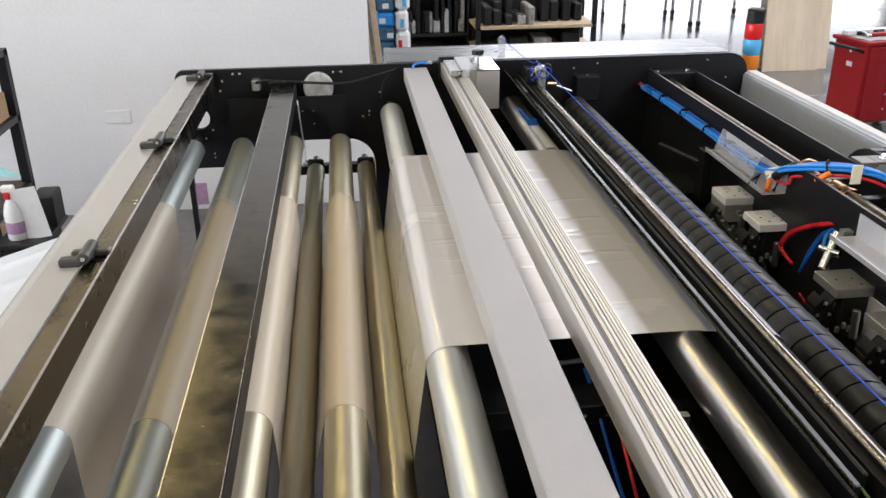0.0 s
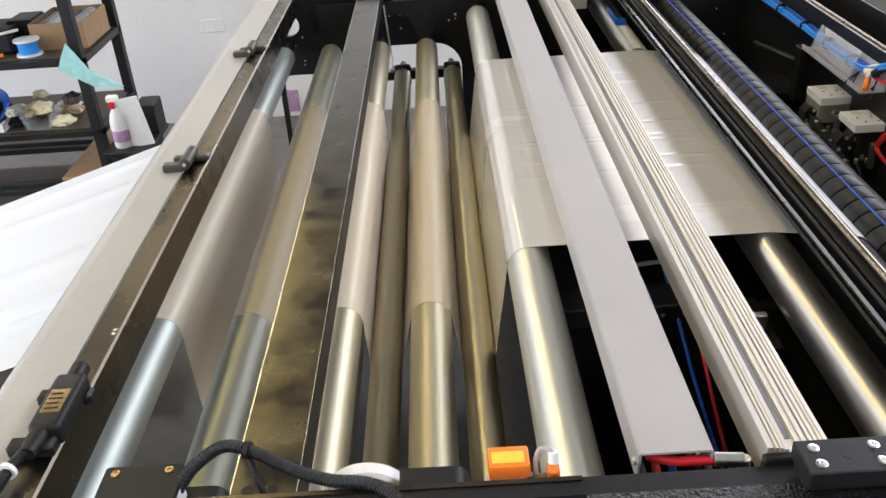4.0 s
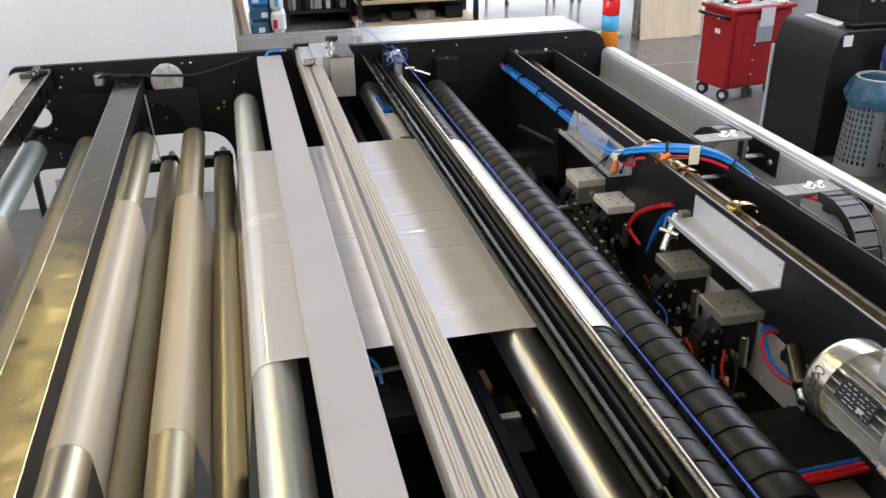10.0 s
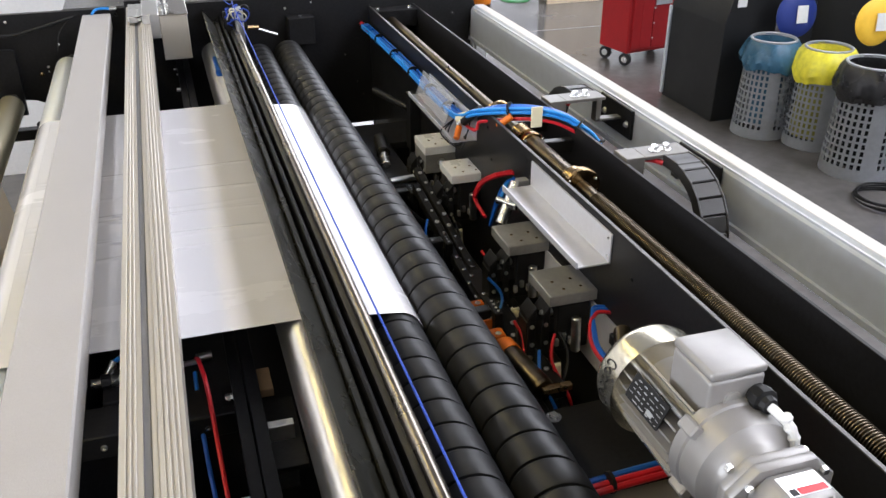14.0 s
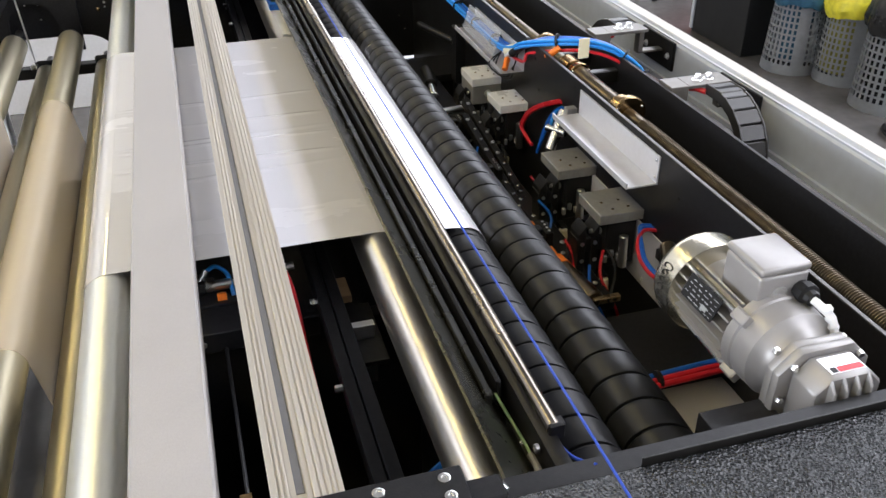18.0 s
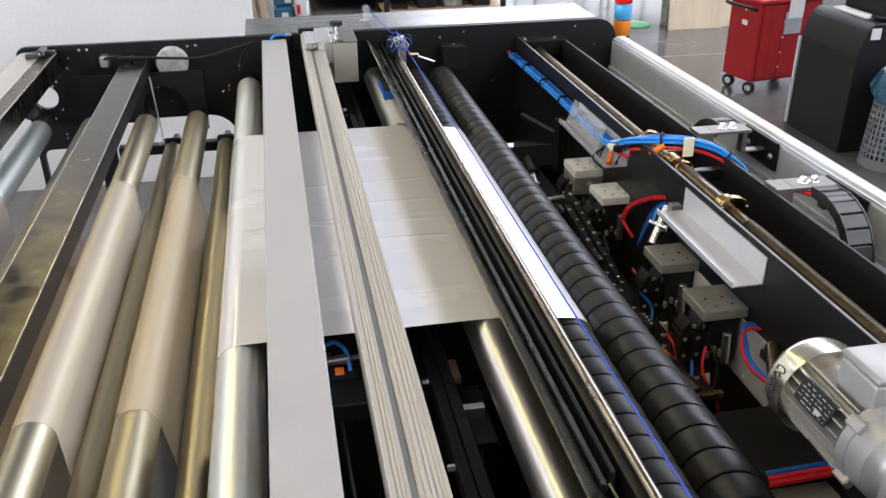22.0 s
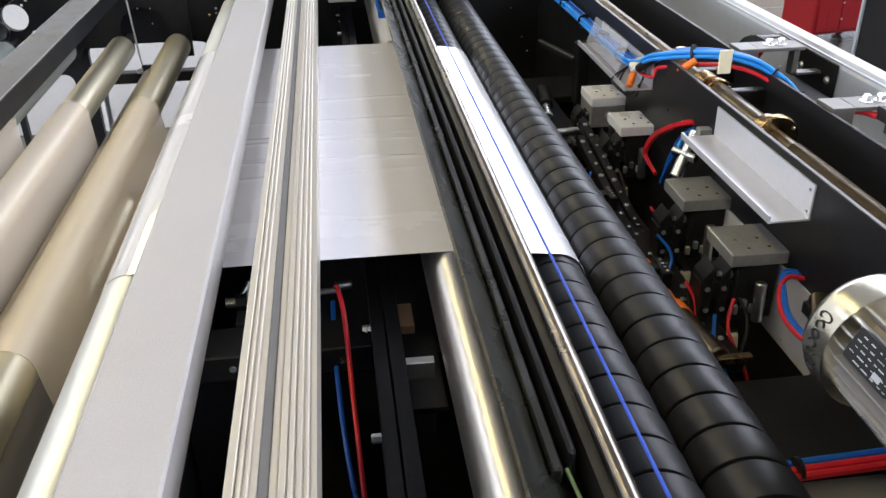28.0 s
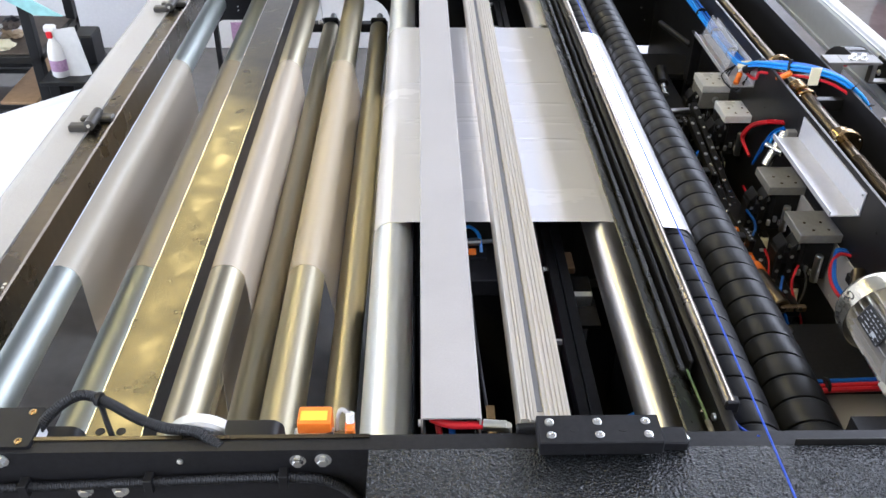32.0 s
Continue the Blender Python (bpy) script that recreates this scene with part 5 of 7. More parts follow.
def head(x, y, z, label, bright=False):
    t = thing("pneumatic_head", label, "pneumatic head", "pneumatic heads")
    t.location = (x, y, z)
    part("top_plate", bx(-0.045, 0.05, -0.04, 0.062, -0.022, 0.0, 0.0015), M_glaremetal if bright else M_platesteel, t, "bare metal top plate")
    for px, py in ((-0.02, 0.01), (-0.01, -0.02), (0.018, 0.012), (0.025, -0.018)):
        part("plate_screw", capscrew((px, py, 0.0), (0, 0, 1), 0.003, 0.0008), M_brass, t)
    part("body", bx(-0.025, 0.04, -0.035, 0.03, -0.125, -0.022, 0.003), M_plastic, t)
    part("arm", bx(0.04, 0.112, -0.02, 0.02, -0.022, -0.004, 0.001), M_blackmetal, t)
    for lx in (-0.05, -0.078):
        leg = part("toothed_leg", prism([(lx, -0.05), (lx + 0.016, -0.03), (lx + 0.016, -0.36), (lx, -0.38)], -0.022, 0.022, bevel=0.001), M_black, t)
        for k in range(7):
            part("rivet", capscrew((lx + 0.0162, -0.012 + 0.02 * (k % 2), -0.06 - 0.04 * k), (1, 0, 0), 0.0045, 0.002), M_zinc, leg)
            part("rivet", capscrew((lx + 0.008 + 0.002 * (k % 3), -0.022, -0.07 - 0.04 * k), (0, -1, 0), 0.0045, 0.002), M_zinc, leg)
    part("leg_bridge", bx(-0.08, -0.024, -0.02, 0.02, -0.09, -0.06, 0.001), M_black, t)
    part("side_cylinder", rod((0.008, -0.045, -0.05), (0.008, -0.05, -0.12), 0.009, 14, chamfer=0.002), M_zinc, t)
    part("cylinder_clip", bx(0.0, 0.016, -0.05, -0.034, -0.09, -0.078, 0.001), M_plastic, t)
    part("side_pin", rod((-0.026, -0.01, -0.05), (-0.05, -0.012, -0.052), 0.008, 14, chamfer=0.002), M_zinc, t)
    part("hanger", bx(-0.06, -0.04, -0.02, 0.02, -0.49, -0.37, 0.001), M_black, t)
    if bright and y > 1.5:
        part("cap_block", bx(-0.044, 0.049, -0.039, 0.06, -0.075, -0.0225, 0.002), M_platesteel, t, "bare metal cap block")
        part("block_bolt", hexbolt((0.0, -0.039, -0.045), (0, -1, 0), 0.007, 0.005), M_zinc, t)
    for k in range(4):
        part("clip", bx(-0.03 + 0.014 * k, -0.022 + 0.014 * k, -0.042, -0.034, -0.11 + 0.01 * (k % 2), -0.095 + 0.01 * (k % 2), 0.001), M_zinc if k % 2 else M_clutter, t)
    part("valve_barrel", rod((-0.03, -0.05, -0.14), (-0.028, -0.056, -0.19), 0.01, 14, chamfer=0.002), M_tape, t, "pale valve barrel")
    part("barrel_clip", bx(-0.034, -0.02, -0.05, -0.02, -0.15, -0.135, 0.001), M_plastic, t)
    return t


for x, y, z, b in ((0.853, 1.577, 1.0, True), (0.861, 1.376, 1.0, True), (0.848, 0.968, 1.012, False), (0.842, 0.75, 1.02, False)):
    head(x, y, z, "black pneumatic head with bare metal top plate", b)
for y in (0.85, 1.16, 1.45):
    t = thing("perforated_stand", "black perforated stand with silver rivets", "stand", "perforated stands")
    part("stand_plate", bx(0.735, 0.752, y - 0.03, y + 0.03, 0.53, 0.93, 0.002), M_black, t)
    for k in range(16):
        part("rivet", capscrew((0.745 + 0.0 * k, y - 0.02 + 0.013 * (k % 4), 0.93), (0, 0, 1), 0.003, 0.001), M_zinc, t) if k < 4 else part("rivet", capscrew((0.752, y - 0.02 + 0.02 * (k % 3), 0.6 + 0.026 * (k - 4)), (1, 0, 0), 0.004, 0.002), M_zinc, t)
    part("stand_arm", bx(0.7, 0.735, y - 0.012, y + 0.012, 0.80, 0.93, 0.002), M_black, t)
    for k in range(3):
        part("arm_rivet", capscrew((0.735 - 0.012 * k, y - 0.012, 0.91 - 0.03 * k), (0, -1, 0), 0.0045, 0.002), M_zinc, t)
reflector = thing("backing_sheet", "pale grey sheet metal behind pneumatic heads", "metal sheet")
part("sheet", bx(0.8875, 0.8908, 0.54, 1.02, 0.86, 0.99, 0.0005), M_palesheet, reflector)
for k in range(5):
    part("sheet_screw", capscrew((0.8875, 0.58 + 0.1 * k, 0.875), (-1, 0, 0), 0.004, 0.002), M_zinc, reflector)
random.seed(21)
for x0, y0, z0, x1, y1, z1 in ((0.775, 1.50, 0.955, 0.79, 0.70, 0.80), (0.748, 1.42, 0.945, 0.765, 0.66, 0.80)):
    t = thing("perforated_link_bar", "slanting black link bar with silver rivets", "link bar", "link bars")
    a, c = Vector((x0, y0, z0)), Vector((x1, y1, z1))
    d = (c - a).normalized()
    up = d.cross(Vector((1, 0, 0))).normalized()
    up = up if up.z > 0 else -up
    bar = moved(bx(-0.009, 0.009, 0, (c - a).length, -0.012, 0.012, 0.0015), Matrix.Translation(a) @ Matrix((Vector((1, 0, 0)), d, up)).transposed().to_4x4())
    part("bar", bar, M_black, t)
    for k in range(17):
        p = a + d * (0.03 + 0.046 * k) + up * 0.012 + Vector((random.uniform(-0.003, 0.003), 0, 0))
        part("rivet", capscrew(p, up, random.choice((0.0035, 0.0045, 0.0055)), 0.0025), M_zinc, t)
    for k in range(3):
        q = a + d * (0.15 + 0.23 * k)
        part("bar_post", bx(q.x - 0.006, q.x + 0.006, q.y - 0.008, q.y + 0.008, 0.529, q.z - 0.008, 0.001), M_black, t)
random.seed(12)
for k in range(10):
    y = random.uniform(0.66, 1.5)
    x = random.uniform(0.72, 0.83)
    c = (M_red, M_blue, M_plastic, M_plastic)[k % 4]
    tube("air_hose", "thin air hose among the pneumatic heads", [(x, y, 0.94), (x + random.uniform(-0.02, 0.03), y - 0.03, 0.90), (x + random.uniform(-0.03, 0.03), y - 0.07, 0.82), (x + 0.01, y - 0.09, 0.70), (x, y - 0.1, 0.531)], 0.0032, c)
manifold = thing("valve_manifold", "dark valve manifold with orange connectors", "valve manifold")
part("manifold_body", bx(0.70, 0.748, 0.56, 0.93, 0.84, 0.875, 0.003), M_blackmetal, manifold)
part("manifold_foot", bx(0.71, 0.74, 0.70, 0.80, 0.529, 0.84, 0.002), M_black, manifold)
for y, s in ((0.905, 0.010), (0.85, 0.016), (0.79, 0.016)):
    c = part("orange_connector", bx(0.712, 0.742, y - s, y + s, 0.875, 0.91, 0.004, seg=2), M_orange, manifold, "orange plastic connector")
    part("connector_screw", capscrew((0.728, y - s * 0.4, 0.91), (0, 0, 1), 0.006, 0.002), M_zinc, c)
part("actuator", rod((0.726, 0.72, 0.905), (0.742, 0.60, 0.905), 0.0215, 20, chamfer=0.003), M_screw, manifold, "olive round actuator")
part("actuator_cap", lathe([(0, 0.023), (0.03, 0.023), (0.036, 0.018)], (0.727, 0.715, 0.905), (-0.13, 1, 0), 20), M_orange, manifold, "orange actuator cap")
part("brass_bar", bx(0.735, 0.79, 0.585, 0.598, 0.905, 0.917, 0.001), M_brass, manifold)
part("panel_bolt", hexbolt((0.735, 0.54, 0.893), (0, 0, 1), 0.009, 0.006), M_zinc, manifold)
part("valve_strip", bx(0.755, 0.80, 0.62, 1.3, 0.86, 0.885, 0.003), M_black, manifold)
for k in range(16):
    part("valve_screw", capscrew((0.768 + 0.016 * (k % 2), 0.64 + 0.041 * k, 0.885), (0, 0, 1), 0.004 + 0.001 * (k % 3), 0.003), M_zinc, manifold)
part("valve_strip_foot", bx(0.76, 0.79, 0.9, 0.95, 0.53, 0.86, 0.001), M_black, manifold)
toggle = thing("toggle_clamp", "black toggle clamp beside the rubber roller", "toggle clamp")
part("spindle", rod((0.735, 1.70, 0.93), (0.722, 1.62, 0.93), 0.013, 16, chamfer=0.003), M_zinc, toggle)
part("sleeve", rod((0.752, 1.81, 0.935), (0.735, 1.70, 0.932), 0.019, 18, chamfer=0.003), M_plastic, toggle)
part("rod_end", rod((0.705, 1.52, 0.925), (0.79, 1.53, 0.925), 0.009, 14, chamfer=0.002), M_zinc, toggle)
part("handle", hose([(0.70, 1.50, 0.92), (0.715, 1.40, 0.90), (0.76, 1.33, 0.87), (0.80, 1.30, 0.86)], 0.009, 10), M_plastic, toggle)
part("handle", hose([(0.70, 1.50, 0.92), (0.69, 1.38, 0.88), (0.73, 1.29, 0.84), (0.78, 1.26, 0.82)], 0.008, 10), M_plastic, toggle)
part("clamp_base", bx(0.69, 0.78, 1.50, 1.82, 0.89, 0.918, 0.003), M_black, toggle)
part("clamp_leg", bx(0.715, 0.75, 1.62, 1.70, 0.529, 0.89, 0.002), M_black, toggle)
part("back_shelf", bx(0.66, 0.89, 1.84, 2.02, 0.885, 0.905, 0.002), M_black, toggle)
part("pivot_block", bx(0.84, 0.872, 1.79, 1.84, 0.89, 1.06, 0.003), M_black, toggle)
part("pivot_rod", rod((0.80, 2.06, 1.0), (0.845, 1.83, 1.01), 0.010, 14), M_blackmetal, toggle)
part("shelf_leg", bx(0.82, 0.86, 1.88, 1.92, 0.529, 0.886, 0.002), M_black, toggle)

# short hoses at the heads
for k in range(2):
    o = 0.009 * k
    tube("air_hose", "short bent red hose at the pneumatic head", [(0.89, 1.128 + o, 1.083), (0.885, 1.175 + o, 1.061), (0.878, 1.221 + o, 1.036), (0.87, 1.262 + o, 1.007), (0.866, 1.289 + o, 0.975), (0.866, 1.299 + o, 0.945), (0.866, 1.235, 0.93)], 0.0045, M_red)
    tube("air_hose", "short bent blue hose at the pneumatic head", [(0.89, 1.123 - o, 1.073), (0.882, 1.146 - o, 1.054), (0.874, 1.158 - o, 1.031), (0.868, 1.162 - o, 1.01), (0.864, 1.168 - o, 0.99), (0.862, 1.19, 0.93)], 0.0036, M_blue)
fit_ = thing("metal_tee_fitting", "metal tee fitting hung under the angle", "fitting")
part("tee_body", rod((0.875, 1.075, 1.085), (0.826, 1.035, 1.01), 0.013, 14, chamfer=0.002), M_zinc, fit_)
part("tee_branch", rod((0.832, 1.075, 1.05), (0.86, 1.03, 1.048), 0.009, 12, chamfer=0.002), M_zinc, fit_)
part("tee_tip", rod((0.826, 1.035, 1.01), (0.82, 1.03, 0.985), 0.008, 12, chamfer=0.002), M_zinc, fit_)
part("tee_hook", bx(0.868, 0.8925, 1.045, 1.065, 1.08, 1.10, 0.001), M_castalu, fit_)
tube("air_hose", "thin blue hose on the tee fitting", [(0.88, 1.11, 1.07), (0.862, 1.10, 1.07), (0.842, 1.075, 1.055), (0.836, 1.06, 1.05)], 0.004, M_bluelight)
for k, c in enumerate((M_red, M_blue, M_blue)):
    tube("air_hose", "curved hose loop behind the motor", [(0.8925, 0.66 + 0.010 * k, 1.0), (0.866, 0.66 + 0.008 * k, 1.004), (0.838 + 0.004 * k, 0.63, 0.998), (0.824 + 0.005 * k, 0.585, 0.985), (0.832 + 0.005 * k, 0.54, 0.975), (0.862, 0.515 + 0.004 * k, 0.968), (0.8925, 0.512, 0.962)], 0.0038, c)
part_y = thing("regulator", "small dark pressure regulator behind motor", "regulator")
part("regulator_body", rod((0.84, 0.50, 0.985), (0.885, 0.60, 1.0), 0.016, 16, chamfer=0.003), M_screw, part_y)
part("regulator_knob", rod((0.835, 0.49, 0.983), (0.826, 0.465, 0.977), 0.013, 16, chamfer=0.003), M_zinc, part_y)
part("regulator_mount", bx(0.86, 0.893, 0.56, 0.60, 0.98, 1.0, 0.001), M_black, part_y)
for k, c in enumerate((M_red, M_red, M_blue)):
    tube("hose_run", "hose running below the motor", [(0.64, 0.345 + 0.012 * k, 0.905), (0.70, 0.347 + 0.012 * k, 0.902), (0.78, 0.352 + 0.012 * k, 0.901), (0.892, 0.356 + 0.012 * k, 0.901)], 0.0055, c)
single("hose_strap", lathe([(0, 0.017), (0.006, 0.017)], (0.745, 0.362, 0.902), (1, 0, 0), 16), M_plastic, "black strap round the hoses", "cable tie")

# ---- gear motor ----
motor = thing("gear_motor", "silver geared electric motor with terminal box", "electric motor")
MX, MZ = 0.737, 1.196
motor.location = (-0.006, 0, -0.014)
part("fan_cowl", lathe([(0, 0.066), (0.0005, 0.069), (0.034, 0.069), (0.044, 0.065), (0.051, 0.055), (0.055, 0.04), (0.056, 0.005)], (MX - 0.010, 0.230, MZ - 0.002), (0, 1, 0), 48), M_cowl, motor, "polished metal fan cowl")
part("stator", lathe([(0, 0.044), (0.115, 0.044)], (MX, 0.12, MZ), (0, 1, 0), 36), M_castalu, motor)
for k in range(28):
    deg = 360 * k / 28
    if 58 < deg < 122:
        continue
    part("cooling_fin", moved(prism([(0.042, -0.0022), (0.0665, -0.0012), (0.0665, 0.0012), (0.042, 0.0022)], 0, 0.112), Matrix.Translation((MX, 0.121, MZ)) @ Matrix.Rotation(-radians(deg), 4, "Y")), M_castalu, motor)
part("gear_neck", lathe([(0, 0.05), (0.002, 0.0645), (0.017, 0.0645), (0.019, 0.062), (0.021, 0.0625), (0.05, 0.0615), (0.053, 0.058), (0.060, 0.05), (0.066, 0.0465), (0.076, 0.0465)], (MX, 0.122, MZ), (0, -1, 0), 48), M_castalu, motor)
for a in (40, 140, 220, 320):
    ca, sa = math.cos(radians(a)), math.sin(radians(a))
    part("flange_bolt", hexbolt((MX + 0.059 * ca, 0.047, MZ + 0.059 * sa), (0, -1, 0), 0.005, 0.006, False), M_zinc, motor)
    part("tie_rod", rod((MX + 0.0685 * ca, 0.10, MZ + 0.0685 * sa), (MX + 0.0655 * ca, 0.235, MZ + 0.0655 * sa), 0.0022, 8), M_zinc, motor)
    part("shield_lug", moved(bx(0.056, 0.073, 0.096, 0.122, -0.008, 0.008, 0.002), Matrix.Translation((MX, 0, MZ)) @ Matrix.Rotation(-radians(a), 4, "Y")), M_castalu, motor)
tb = part("terminal_box", bx(0.707, 0.777, 0.114, 0.190, 1.232, 1.2868, 0.005, seg=3), M_castalu, motor)
part("terminal_lid", bx(0.7062, 0.7778, 0.1132, 0.1908, 1.287, 1.299, 0.005, seg=3), M_castalu, tb)
part("entry_plug", lathe([(0, 0.0115), (0.003, 0.0115), (0.003, 0.0085), (0.0015, 0.0075)], (0.737, 0.1142, 1.259), (0, -1, 0), 24), M_platesteel, tb)
for x in (0.7115, 0.7725):
    part("lid_lug", rod((x, 0.1142, 1.239), (x, 0.1085, 1.239), 0.007, 16, chamfer=0.001), M_castalu, tb)
    part("lid_screw", capscrew((x, 0.1085, 1.239), (0, -1, 0), 0.0048, 0.002), M_zinc, tb)
part("cable_gland", lathe([(0, 0.013), (0.006, 0.013), (0.007, 0.0155), (0.018, 0.0155), (0.02, 0.011), (0.027, 0.0095)], (0.767, 0.1142, 1.262), (0, -1, 0), 10), M_plastic, motor, "black plastic cable gland")
part("supply_cable", hose([(0.767, 0.088, 1.262), (0.771, 0.076, 1.258), (0.782, 0.062, 1.24), (0.793, 0.055, 1.17), (0.81, 0.05, 1.10), (0.86, 0.05, 1.0), (0.893, 0.05, 0.98)], 0.0052, 10), M_white, motor, "clear sheathed supply cable")
for k in range(3):
    part("sheath_fold", lathe([(0, 0.0055), (0.004, 0.0072), (0.008, 0.0055)], (0.774 + 0.004 * k, 0.072 - 0.004 * k, 1.262 - 0.011 * k), (0.25, -0.3, -0.9), 9), M_paper, motor, "crumpled white sheath")
tilt = Matrix.Translation((MX - 0.0625, 0.178, MZ + 0.0292)) @ Matrix.Rotation(radians(25), 4, "Y")
npl = part("nameplate", moved(prism(rounded(-0.036, 0.036, -0.0165, 0.0165, (0.003,) * 4, 4), -0.0012, 0.0, axis="x"), tilt), M_plastic, motor, "black rating plate")
random.seed(14)
for r in range(5):
    y = -0.032
    while y < 0.026:
        w = random.uniform(0.003, 0.011)
        part("print_bar", moved(bx(-0.0016, -0.0013, y, min(y + w, 0.032), -0.0135 + 0.006 * r, -0.0135 + 0.006 * r + random.choice((0.0007, 0.0013)), 0), tilt), M_bin, npl)
        y += w + random.uniform(0.002, 0.008)
part("plate_patch", moved(bx(-0.0016, -0.0013, -0.02, -0.008, -0.0115, -0.0055, 0), tilt), M_bin, npl)
for k in range(6):
    ca = 150 + 8.5 * k
    loop_pts = []
    for j in range(9):
        u = radians(40 * j + 30 * k)
        a = radians(ca + 3.6 * math.cos(u))
        loop_pts.append((MX - 0.010 + 0.0696 * math.cos(a), 0.251 + (0.009 if k in (0, 5) else 0.006) * math.sin(u) * (1 if k % 2 else -1), MZ - 0.002 + 0.0696 * math.sin(a)))
    part("marker_stroke", hose(loop_pts[:7 if k % 2 else 9], 0.0007, 5, 4), M_plastic, motor, "black marker scrawl")
GX, GZ = 0.745, 1.168


def octagon(hw, hz, c):
    """Corners of a rectangle about the gearbox axis with its corners cut by c."""
    return [(GX + u * p, GZ + v * q) for u, v, first in ((1, -1, 1), (1, 1, 0), (-1, 1, 1), (-1, -1, 0)) for p, q in (((hw - c, hz), (hw, hz - c)) if first else ((hw, hz - c), (hw - c, hz)))]


gear = part("gearbox", prism(octagon(0.0455, 0.0685, 0.02), -0.0195, 0.0225, bevel=0.003), M_castalu, motor)
flange = part("gear_flange", prism(octagon(0.0625, 0.0755, 0.028), 0.0228, 0.0345, bevel=0.0015), M_castalu, motor)
part("motor_flange", prism(octagon(0.0615, 0.0745, 0.028), 0.035, 0.0468, bevel=0.0015), M_castalu, motor)
for u, v in ((-0.045, 0.058), (0.045, 0.058), (-0.055, 0.012), (0.055, 0.012), (-0.055, -0.04), (0.055, -0.04)):
    part("flange_screw", hexbolt((GX + u, 0.0226, GZ + v), (0, -1, 0), 0.0046, 0.006, False), M_zinc, flange)
part("maker_plate", bx(GX - 0.022, GX + 0.024, -0.0125, 0.0145, 1.2366, 1.2373, 0), M_alumill, gear)
part("red_label", bx(GX - 0.010, GX + 0.0225, -0.0115, -0.003, 1.2374, 1.2379, 0), M_red, gear)
part("plate_mark", bx(GX - 0.019, GX - 0.0115, -0.0115, -0.003, 1.2374, 1.2378, 0), M_plastic, gear)
for k in range(4):
    part("rib", prism([(-0.0193, 1.235), (-0.0305, 1.222), (-0.0305, 1.12), (-0.0193, 1.12)], GX - 0.029 + 0.0165 * k, GX - 0.0245 + 0.0165 * k, axis="x", bevel=0.001), M_castalu, gear)
# pale sheet added high up in place of the lit floor underneath
pan = thing("drip_pan", "pale sheet standing in for lit floor below motor", "sheet pan")
part("pan_sheet", bx(0.642, 0.891, -0.029, 0.384, 0.853, 0.857, 0.0005), M_grey, pan)
part("pan_lip", bx(0.642, 0.646, -0.029, 0.384, 0.8575, 0.875, 0.0005), M_grey, pan)
part("pan_leg", bx(0.76, 0.79, 0.10, 0.13, 0.0, 0.8525, 0.001), M_black, pan)
foot = thing("motor_bracket", "black angled bracket beside the gearbox", "bracket")
part("bracket_top", bx(0.595, 0.685, 0.0, 0.045, 1.145, 1.149, 0.0008), M_black, foot)
part("bracket_side", bx(0.595, 0.599, -0.03, 0.045, 1.09, 1.149, 0.0008), M_black, foot)
part("bracket_rib", bx(0.595, 0.685, -0.0305, 0.0, 1.145, 1.149, 0.0008), M_black, foot)

# ---- signal tower ----
tower = thing("signal_tower", "signal tower with red, blue and orange lenses", "signal lamp")
part("base", rod((1.388, 2.70, 0.0), (1.388, 2.70, 1.07), 0.012, 14), M_alumill, tower)
part("socket", rod((1.388, 2.70, 1.065), (1.388, 2.70, 1.10), 0.034, 28), M_plastic, tower)
for z0, m, l in ((1.10, M_lens_orange, "orange lens"), (1.163, M_lens_blue, "blue lens"), (1.226, M_lens_red, "red lens")):
    part("lens", lathe([(0, 0.033), (0.004, 0.035), (0.056, 0.035), (0.060, 0.033)], (1.388, 2.70, z0), (0, 0, 1), 32), m, tower, l)
part("cap", lathe([(0, 0.034), (0.05, 0.034), (0.056, 0.028)], (1.388, 2.70, 1.288), (0, 0, 1), 28), M_plastic, tower)
# ---- hall: right-hand side ----
trolley = thing("tool_trolley", "red steel tool trolley on castors", "tool trolley")
TL, TD, TH = 0.56, 0.33, 0.70
part("cabinet", bx(0, TL, 0, TD, 0.10, TH - 0.03, 0.008), M_trolley, trolley)
for x0, x1 in ((0.03, 0.215), (0.219, TL - 0.03)):
    part("door", bx(x0, x1, -0.010, -0.0005, 0.125, TH - 0.045, 0.003), M_trolley, trolley)
part("door_fold", bx(0.11, 0.116, -0.0125, -0.0102, 0.13, TH - 0.05, 0.001), M_trolley, trolley)
for k in range(4):
    part("catch", lathe([(0, 0.007), (0.004, 0.006)], (0.225, -0.0102, 0.20 + 0.11 * k), (0, -1, 0), 12), M_white, trolley, "small white catch")
part("tray_top", bx(-0.02, TL + 0.02, -0.02, TD + 0.02, TH - 0.0295, TH, 0.006), M_trolley, trolley)
part("tray_mat", bx(0.01, TL - 0.01, 0.01, TD - 0.01, TH + 0.0005, TH + 0.006, 0.002), M_clutter, trolley)
part("push_handle", hose([(0.0, 0.03, 0.62), (-0.05, 0.03, 0.64), (-0.065, 0.05, 0.645), (-0.065, TD - 0.05, 0.645), (-0.05, TD - 0.03, 0.64), (0.0, TD - 0.03, 0.62)], 0.012, 10), M_plastic, trolley, "black push handle")
part("white_paper", bx(0.24, 0.37, -0.0245, -0.021, 0.555, 0.69, 0), M_paper, trolley, "white paper in the pocket")
part("grey_pocket", bx(0.225, 0.375, -0.020, -0.0105, 0.44, 0.60, 0.002), M_bin, trolley, "grey hanging pocket")
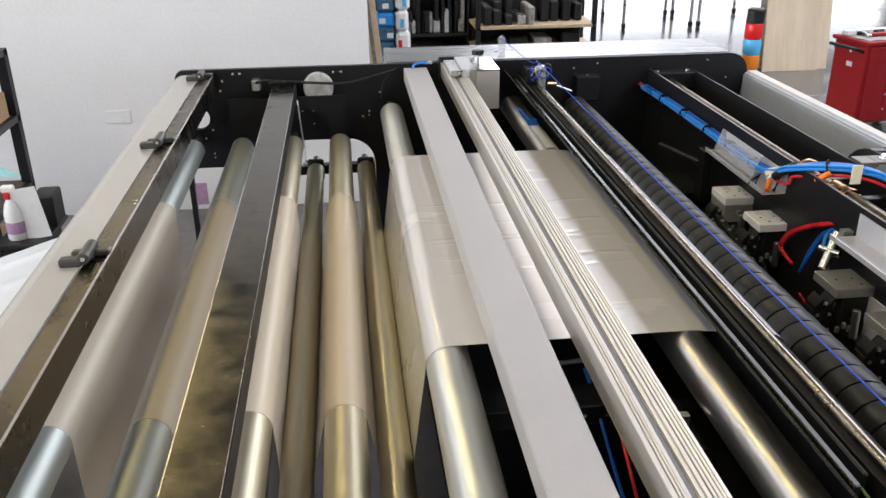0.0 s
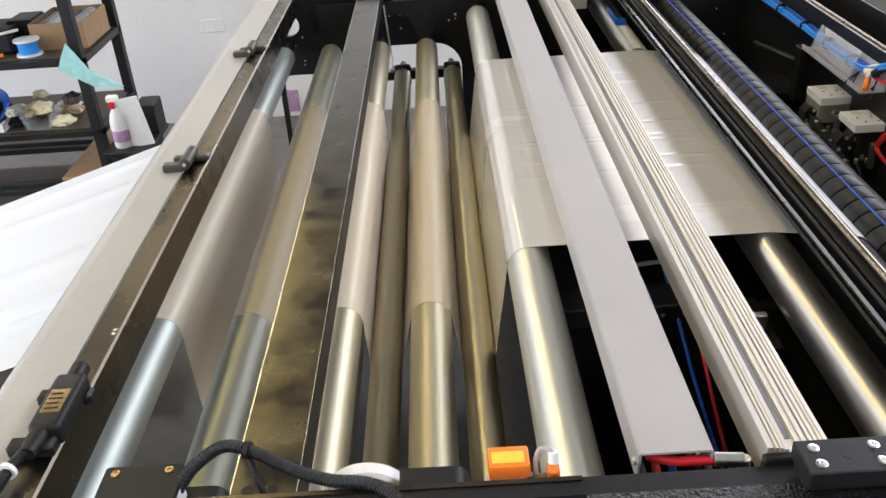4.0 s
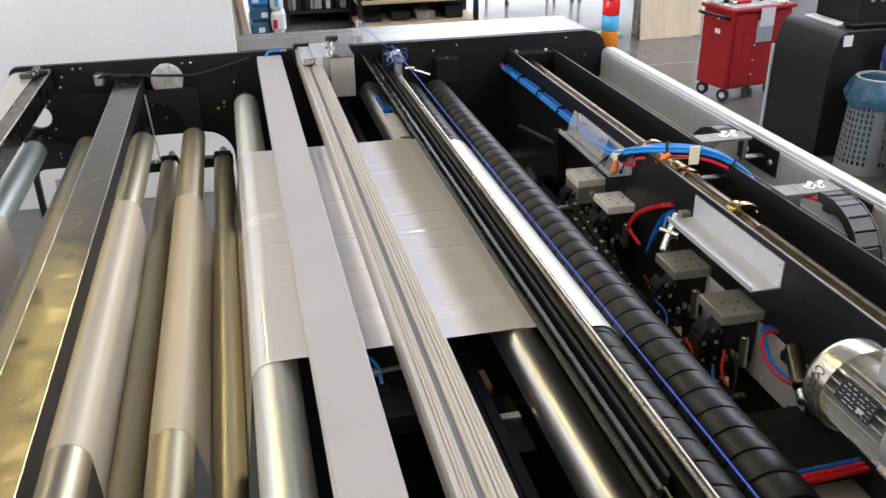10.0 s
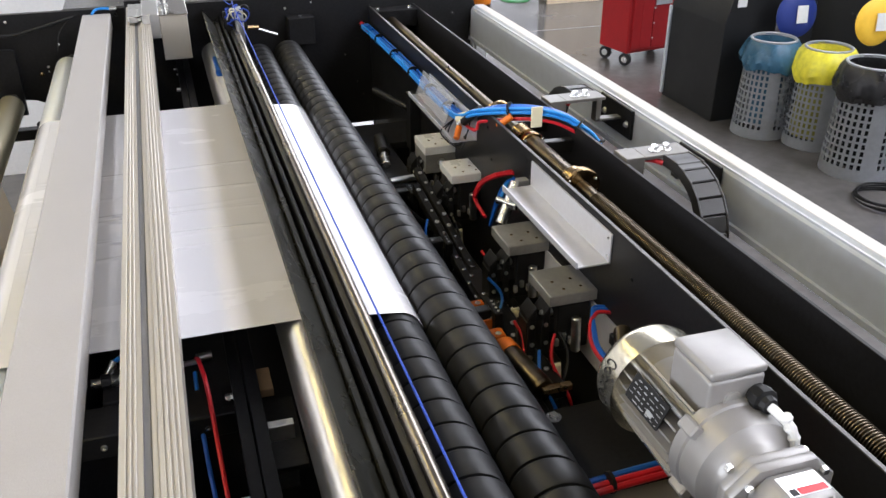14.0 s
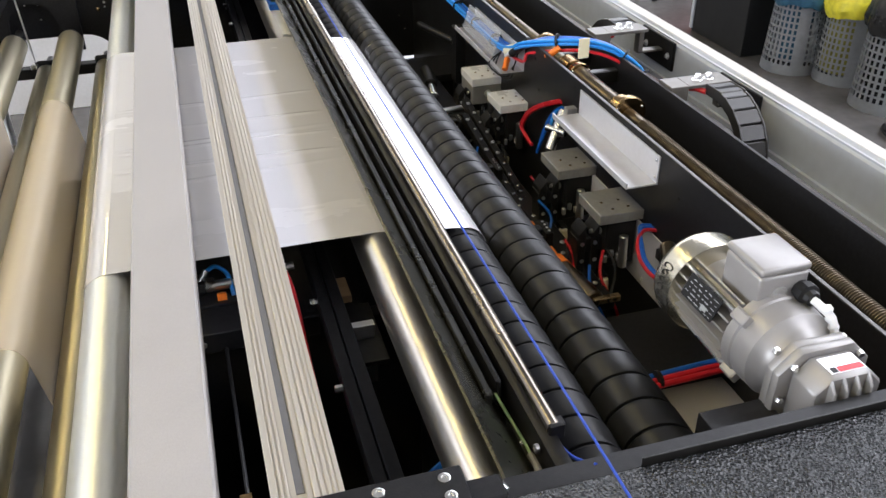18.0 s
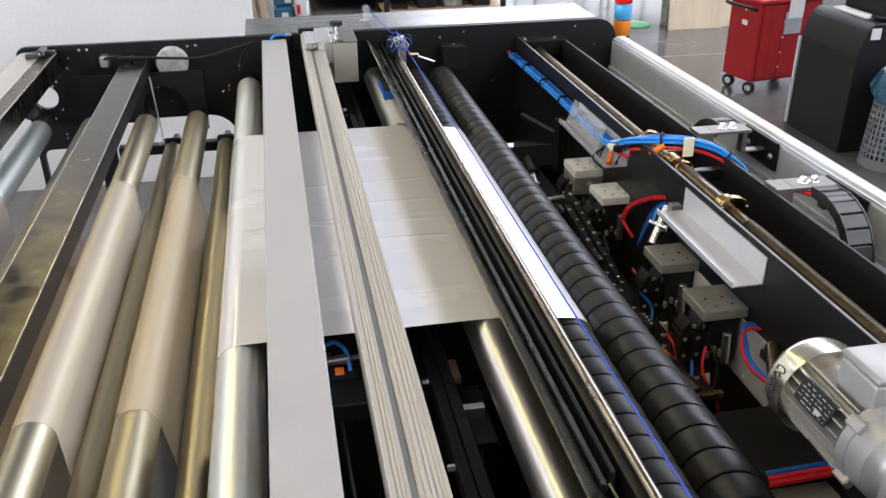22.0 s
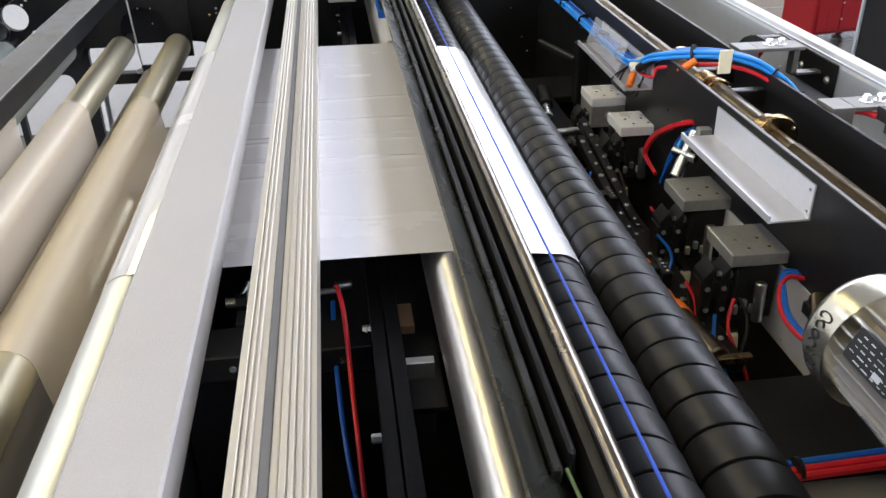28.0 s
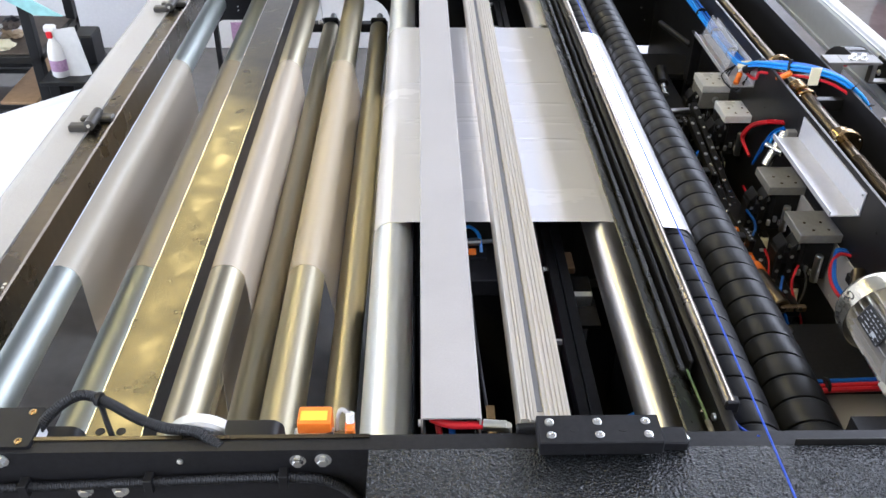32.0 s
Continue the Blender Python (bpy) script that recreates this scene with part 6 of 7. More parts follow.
for x0, z0, w in ((0.02, 0.50, 0.06), (0.045, 0.60, 0.02)):
    part("torn_sticker", bx(-0.0012, -0.0002, 0.1 + x0, 0.1 + x0 + w, z0, z0 + 0.035, 0), M_paper, trolley, "torn white sticker")
part("lid_stay", prism([(TL - 0.1, TH), (TL + 0.08, TH + 0.09), (TL + 0.09, TH + 0.08), (TL - 0.05, TH)], 0.05, 0.07), M_trolley, trolley)
for x in (0.05, TL - 0.06):
    for y in (0.04, TD - 0.05):
        c = part("castor", lathe([(0, 0.02), (0, 0.044), (0.005, 0.048), (0.025, 0.048), (0.03, 0.044), (0.03, 0.02)], (x - 0.03, y, 0.048), (0.9, 0.4, 0), 24), M_rubber, trolley, "black rubber castor")
        part("fork", bx(x - 0.02, x + 0.02, y - 0.018, y + 0.018, 0.05, 0.101, 0.003), M_zinc, c)
        part("hub", lathe([(-0.001, 0.004), (-0.001, 0.024), (0.031, 0.024), (0.031, 0.004)], (x - 0.03, y, 0.048), (0.9, 0.4, 0), 18), M_zinc, c, "bright castor hub")
trolley.location = (3.43, 5.13, 0)
trolley.rotation_euler = (0, 0, radians(10))
random.seed(21)
for k in range(9):
    s = random.uniform(0.02, 0.05)
    x, y = random.uniform(3.5, 3.9), random.uniform(5.26, 5.42)
    single("hand_tool", moved(bx(-s * 1.6, s * 1.6, -s * 0.4, s * 0.4, 0, s * 0.6, 0.004), Matrix.Translation((x, y, 0.7065)) @ Matrix.Rotation(random.uniform(0, 3), 4, "Z")), random.choice((M_zinc, M_plastic, M_bluelight, M_trolley)), "small hand tool lying on the trolley", "hand tool", "tools on the trolley")

single("white_case", moved(bx(0.0, 0.5, 0.22, 0.28, 0.7065, 0.74, 0.004), Matrix.Translation((3.43, 5.13, 0)) @ Matrix.Rotation(radians(10), 4, "Z")), M_paper, "long white case lying on the trolley", "case")
cab = thing("control_cabinet", "black steel control cabinet with sloped top", "cabinet")
part("body", prism([(3.36, 0.0), (3.36, 0.60), (3.40, 0.75), (3.45, 0.79), (4.0, 0.79), (4.0, 0.0)], 3.89, 4.48, bevel=0.004), M_cabinet, cab)
part("side_edge", bx(3.344, 3.3595, 4.46, 4.484, 0.02, 0.60, 0.002), M_whitepaint, cab, "white cabinet edge")
sw_ = part("switch_plate", bx(3.72, 3.80, 3.879, 3.8895, 0.48, 0.60, 0.004), M_clutter, cab)
part("red_button", lathe([(0, 0.012), (0.01, 0.01)], (3.75, 3.879, 0.555), (0, -1, 0), 14), M_red, sw_)
part("paper_sticker", bx(3.43, 3.49, 3.884, 3.889, 0.70, 0.765, 0), M_paper, cab)
prn = thing("label_printer", "black desktop printer with open front tray", "printer")
part("case", bx(3.52, 3.94, 4.05, 4.45, 0.79, 1.05, 0.012), M_plastic, prn)
part("tray", bx(3.44, 3.84, 3.97, 4.06, 0.80, 0.818, 0.004), M_plastic, prn)
part("lid", prism([(3.50, 1.05), (3.56, 1.12), (3.94, 1.12), (3.94, 1.05)], 4.06, 4.44, bevel=0.003), M_plastic, prn)
prn.location = (0.06, -0.04, 0)
for k in range(3):
    part("silver_key", bx(3.6 + 0.07 * k, 3.63 + 0.07 * k, 4.044, 4.05, 0.93, 0.95, 0.001), M_zinc, prn)
single("keyboard", bx(3.47, 3.55, 4.02, 4.36, 0.7905, 0.806, 0.003), M_paper, "pale papers lying on the cabinet top", "papers")


def bin_(x, y, r0, r1, h, bag, label, drop, flare, lining):
    t = thing("waste_bin", label, "waste bin", "perforated waste bins")
    b = bmesh.new()
    n, rows = 66, 45
    grid = []
    for i in range(rows + 1):
        u = i / rows
        r = r0 + (r1 - r0) * u
        grid.append([b.verts.new((x + r * math.cos(2 * math.pi * k / n), y + r * math.sin(2 * math.pi * k / n), h * u)) for k in range(n)])
    for i in range(rows):
        for k in range(n):
            if 5 <= i <= 38 and i % 3 != 1 and k % 2 == 0 and k % 22 > 3:
                continue
            b.faces.new((grid[i][k], grid[i][(k + 1) % n], grid[i + 1][(k + 1) % n], grid[i + 1][k]))
    b.faces.new(grid[0])
    bmesh.ops.solidify(b, geom=b.faces[:], thickness=0.003)
    part("basket", b, M_bin, t)
    part("rim", lathe([(0, r1 - 0.018), (0.004, r1 - 0.006), (0.012, r1 - 0.004), (0.016, r1 - 0.012), (0.012, r1 - 0.018)], (x, y, h + 0.012), (0, 0, 1), 48, None, False), M_bin, t, "grey clamping ring")
    g = bmesh.new()
    prof = [(-0.16, r1 - 0.02), (-0.02, r1 - 0.018), (0.014, r1 - 0.012), (0.018, r1 + 0.002), (-0.01, r1 + 0.45 * flare), (-drop * 0.35, r1 + 0.8 * flare), (-drop * 0.7, r1 + flare), (-drop, r1 + 0.7 * flare), (-drop * 0.97, r1 + 0.008)]
    rings = []
    for j, (dz, r) in enumerate(prof):
        ring = []
        for k in range(84):
            a = 2 * math.pi * k / 84
            loose = (0, 0, 0.1, 0.2, 0.5, 0.8, 1, 1, 0.3)[j]
            w = loose * (0.022 * noise.noise(Vector((math.cos(a) * 2.2, math.sin(a) * 2.2, x))) + 0.014 * noise.noise(Vector((math.cos(a) * 4.3, math.sin(a) * 4.3, j * 0.6 + x))))
            zz = h + dz + (0.055 * noise.noise(Vector((math.cos(a) * 1.7, math.sin(a) * 1.7, x + 4))) + 0.012 * noise.noise(Vector((math.cos(a) * 3, math.sin(a) * 3, x))) if j > 5 else 0)
            ring.append(g.verts.new((x + (r + w) * math.cos(a), y + (r + w) * math.sin(a), zz)))
        rings.append(ring)
    for lo, hi in zip(rings, rings[1:]):
        for k in range(84):
            g.faces.new((lo[k], lo[(k + 1) % 84], hi[(k + 1) % 84], hi[k]))
    part("bag_collar", g, bag, t, "crumpled plastic bag folded over rim")
    if lining:
        part("bag_lining", lathe([(0, 0.02), (0.03, lining * r0), (0.2, lining * r0 * 0.97), (h - 0.17, r1 - 0.022)], (x, y, 0.03), (0, 0, 1), 40, None, False), M_bagshaded if bag is M_bagyellow else bag, t)
    return t


bin_(3.545, 3.66, 0.165, 0.135, 0.545, M_bagblue, "grey perforated waste bin with blue bag", 0.14, 0.05, 0.5)
bin_(3.715, 3.40, 0.16, 0.135, 0.545, M_bagyellow, "grey perforated waste bin with yellow bag", 0.15, 0.055, 0.8)
bin_(3.675, 2.985, 0.185, 0.16, 0.57, M_bagblack, "grey perforated waste bin with black bag", 0.15, 0.045, 0.75)


def lid(x, y, z, material, label):
    t = thing("wall_disc", label, "bin lid", "bin lids on the wall")
    disc = part("disc", lathe([(0, 0.02), (0, 0.128), (0.012, 0.135), (0.02, 0.128), (0.034, 0.08), (0.038, 0.02)], (x, y, z), (-0.06, -1, 0.12), 40), material, t)
    part("paper_label", moved(bx(-0.035, 0.035, -0.006, -0.001, -0.05, 0.05, 0), Matrix.Translation((x + 0.01, y - 0.046, z + 0.01)) @ Matrix.Rotation(radians(-3), 4, "Z") @ Matrix.Rotation(radians(-7), 4, "X")), M_paper, t)
    part("lid_arm", rod((x, y, z), (x + 0.02, y + 0.2, z), 0.01, 10), M_zinc, t)


lid(3.76, 3.78, 0.66, M_discblue, "round blue bin lid with paper label")
lid(4.13, 3.55, 0.64, M_yellowlabel, "round orange bin lid with paper label")
lid(4.38, 3.36, 0.60, M_discblue, "round blue bin lid with paper label")
back = thing("bin_station", "grey and dark upright panel behind bins", "panel")
part("panel", moved(bx(-0.55, 1.6, 0, 0.04, 0, 1.9, 0.004), Matrix.Translation((4.1, 3.95, 0)) @ Matrix.Rotation(radians(-34), 4, "Z")), M_cabinet, back)
part("grey_post", bx(3.86, 3.96, 3.93, 3.99, 0, 1.9, 0.004), M_bin, back)
single("cable_coil", hose([(3.52 + (0.15 + 0.012 * math.sin(k)) * math.cos(0.7 * k), 2.58 + (0.15 + 0.01 * math.cos(2 * k)) * math.sin(0.7 * k), 0.008 + 0.0012 * k) for k in range(36)], 0.006, 6, 3), M_plastic, "coil of black cable lying on floor", "cable")

boards = thing("plywood_sheet", "pale plywood sheets leaning upright", "plywood sheets")
part("sheet", moved(bx(0, 0.56, 0, 0.02, 0, 1.25, 0.002), Matrix.Translation((3.76, 7.3, 0)) @ Matrix.Rotation(radians(-6), 4, "X")), M_board, boards)
part("sheet", moved(bx(0.03, 0.66, 0, 0.02, 0, 1.2, 0.002), Matrix.Translation((3.78, 7.35, 0)) @ Matrix.Rotation(radians(-6), 4, "X")), M_board, boards)
part("strut", bx(3.8, 4.3, 7.45, 7.6, 0, 1.1, 0.004), M_clutter, boards)
single("green_cloth", lathe([(0, 0.16), (0.012, 0.15), (0.02, 0.08), (0.03, 0.03)], (3.55, 7.62, 0), (0, 0, 1), 18), M_greenp, "green plastic sheet lying on the floor", "plastic sheet")


# ---- hall: beyond the far plate ----
def rack(x0, x1, y0, y1, h, boards_z, label, top_mat):
    t = thing("steel_rack", label, "rack", "racks beyond the machine")
    for x in (x0, x1 - 0.05):
        for y in (y0, y1 - 0.05):
            part("post", bx(x, x + 0.05, y, y + 0.05, 0, h, 0.003), M_cabinet, t)
    for z in boards_z:
        part("shelf", bx(x0, x1, y0, y1, z, z + 0.035, 0.003), top_mat, t)
    return t


random.seed(31)


def fill(x0, x1, y0, y1, z, n, mats, lab, hmax=0.3):
    for k in range(n):
        w = (x1 - x0) / n
        a = x0 + w * k + random.uniform(0, 0.2) * w
        hh = random.uniform(0.3, 1.0) * hmax
        single("stored_part", bx(a, a + w * random.uniform(0.5, 0.8), y0, y1 - random.uniform(0, 0.3) * (y1 - y0), z, z + hh, 0.012), random.choice(mats), lab, "stored part", "stored parts")


rack(0.40, 1.16, 9.0, 9.6, 1.7, (0.12, 0.62, 1.1), "black steel rack filled with machine parts", M_cabinet)
fill(0.46, 1.10, 9.03, 9.5, 0.155, 5, (M_plastic, M_clutter, M_cabinet, M_zinc), "dark machine part stored on the rack", 0.36)
fill(0.46, 1.10, 9.03, 9.5, 0.655, 4, (M_plastic, M_clutter, M_cabinet), "dark machine part stored on the rack", 0.36)
for x0, x1, yb, zt in ((0.41, 1.15, 9.58, 1.6), (1.15, 2.42, 9.06, 0.68)):
    single("dark_crate", bx(x0, x1, yb, yb + 0.5, 0, zt, 0.01), M_cabinet, "dark crate standing behind the rack", "crate", "crates behind racks")
fill(0.46, 1.10, 9.03, 9.5, 0.155, 9, (M_plastic, M_cabinet, M_clutter), "dark machine part stored on the rack", 0.45)
fill(1.2, 2.35, 8.7, 9.0, 0.305, 9, (M_plastic, M_cabinet, M_plastic), "dark tool lying on the bench", 0.34)
rack(1.13, 2.43, 8.48, 9.05, 0.75, (0.03, 0.27), "black bench frame with pale wooden shelf", M_cream)
fill(1.2, 1.8, 8.52, 9.0, 0.305, 5, (M_plastic, M_cabinet, M_clutter, M_zinc), "dark tool lying on the bench", 0.2)
fill(1.2, 2.35, 8.6, 9.0, 0.066, 4, (M_plastic, M_clutter, M_cabinet), "dark part stored below the bench", 0.18)
for x0 in (3.05, 4.0):
    t = thing("work_table", "light metal work table on castors", "table", "tables in the hall")
    for dx in (0, 0.85):
        for dy in (0, 0.9):
            lg = part("leg", rod((x0 + dx + 0.1, 9.8 + dy, 0.06), (x0 + dx + 0.1, 9.8 + dy, 0.86), 0.02, 12), M_zinc, t)
            part("castor", lathe([(0, 0.04), (0.03, 0.04)], (x0 + dx + 0.085, 9.8 + dy, 0.04), (1, 0, 0), 18), M_rubber, lg)
    part("tabletop", bx(x0, x0 + 1.05, 9.7, 10.85, 0.86, 0.89, 0.004), M_whitepaint, t)
pk = thing("package_stack", "stack of blue and white wrapped packages", "packages")
random.seed(8)
for k in range(11):
    p = part("package", bx(0.0 + 0.008 * (k % 2), 0.155, 6.35, 6.9, 0.115 * k, 0.115 * k + 0.112, 0.02), M_bagblue if k % 3 else M_bluelight, pk)
    part("printed_patch", bx(0.03 + 0.03 * (k % 3), 0.08 + 0.03 * (k % 3), 6.347, 6.3495, 0.115 * k + 0.03, 0.115 * k + 0.07, 0), M_paper, p)
for k in range(8):
    p = part("package", bx(0.162, 0.262 + 0.012 * (k % 2), 6.30, 6.9, 0.165 * k, 0.165 * k + 0.161, 0.025), M_paper, pk, "white printed package")
    part("printed_patch", bx(0.175 + 0.02 * (k % 3), 0.205 + 0.02 * (k % 3), 6.297, 6.2995, 0.165 * k + 0.03, 0.165 * k + 0.10, 0), M_lens_blue if k % 3 else M_red, p)
for k in range(5):
    single("leaning_slat", moved(bx(-0.018, 0.018, -0.01, 0.01, 0, 1.42, 0.003), Matrix.Translation((0.03 - 0.035 * k, 4.62 + 0.03 * k, 0)) @ Matrix.Rotation(radians(-5.5 + 0.8 * k), 4, "Y")), (M_cream, M_clutter, M_tape, M_cream, M_clutter)[k], "wooden slat leaning by the wall end", "slat", "leaning slats")

# ---- hall: left-hand shelf ----
shelf = thing("workshop_shelf", "black steel workshop shelf full of tools", "shelf")
for x in (-1.90, -3.4):
    for y in (2.9, 3.39):
        part("post", bx(x + 0.095, x + 0.14, y, y + 0.045, 0, 1.144, 0.002), M_cabinet, shelf)
for z in (0.14, 0.52, 0.845, 1.145):
    part("shelf_board", bx(-3.305, -1.76, 2.9, 3.435, z - 0.03, z, 0.002), M_blackmetal, shelf)
    part("shelf_top", bx(-3.285, -1.785, 2.93, 3.41, z + 0.0005, z + 0.004, 0.0005), M_cream if z > 1 else M_shelftop, shelf)
for y in (2.903, 3.397):
    for z in (0.235, 0.27):
        part("brace_rail", bx(-3.295, -1.765, y, y + 0.035, z - 0.012, z + 0.012, 0.002), M_cabinet, shelf)


def on_shelf(name, label, cat, bm, material):
    return single(name, bm, material, label, cat, "things on the workshop shelf")


random.seed(5)
carton = bx(-2.16, -1.92, 3.05, 3.35, 0.794, 0.80, 0)
for x0, x1, y0, y1 in ((-2.16, -2.155, 3.05, 3.35), (-1.925, -1.92, 3.05, 3.35), (-2.155, -1.925, 3.05, 3.055), (-2.155, -1.925, 3.345, 3.35)):
    bx(x0, x1, y0, y1, 0.80, 0.91, 0, carton)
on_shelf("open_carton", "open brown cardboard box on the shelf", "cardboard box", carton, M_card)
for k in range(4):
    on_shelf("packed_part", "grey wrapped part inside the open carton", "wrapped part", bx(-2.145 + 0.052 * k, -2.10 + 0.052 * k, 3.08, 3.31, 0.8005, 0.90 + 0.012 * (k % 2), 0.012), (M_clutter, M_bin, M_plastic, M_clutter)[k])
sp = thing("wire_spool", "spool of blue wire standing on shelf", "wire spool", "things on the workshop shelf")
part("winding", lathe([(0.008, 0.042), (0.062, 0.042)], (-2.16, 3.0, 0.794), (0, 0, 1), 28), M_bluelight, sp)
for z in (0.794, 0.856):
    part("flange", lathe([(0, 0.055), (0.008, 0.055)], (-2.16, 3.0, z), (0, 0, 1), 28), M_paper, sp)
on_shelf("tool_case", "black tool case on the shelf board", "tool case", bx(-2.42, -2.22, 3.0, 3.25, 0.794, 0.90, 0.02), M_plastic)
on_shelf("tool_case", "dark grey case on the shelf board", "tool case", bx(-2.75, -2.60, 3.0, 3.3, 0.794, 0.87, 0.02), M_cabinet)
on_shelf("pliers", "orange handled pliers on the shelf board", "pliers", hose([(-2.40, 2.95, 0.80), (-2.36, 2.97, 0.806), (-2.31, 2.96, 0.803), (-2.27, 2.985, 0.803)], 0.008, 8), M_orange)
on_shelf("bright_tube", "white tube lying across the shelf board", "tube", rod((-2.33, 2.93, 0.89), (-2.18, 3.0, 0.905), 0.006, 10), M_white)
on_shelf("cyan_cloth", "pale cyan cloth hanging over the shelf", "cloth", prism([(-1.96, 0.79), (-1.93, 0.85), (-1.90, 0.90), (-1.83, 0.78), (-1.70, 0.70), (-1.82, 0.705)], 2.875, 2.883), M_cyan)
def crumple(seed, size, flat=0.6):
    b = bmesh.new()
    bmesh.ops.create_icosphere(b, subdivisions=3, radius=size)
    for v in b.verts:
        p = v.co / size
        v.co *= 1 + 0.55 * noise.noise(p * 1.7 + Vector((seed, 0, 0))) + 0.35 * abs(noise.noise(p * 4.1 + Vector((0, seed, 0))))
        v.co.z = max(v.co.z * flat, -size * 0.35)
    return b


for k in range(16):
    sz = random.uniform(0.026, 0.05)
    x, y, z = random.uniform(-2.27, -2.03), random.uniform(2.97, 3.2), 0.504 + 0.35 * sz + (0.0 if k < 8 else random.uniform(0.03, 0.075))
    on_shelf("cloth_rag", "crumpled cloth rag heaped on the shelf", "rag", moved(crumple(k * 1.7, sz), Matrix.Translation((x, y, z)) @ Matrix.Rotation(k * 1.1, 4, "Z")), (M_cream, M_paper, M_clutter, M_tape, M_shelftop, M_plastic)[k % 6])
crate = thing("open_crate", "white plastic crate holding hose and case", "crate", "things on the workshop shelf")
part("crate_base", bx(-2.53, -2.30, 2.93, 3.16, 0.504, 0.509, 0.001), M_paper, crate)
for x0, x1, y0, y1 in ((-2.53, -2.30, 2.93, 2.934), (-2.53, -2.30, 3.156, 3.16), (-2.53, -2.526, 2.934, 3.156), (-2.304, -2.30, 2.934, 3.156)):
    part("crate_side", bx(x0, x1, y0, y1, 0.509, 0.548, 0.001), M_paper, crate)
part("print_bar", bx(-2.47, -2.39, 2.9285, 2.9298, 0.52, 0.532, 0), M_plastic, crate)
part("print_bar", bx(-2.37, -2.33, 2.9285, 2.9298, 0.522, 0.53, 0), M_red, crate)
for k in range(3):
    on_shelf("coiled_hose", "blue hose coiled inside the white crate", "hose coil", hose([(-2.42 + (0.095 + 0.006 * k) * math.cos(a), 3.05 + 0.05 * math.sin(a) + 0.01 * k, 0.575 + 0.01 * k + 0.06 * math.sin(a)) for a in [2 * math.pi * j / 14 for j in range(15)]], 0.008, 8), M_blue)
on_shelf("tool_bag", "black tool bag lying in the crate", "tool bag", moved(crumple(3.3, 0.075, 0.8), Matrix.Translation((-2.41, 3.09, 0.56))), M_plastic)
on_shelf("paper_sheet", "folded white paper lying in the crate", "paper", moved(bx(-0.05, 0.05, -0.001, 0.001, -0.05, 0.05, 0), Matrix.Translation((-2.40, 2.975, 0.575)) @ Matrix.Rotation(radians(-35), 4, "X") @ Matrix.Rotation(radians(20), 4, "Y")), M_paper)
for k in range(3):
    on_shelf("cable_coil", "white cable coiled on the shelf board", "cable coil", hose([(-2.53 + (0.05 + 0.004 * k) * math.cos(a), 3.03 + 0.02 * math.sin(a), 0.845 + (0.045 + 0.004 * k) * math.sin(a)) for a in [2 * math.pi * j / 12 for j in range(13)]], 0.004, 6), (M_paper, M_clutter, M_orange)[k])
on_shelf("red_sheet", "red plastic sheet on the shelf board", "sheet", bx(-2.56, -2.42, 2.93, 3.02, 0.7945, 0.80, 0.001), M_red)
on_shelf("tool_case", "black tool case on the shelf board", "tool case", bx(-2.30, -2.17, 3.12, 3.3, 0.794, 0.91, 0.015), M_plastic)
on_shelf("parts_tray", "clear plastic tray of small parts", "parts tray", prism([(-2.2, 0.504), (-2.22, 0.57), (-2.21, 0.57), (-2.195, 0.51), (-2.10, 0.51), (-2.085, 0.57), (-2.075, 0.57), (-2.095, 0.504)], 2.94, 3.08), M_clear)
on_shelf("wood_offcut", "brown wooden offcut on lower shelf", "wood offcut", bx(-2.1, -1.93, 2.905, 3.455, 0.2825, 0.297, 0.003), M_card)
for ob in [o for o in scene.objects if o.get("group") == "things on the workshop shelf"]:
    low = min((m.matrix_basis @ v.co).z for m in [ob, *ob.children] if m.type == "MESH" for v in m.data.vertices)
    ob.location += Vector((0.095 if low < 0.7 else 0.14, 0, 0.055 if low > 0.7 else 0.02 if low > 0.4 else 0))
rail2 = thing("side_stand", "grey stand holding bottles and papers", "stand")
part("stand_top", bx(-1.82, -1.62, 2.72, 3.05, 0.46, 0.48, 0.003), M_cabinet, rail2)
part("stand_leg", bx(-1.80, -1.75, 2.75, 3.0, 0, 0.46, 0.003), M_cabinet, rail2)
part("stand_leg", bx(-1.69, -1.64, 2.75, 3.0, 0, 0.46, 0.003), M_cabinet, rail2)
bot = thing("spray_bottle", "white spray bottle with red trigger", "spray bottle")
part("bottle", lathe([(0, 0.036), (0.006, 0.04), (0.11, 0.04), (0.15, 0.03), (0.18, 0.014), (0.20, 0.013)], (-1.745, 2.80, 0.48), (0, 0, 1), 24), M_white, bot)
part("trigger_head", bx(-1.775, -1.725, 2.785, 2.815, 0.68, 0.71, 0.006), M_white, bot)
part("trigger", bx(-1.765, -1.74, 2.777, 2.79, 0.655, 0.685, 0.004), M_red, bot, "red trigger")
part("label_band", lathe([(0, 0.0405), (0.05, 0.0405)], (-1.745, 2.80, 0.51), (0, 0, 1), 24), M_ply, bot, "purple label band")
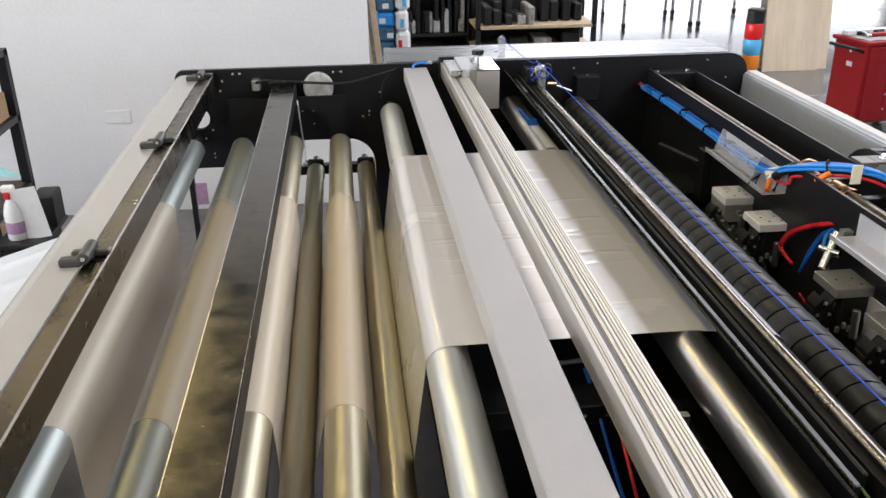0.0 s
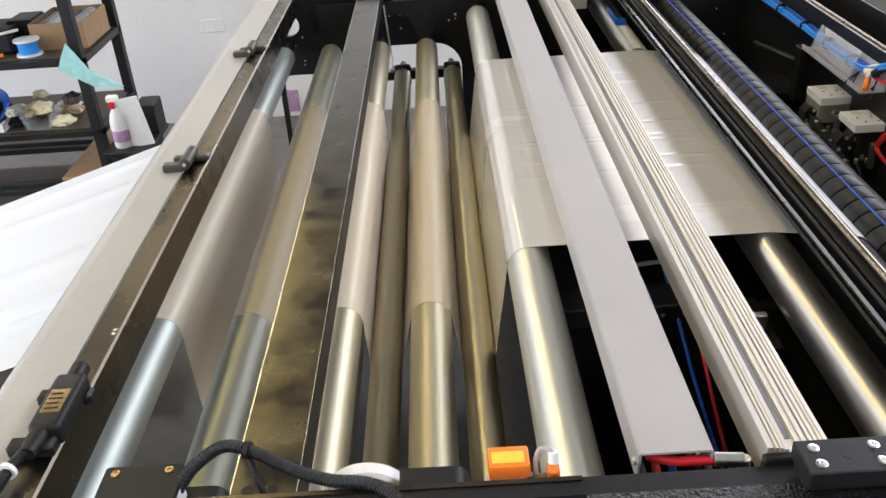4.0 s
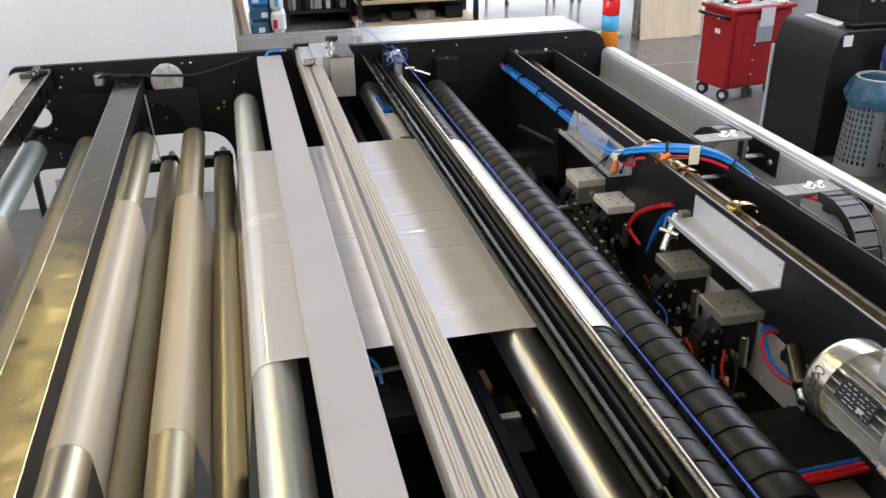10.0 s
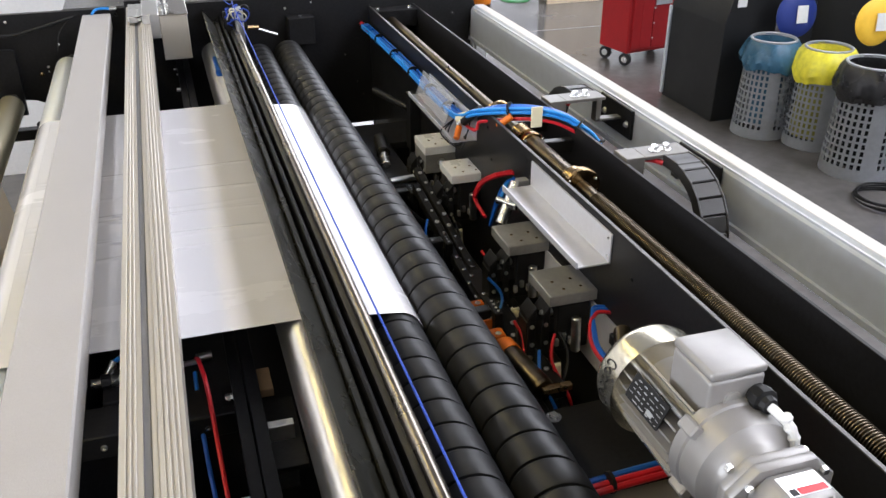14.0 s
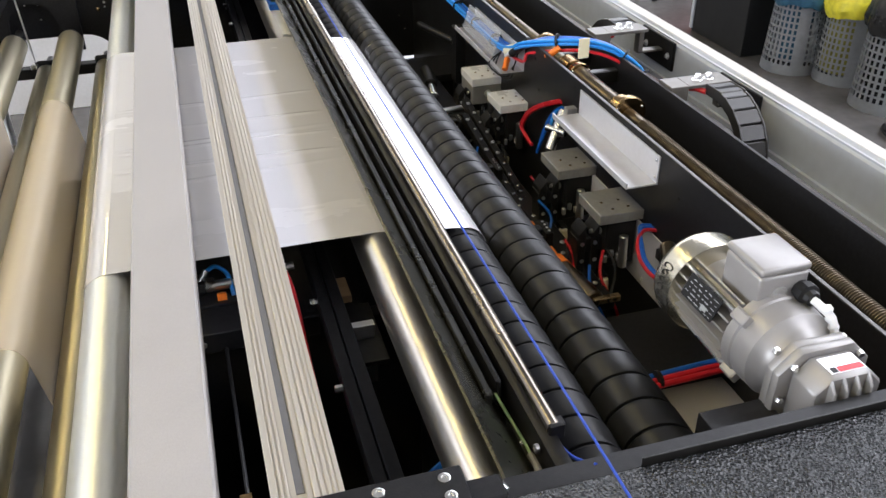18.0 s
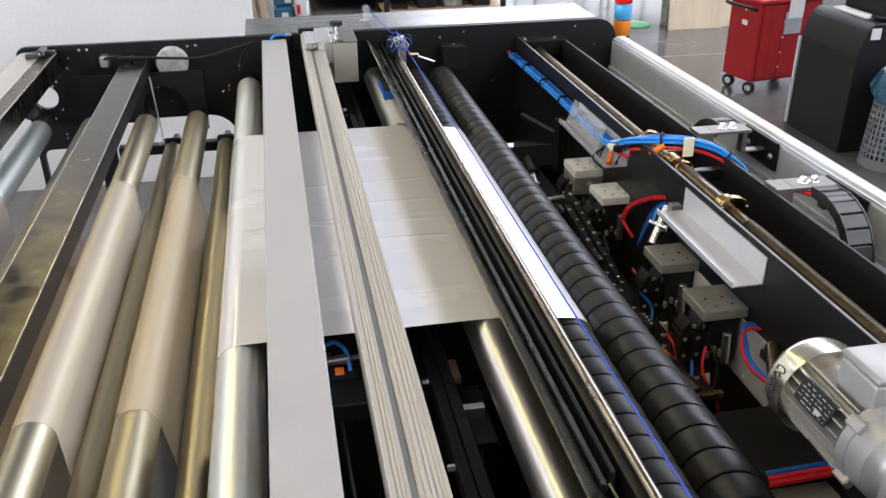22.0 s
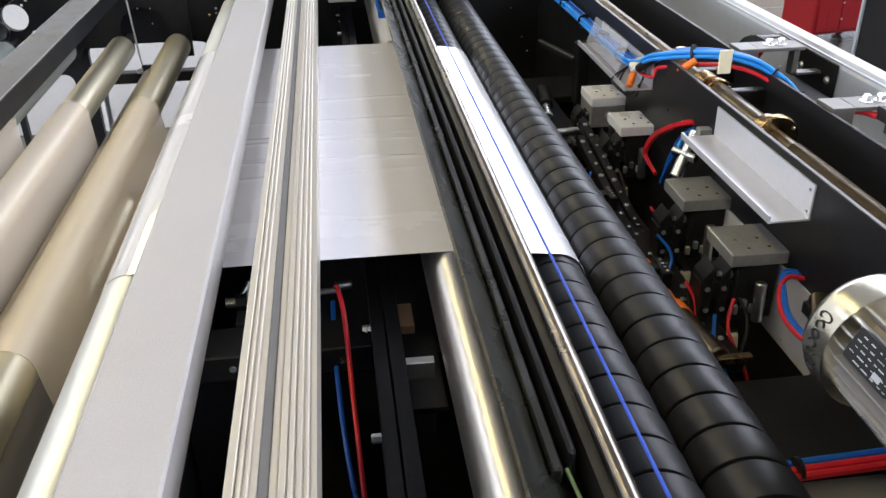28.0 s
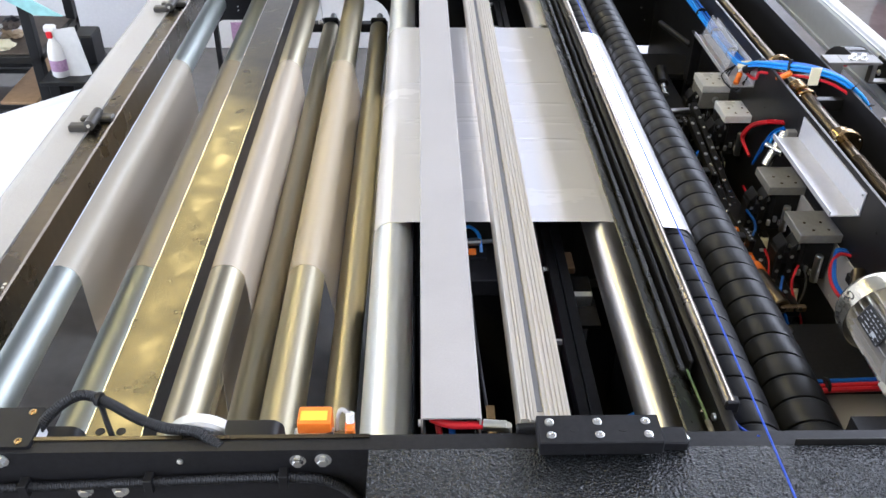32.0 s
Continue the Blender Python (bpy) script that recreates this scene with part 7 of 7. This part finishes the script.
single("paper_sheet", moved(bx(-0.05, 0.05, -0.003, 0.003, 0, 0.22, 0), Matrix.Translation((-1.55, 2.79, 0.48)) @ Matrix.Rotation(radians(-8), 4, "Y")), M_paper, "white paper sheet standing beside the bottle", "paper")
single("black_tray", bx(-1.60, -1.51, 2.9, 3.03, 0.481, 0.62, 0.006), M_cabinet, "black upright tray on the side stand", "tray")
bot.location.x = rail2.location.x = 0.11
single("wall_socket", bx(-1.62, -1.48, WY - 0.005, WY - 0.0005, 0.545, 0.62, 0.002), M_wall, "flat white cable outlet on the wall", "wall outlet")
poster = thing("wall_label", "small purple printed label on the wall", "label")
part("sheet", bx(-1.195, -1.11, WY - 0.004, WY - 0.0005, 0.03, 0.165, 0), M_ply, poster)
single("step_plate", bx(-0.84, -0.66, 0.1, 0.55, 0.10, 0.13, 0.002), M_tread, "aluminium tread plate step below the rollers", "step plate")
single("step_box", bx(-0.83, -0.67, 0.12, 0.53, 0.0, 0.0998, 0.002), M_clutter, "grey block carrying the tread plate", "block")
unw = thing("unwind_stand", "grey unwind stand holding the film reel", "unwind stand")
part("reel", rod((-3.62, FY0, 0.28), (-3.62, FY1, 0.28), 0.17, 40), M_filmthick, unw, "white film reel")
part("axle", rod((-3.62, 0.5, 0.28), (-3.62, 1.88, 0.28), 0.03, 16), M_zinc, unw)
for y in (0.48, 1.84):
    part("side_frame", bx(-3.8, -3.44, y, y + 0.05, 0, 0.45, 0.004), M_cabinet, unw)
yl = thing("yellow_frame_post", "yellow steel post beside the guard panel", "post")
part("post", moved(bx(-0.012, 0.012, -0.012, 0.012, 0, 0.75, 0.002), Matrix.Translation((-1.525, 0.9, 0))), M_yellowlabel, yl)
part("base", bx(-1.575, -1.475, 0.85, 0.95, 0, 0.012, 0.002), M_yellowlabel, yl)
gp = thing("grey_frame_post", "light grey steel post below the incoming film", "post")
part("post", bx(-1.565, -1.53, 0.985, 1.015, 0.0, 0.75, 0.002), M_castalu, gp)
part("base", bx(-1.60, -1.50, 0.96, 1.04, 0, 0.012, 0.002), M_castalu, gp)
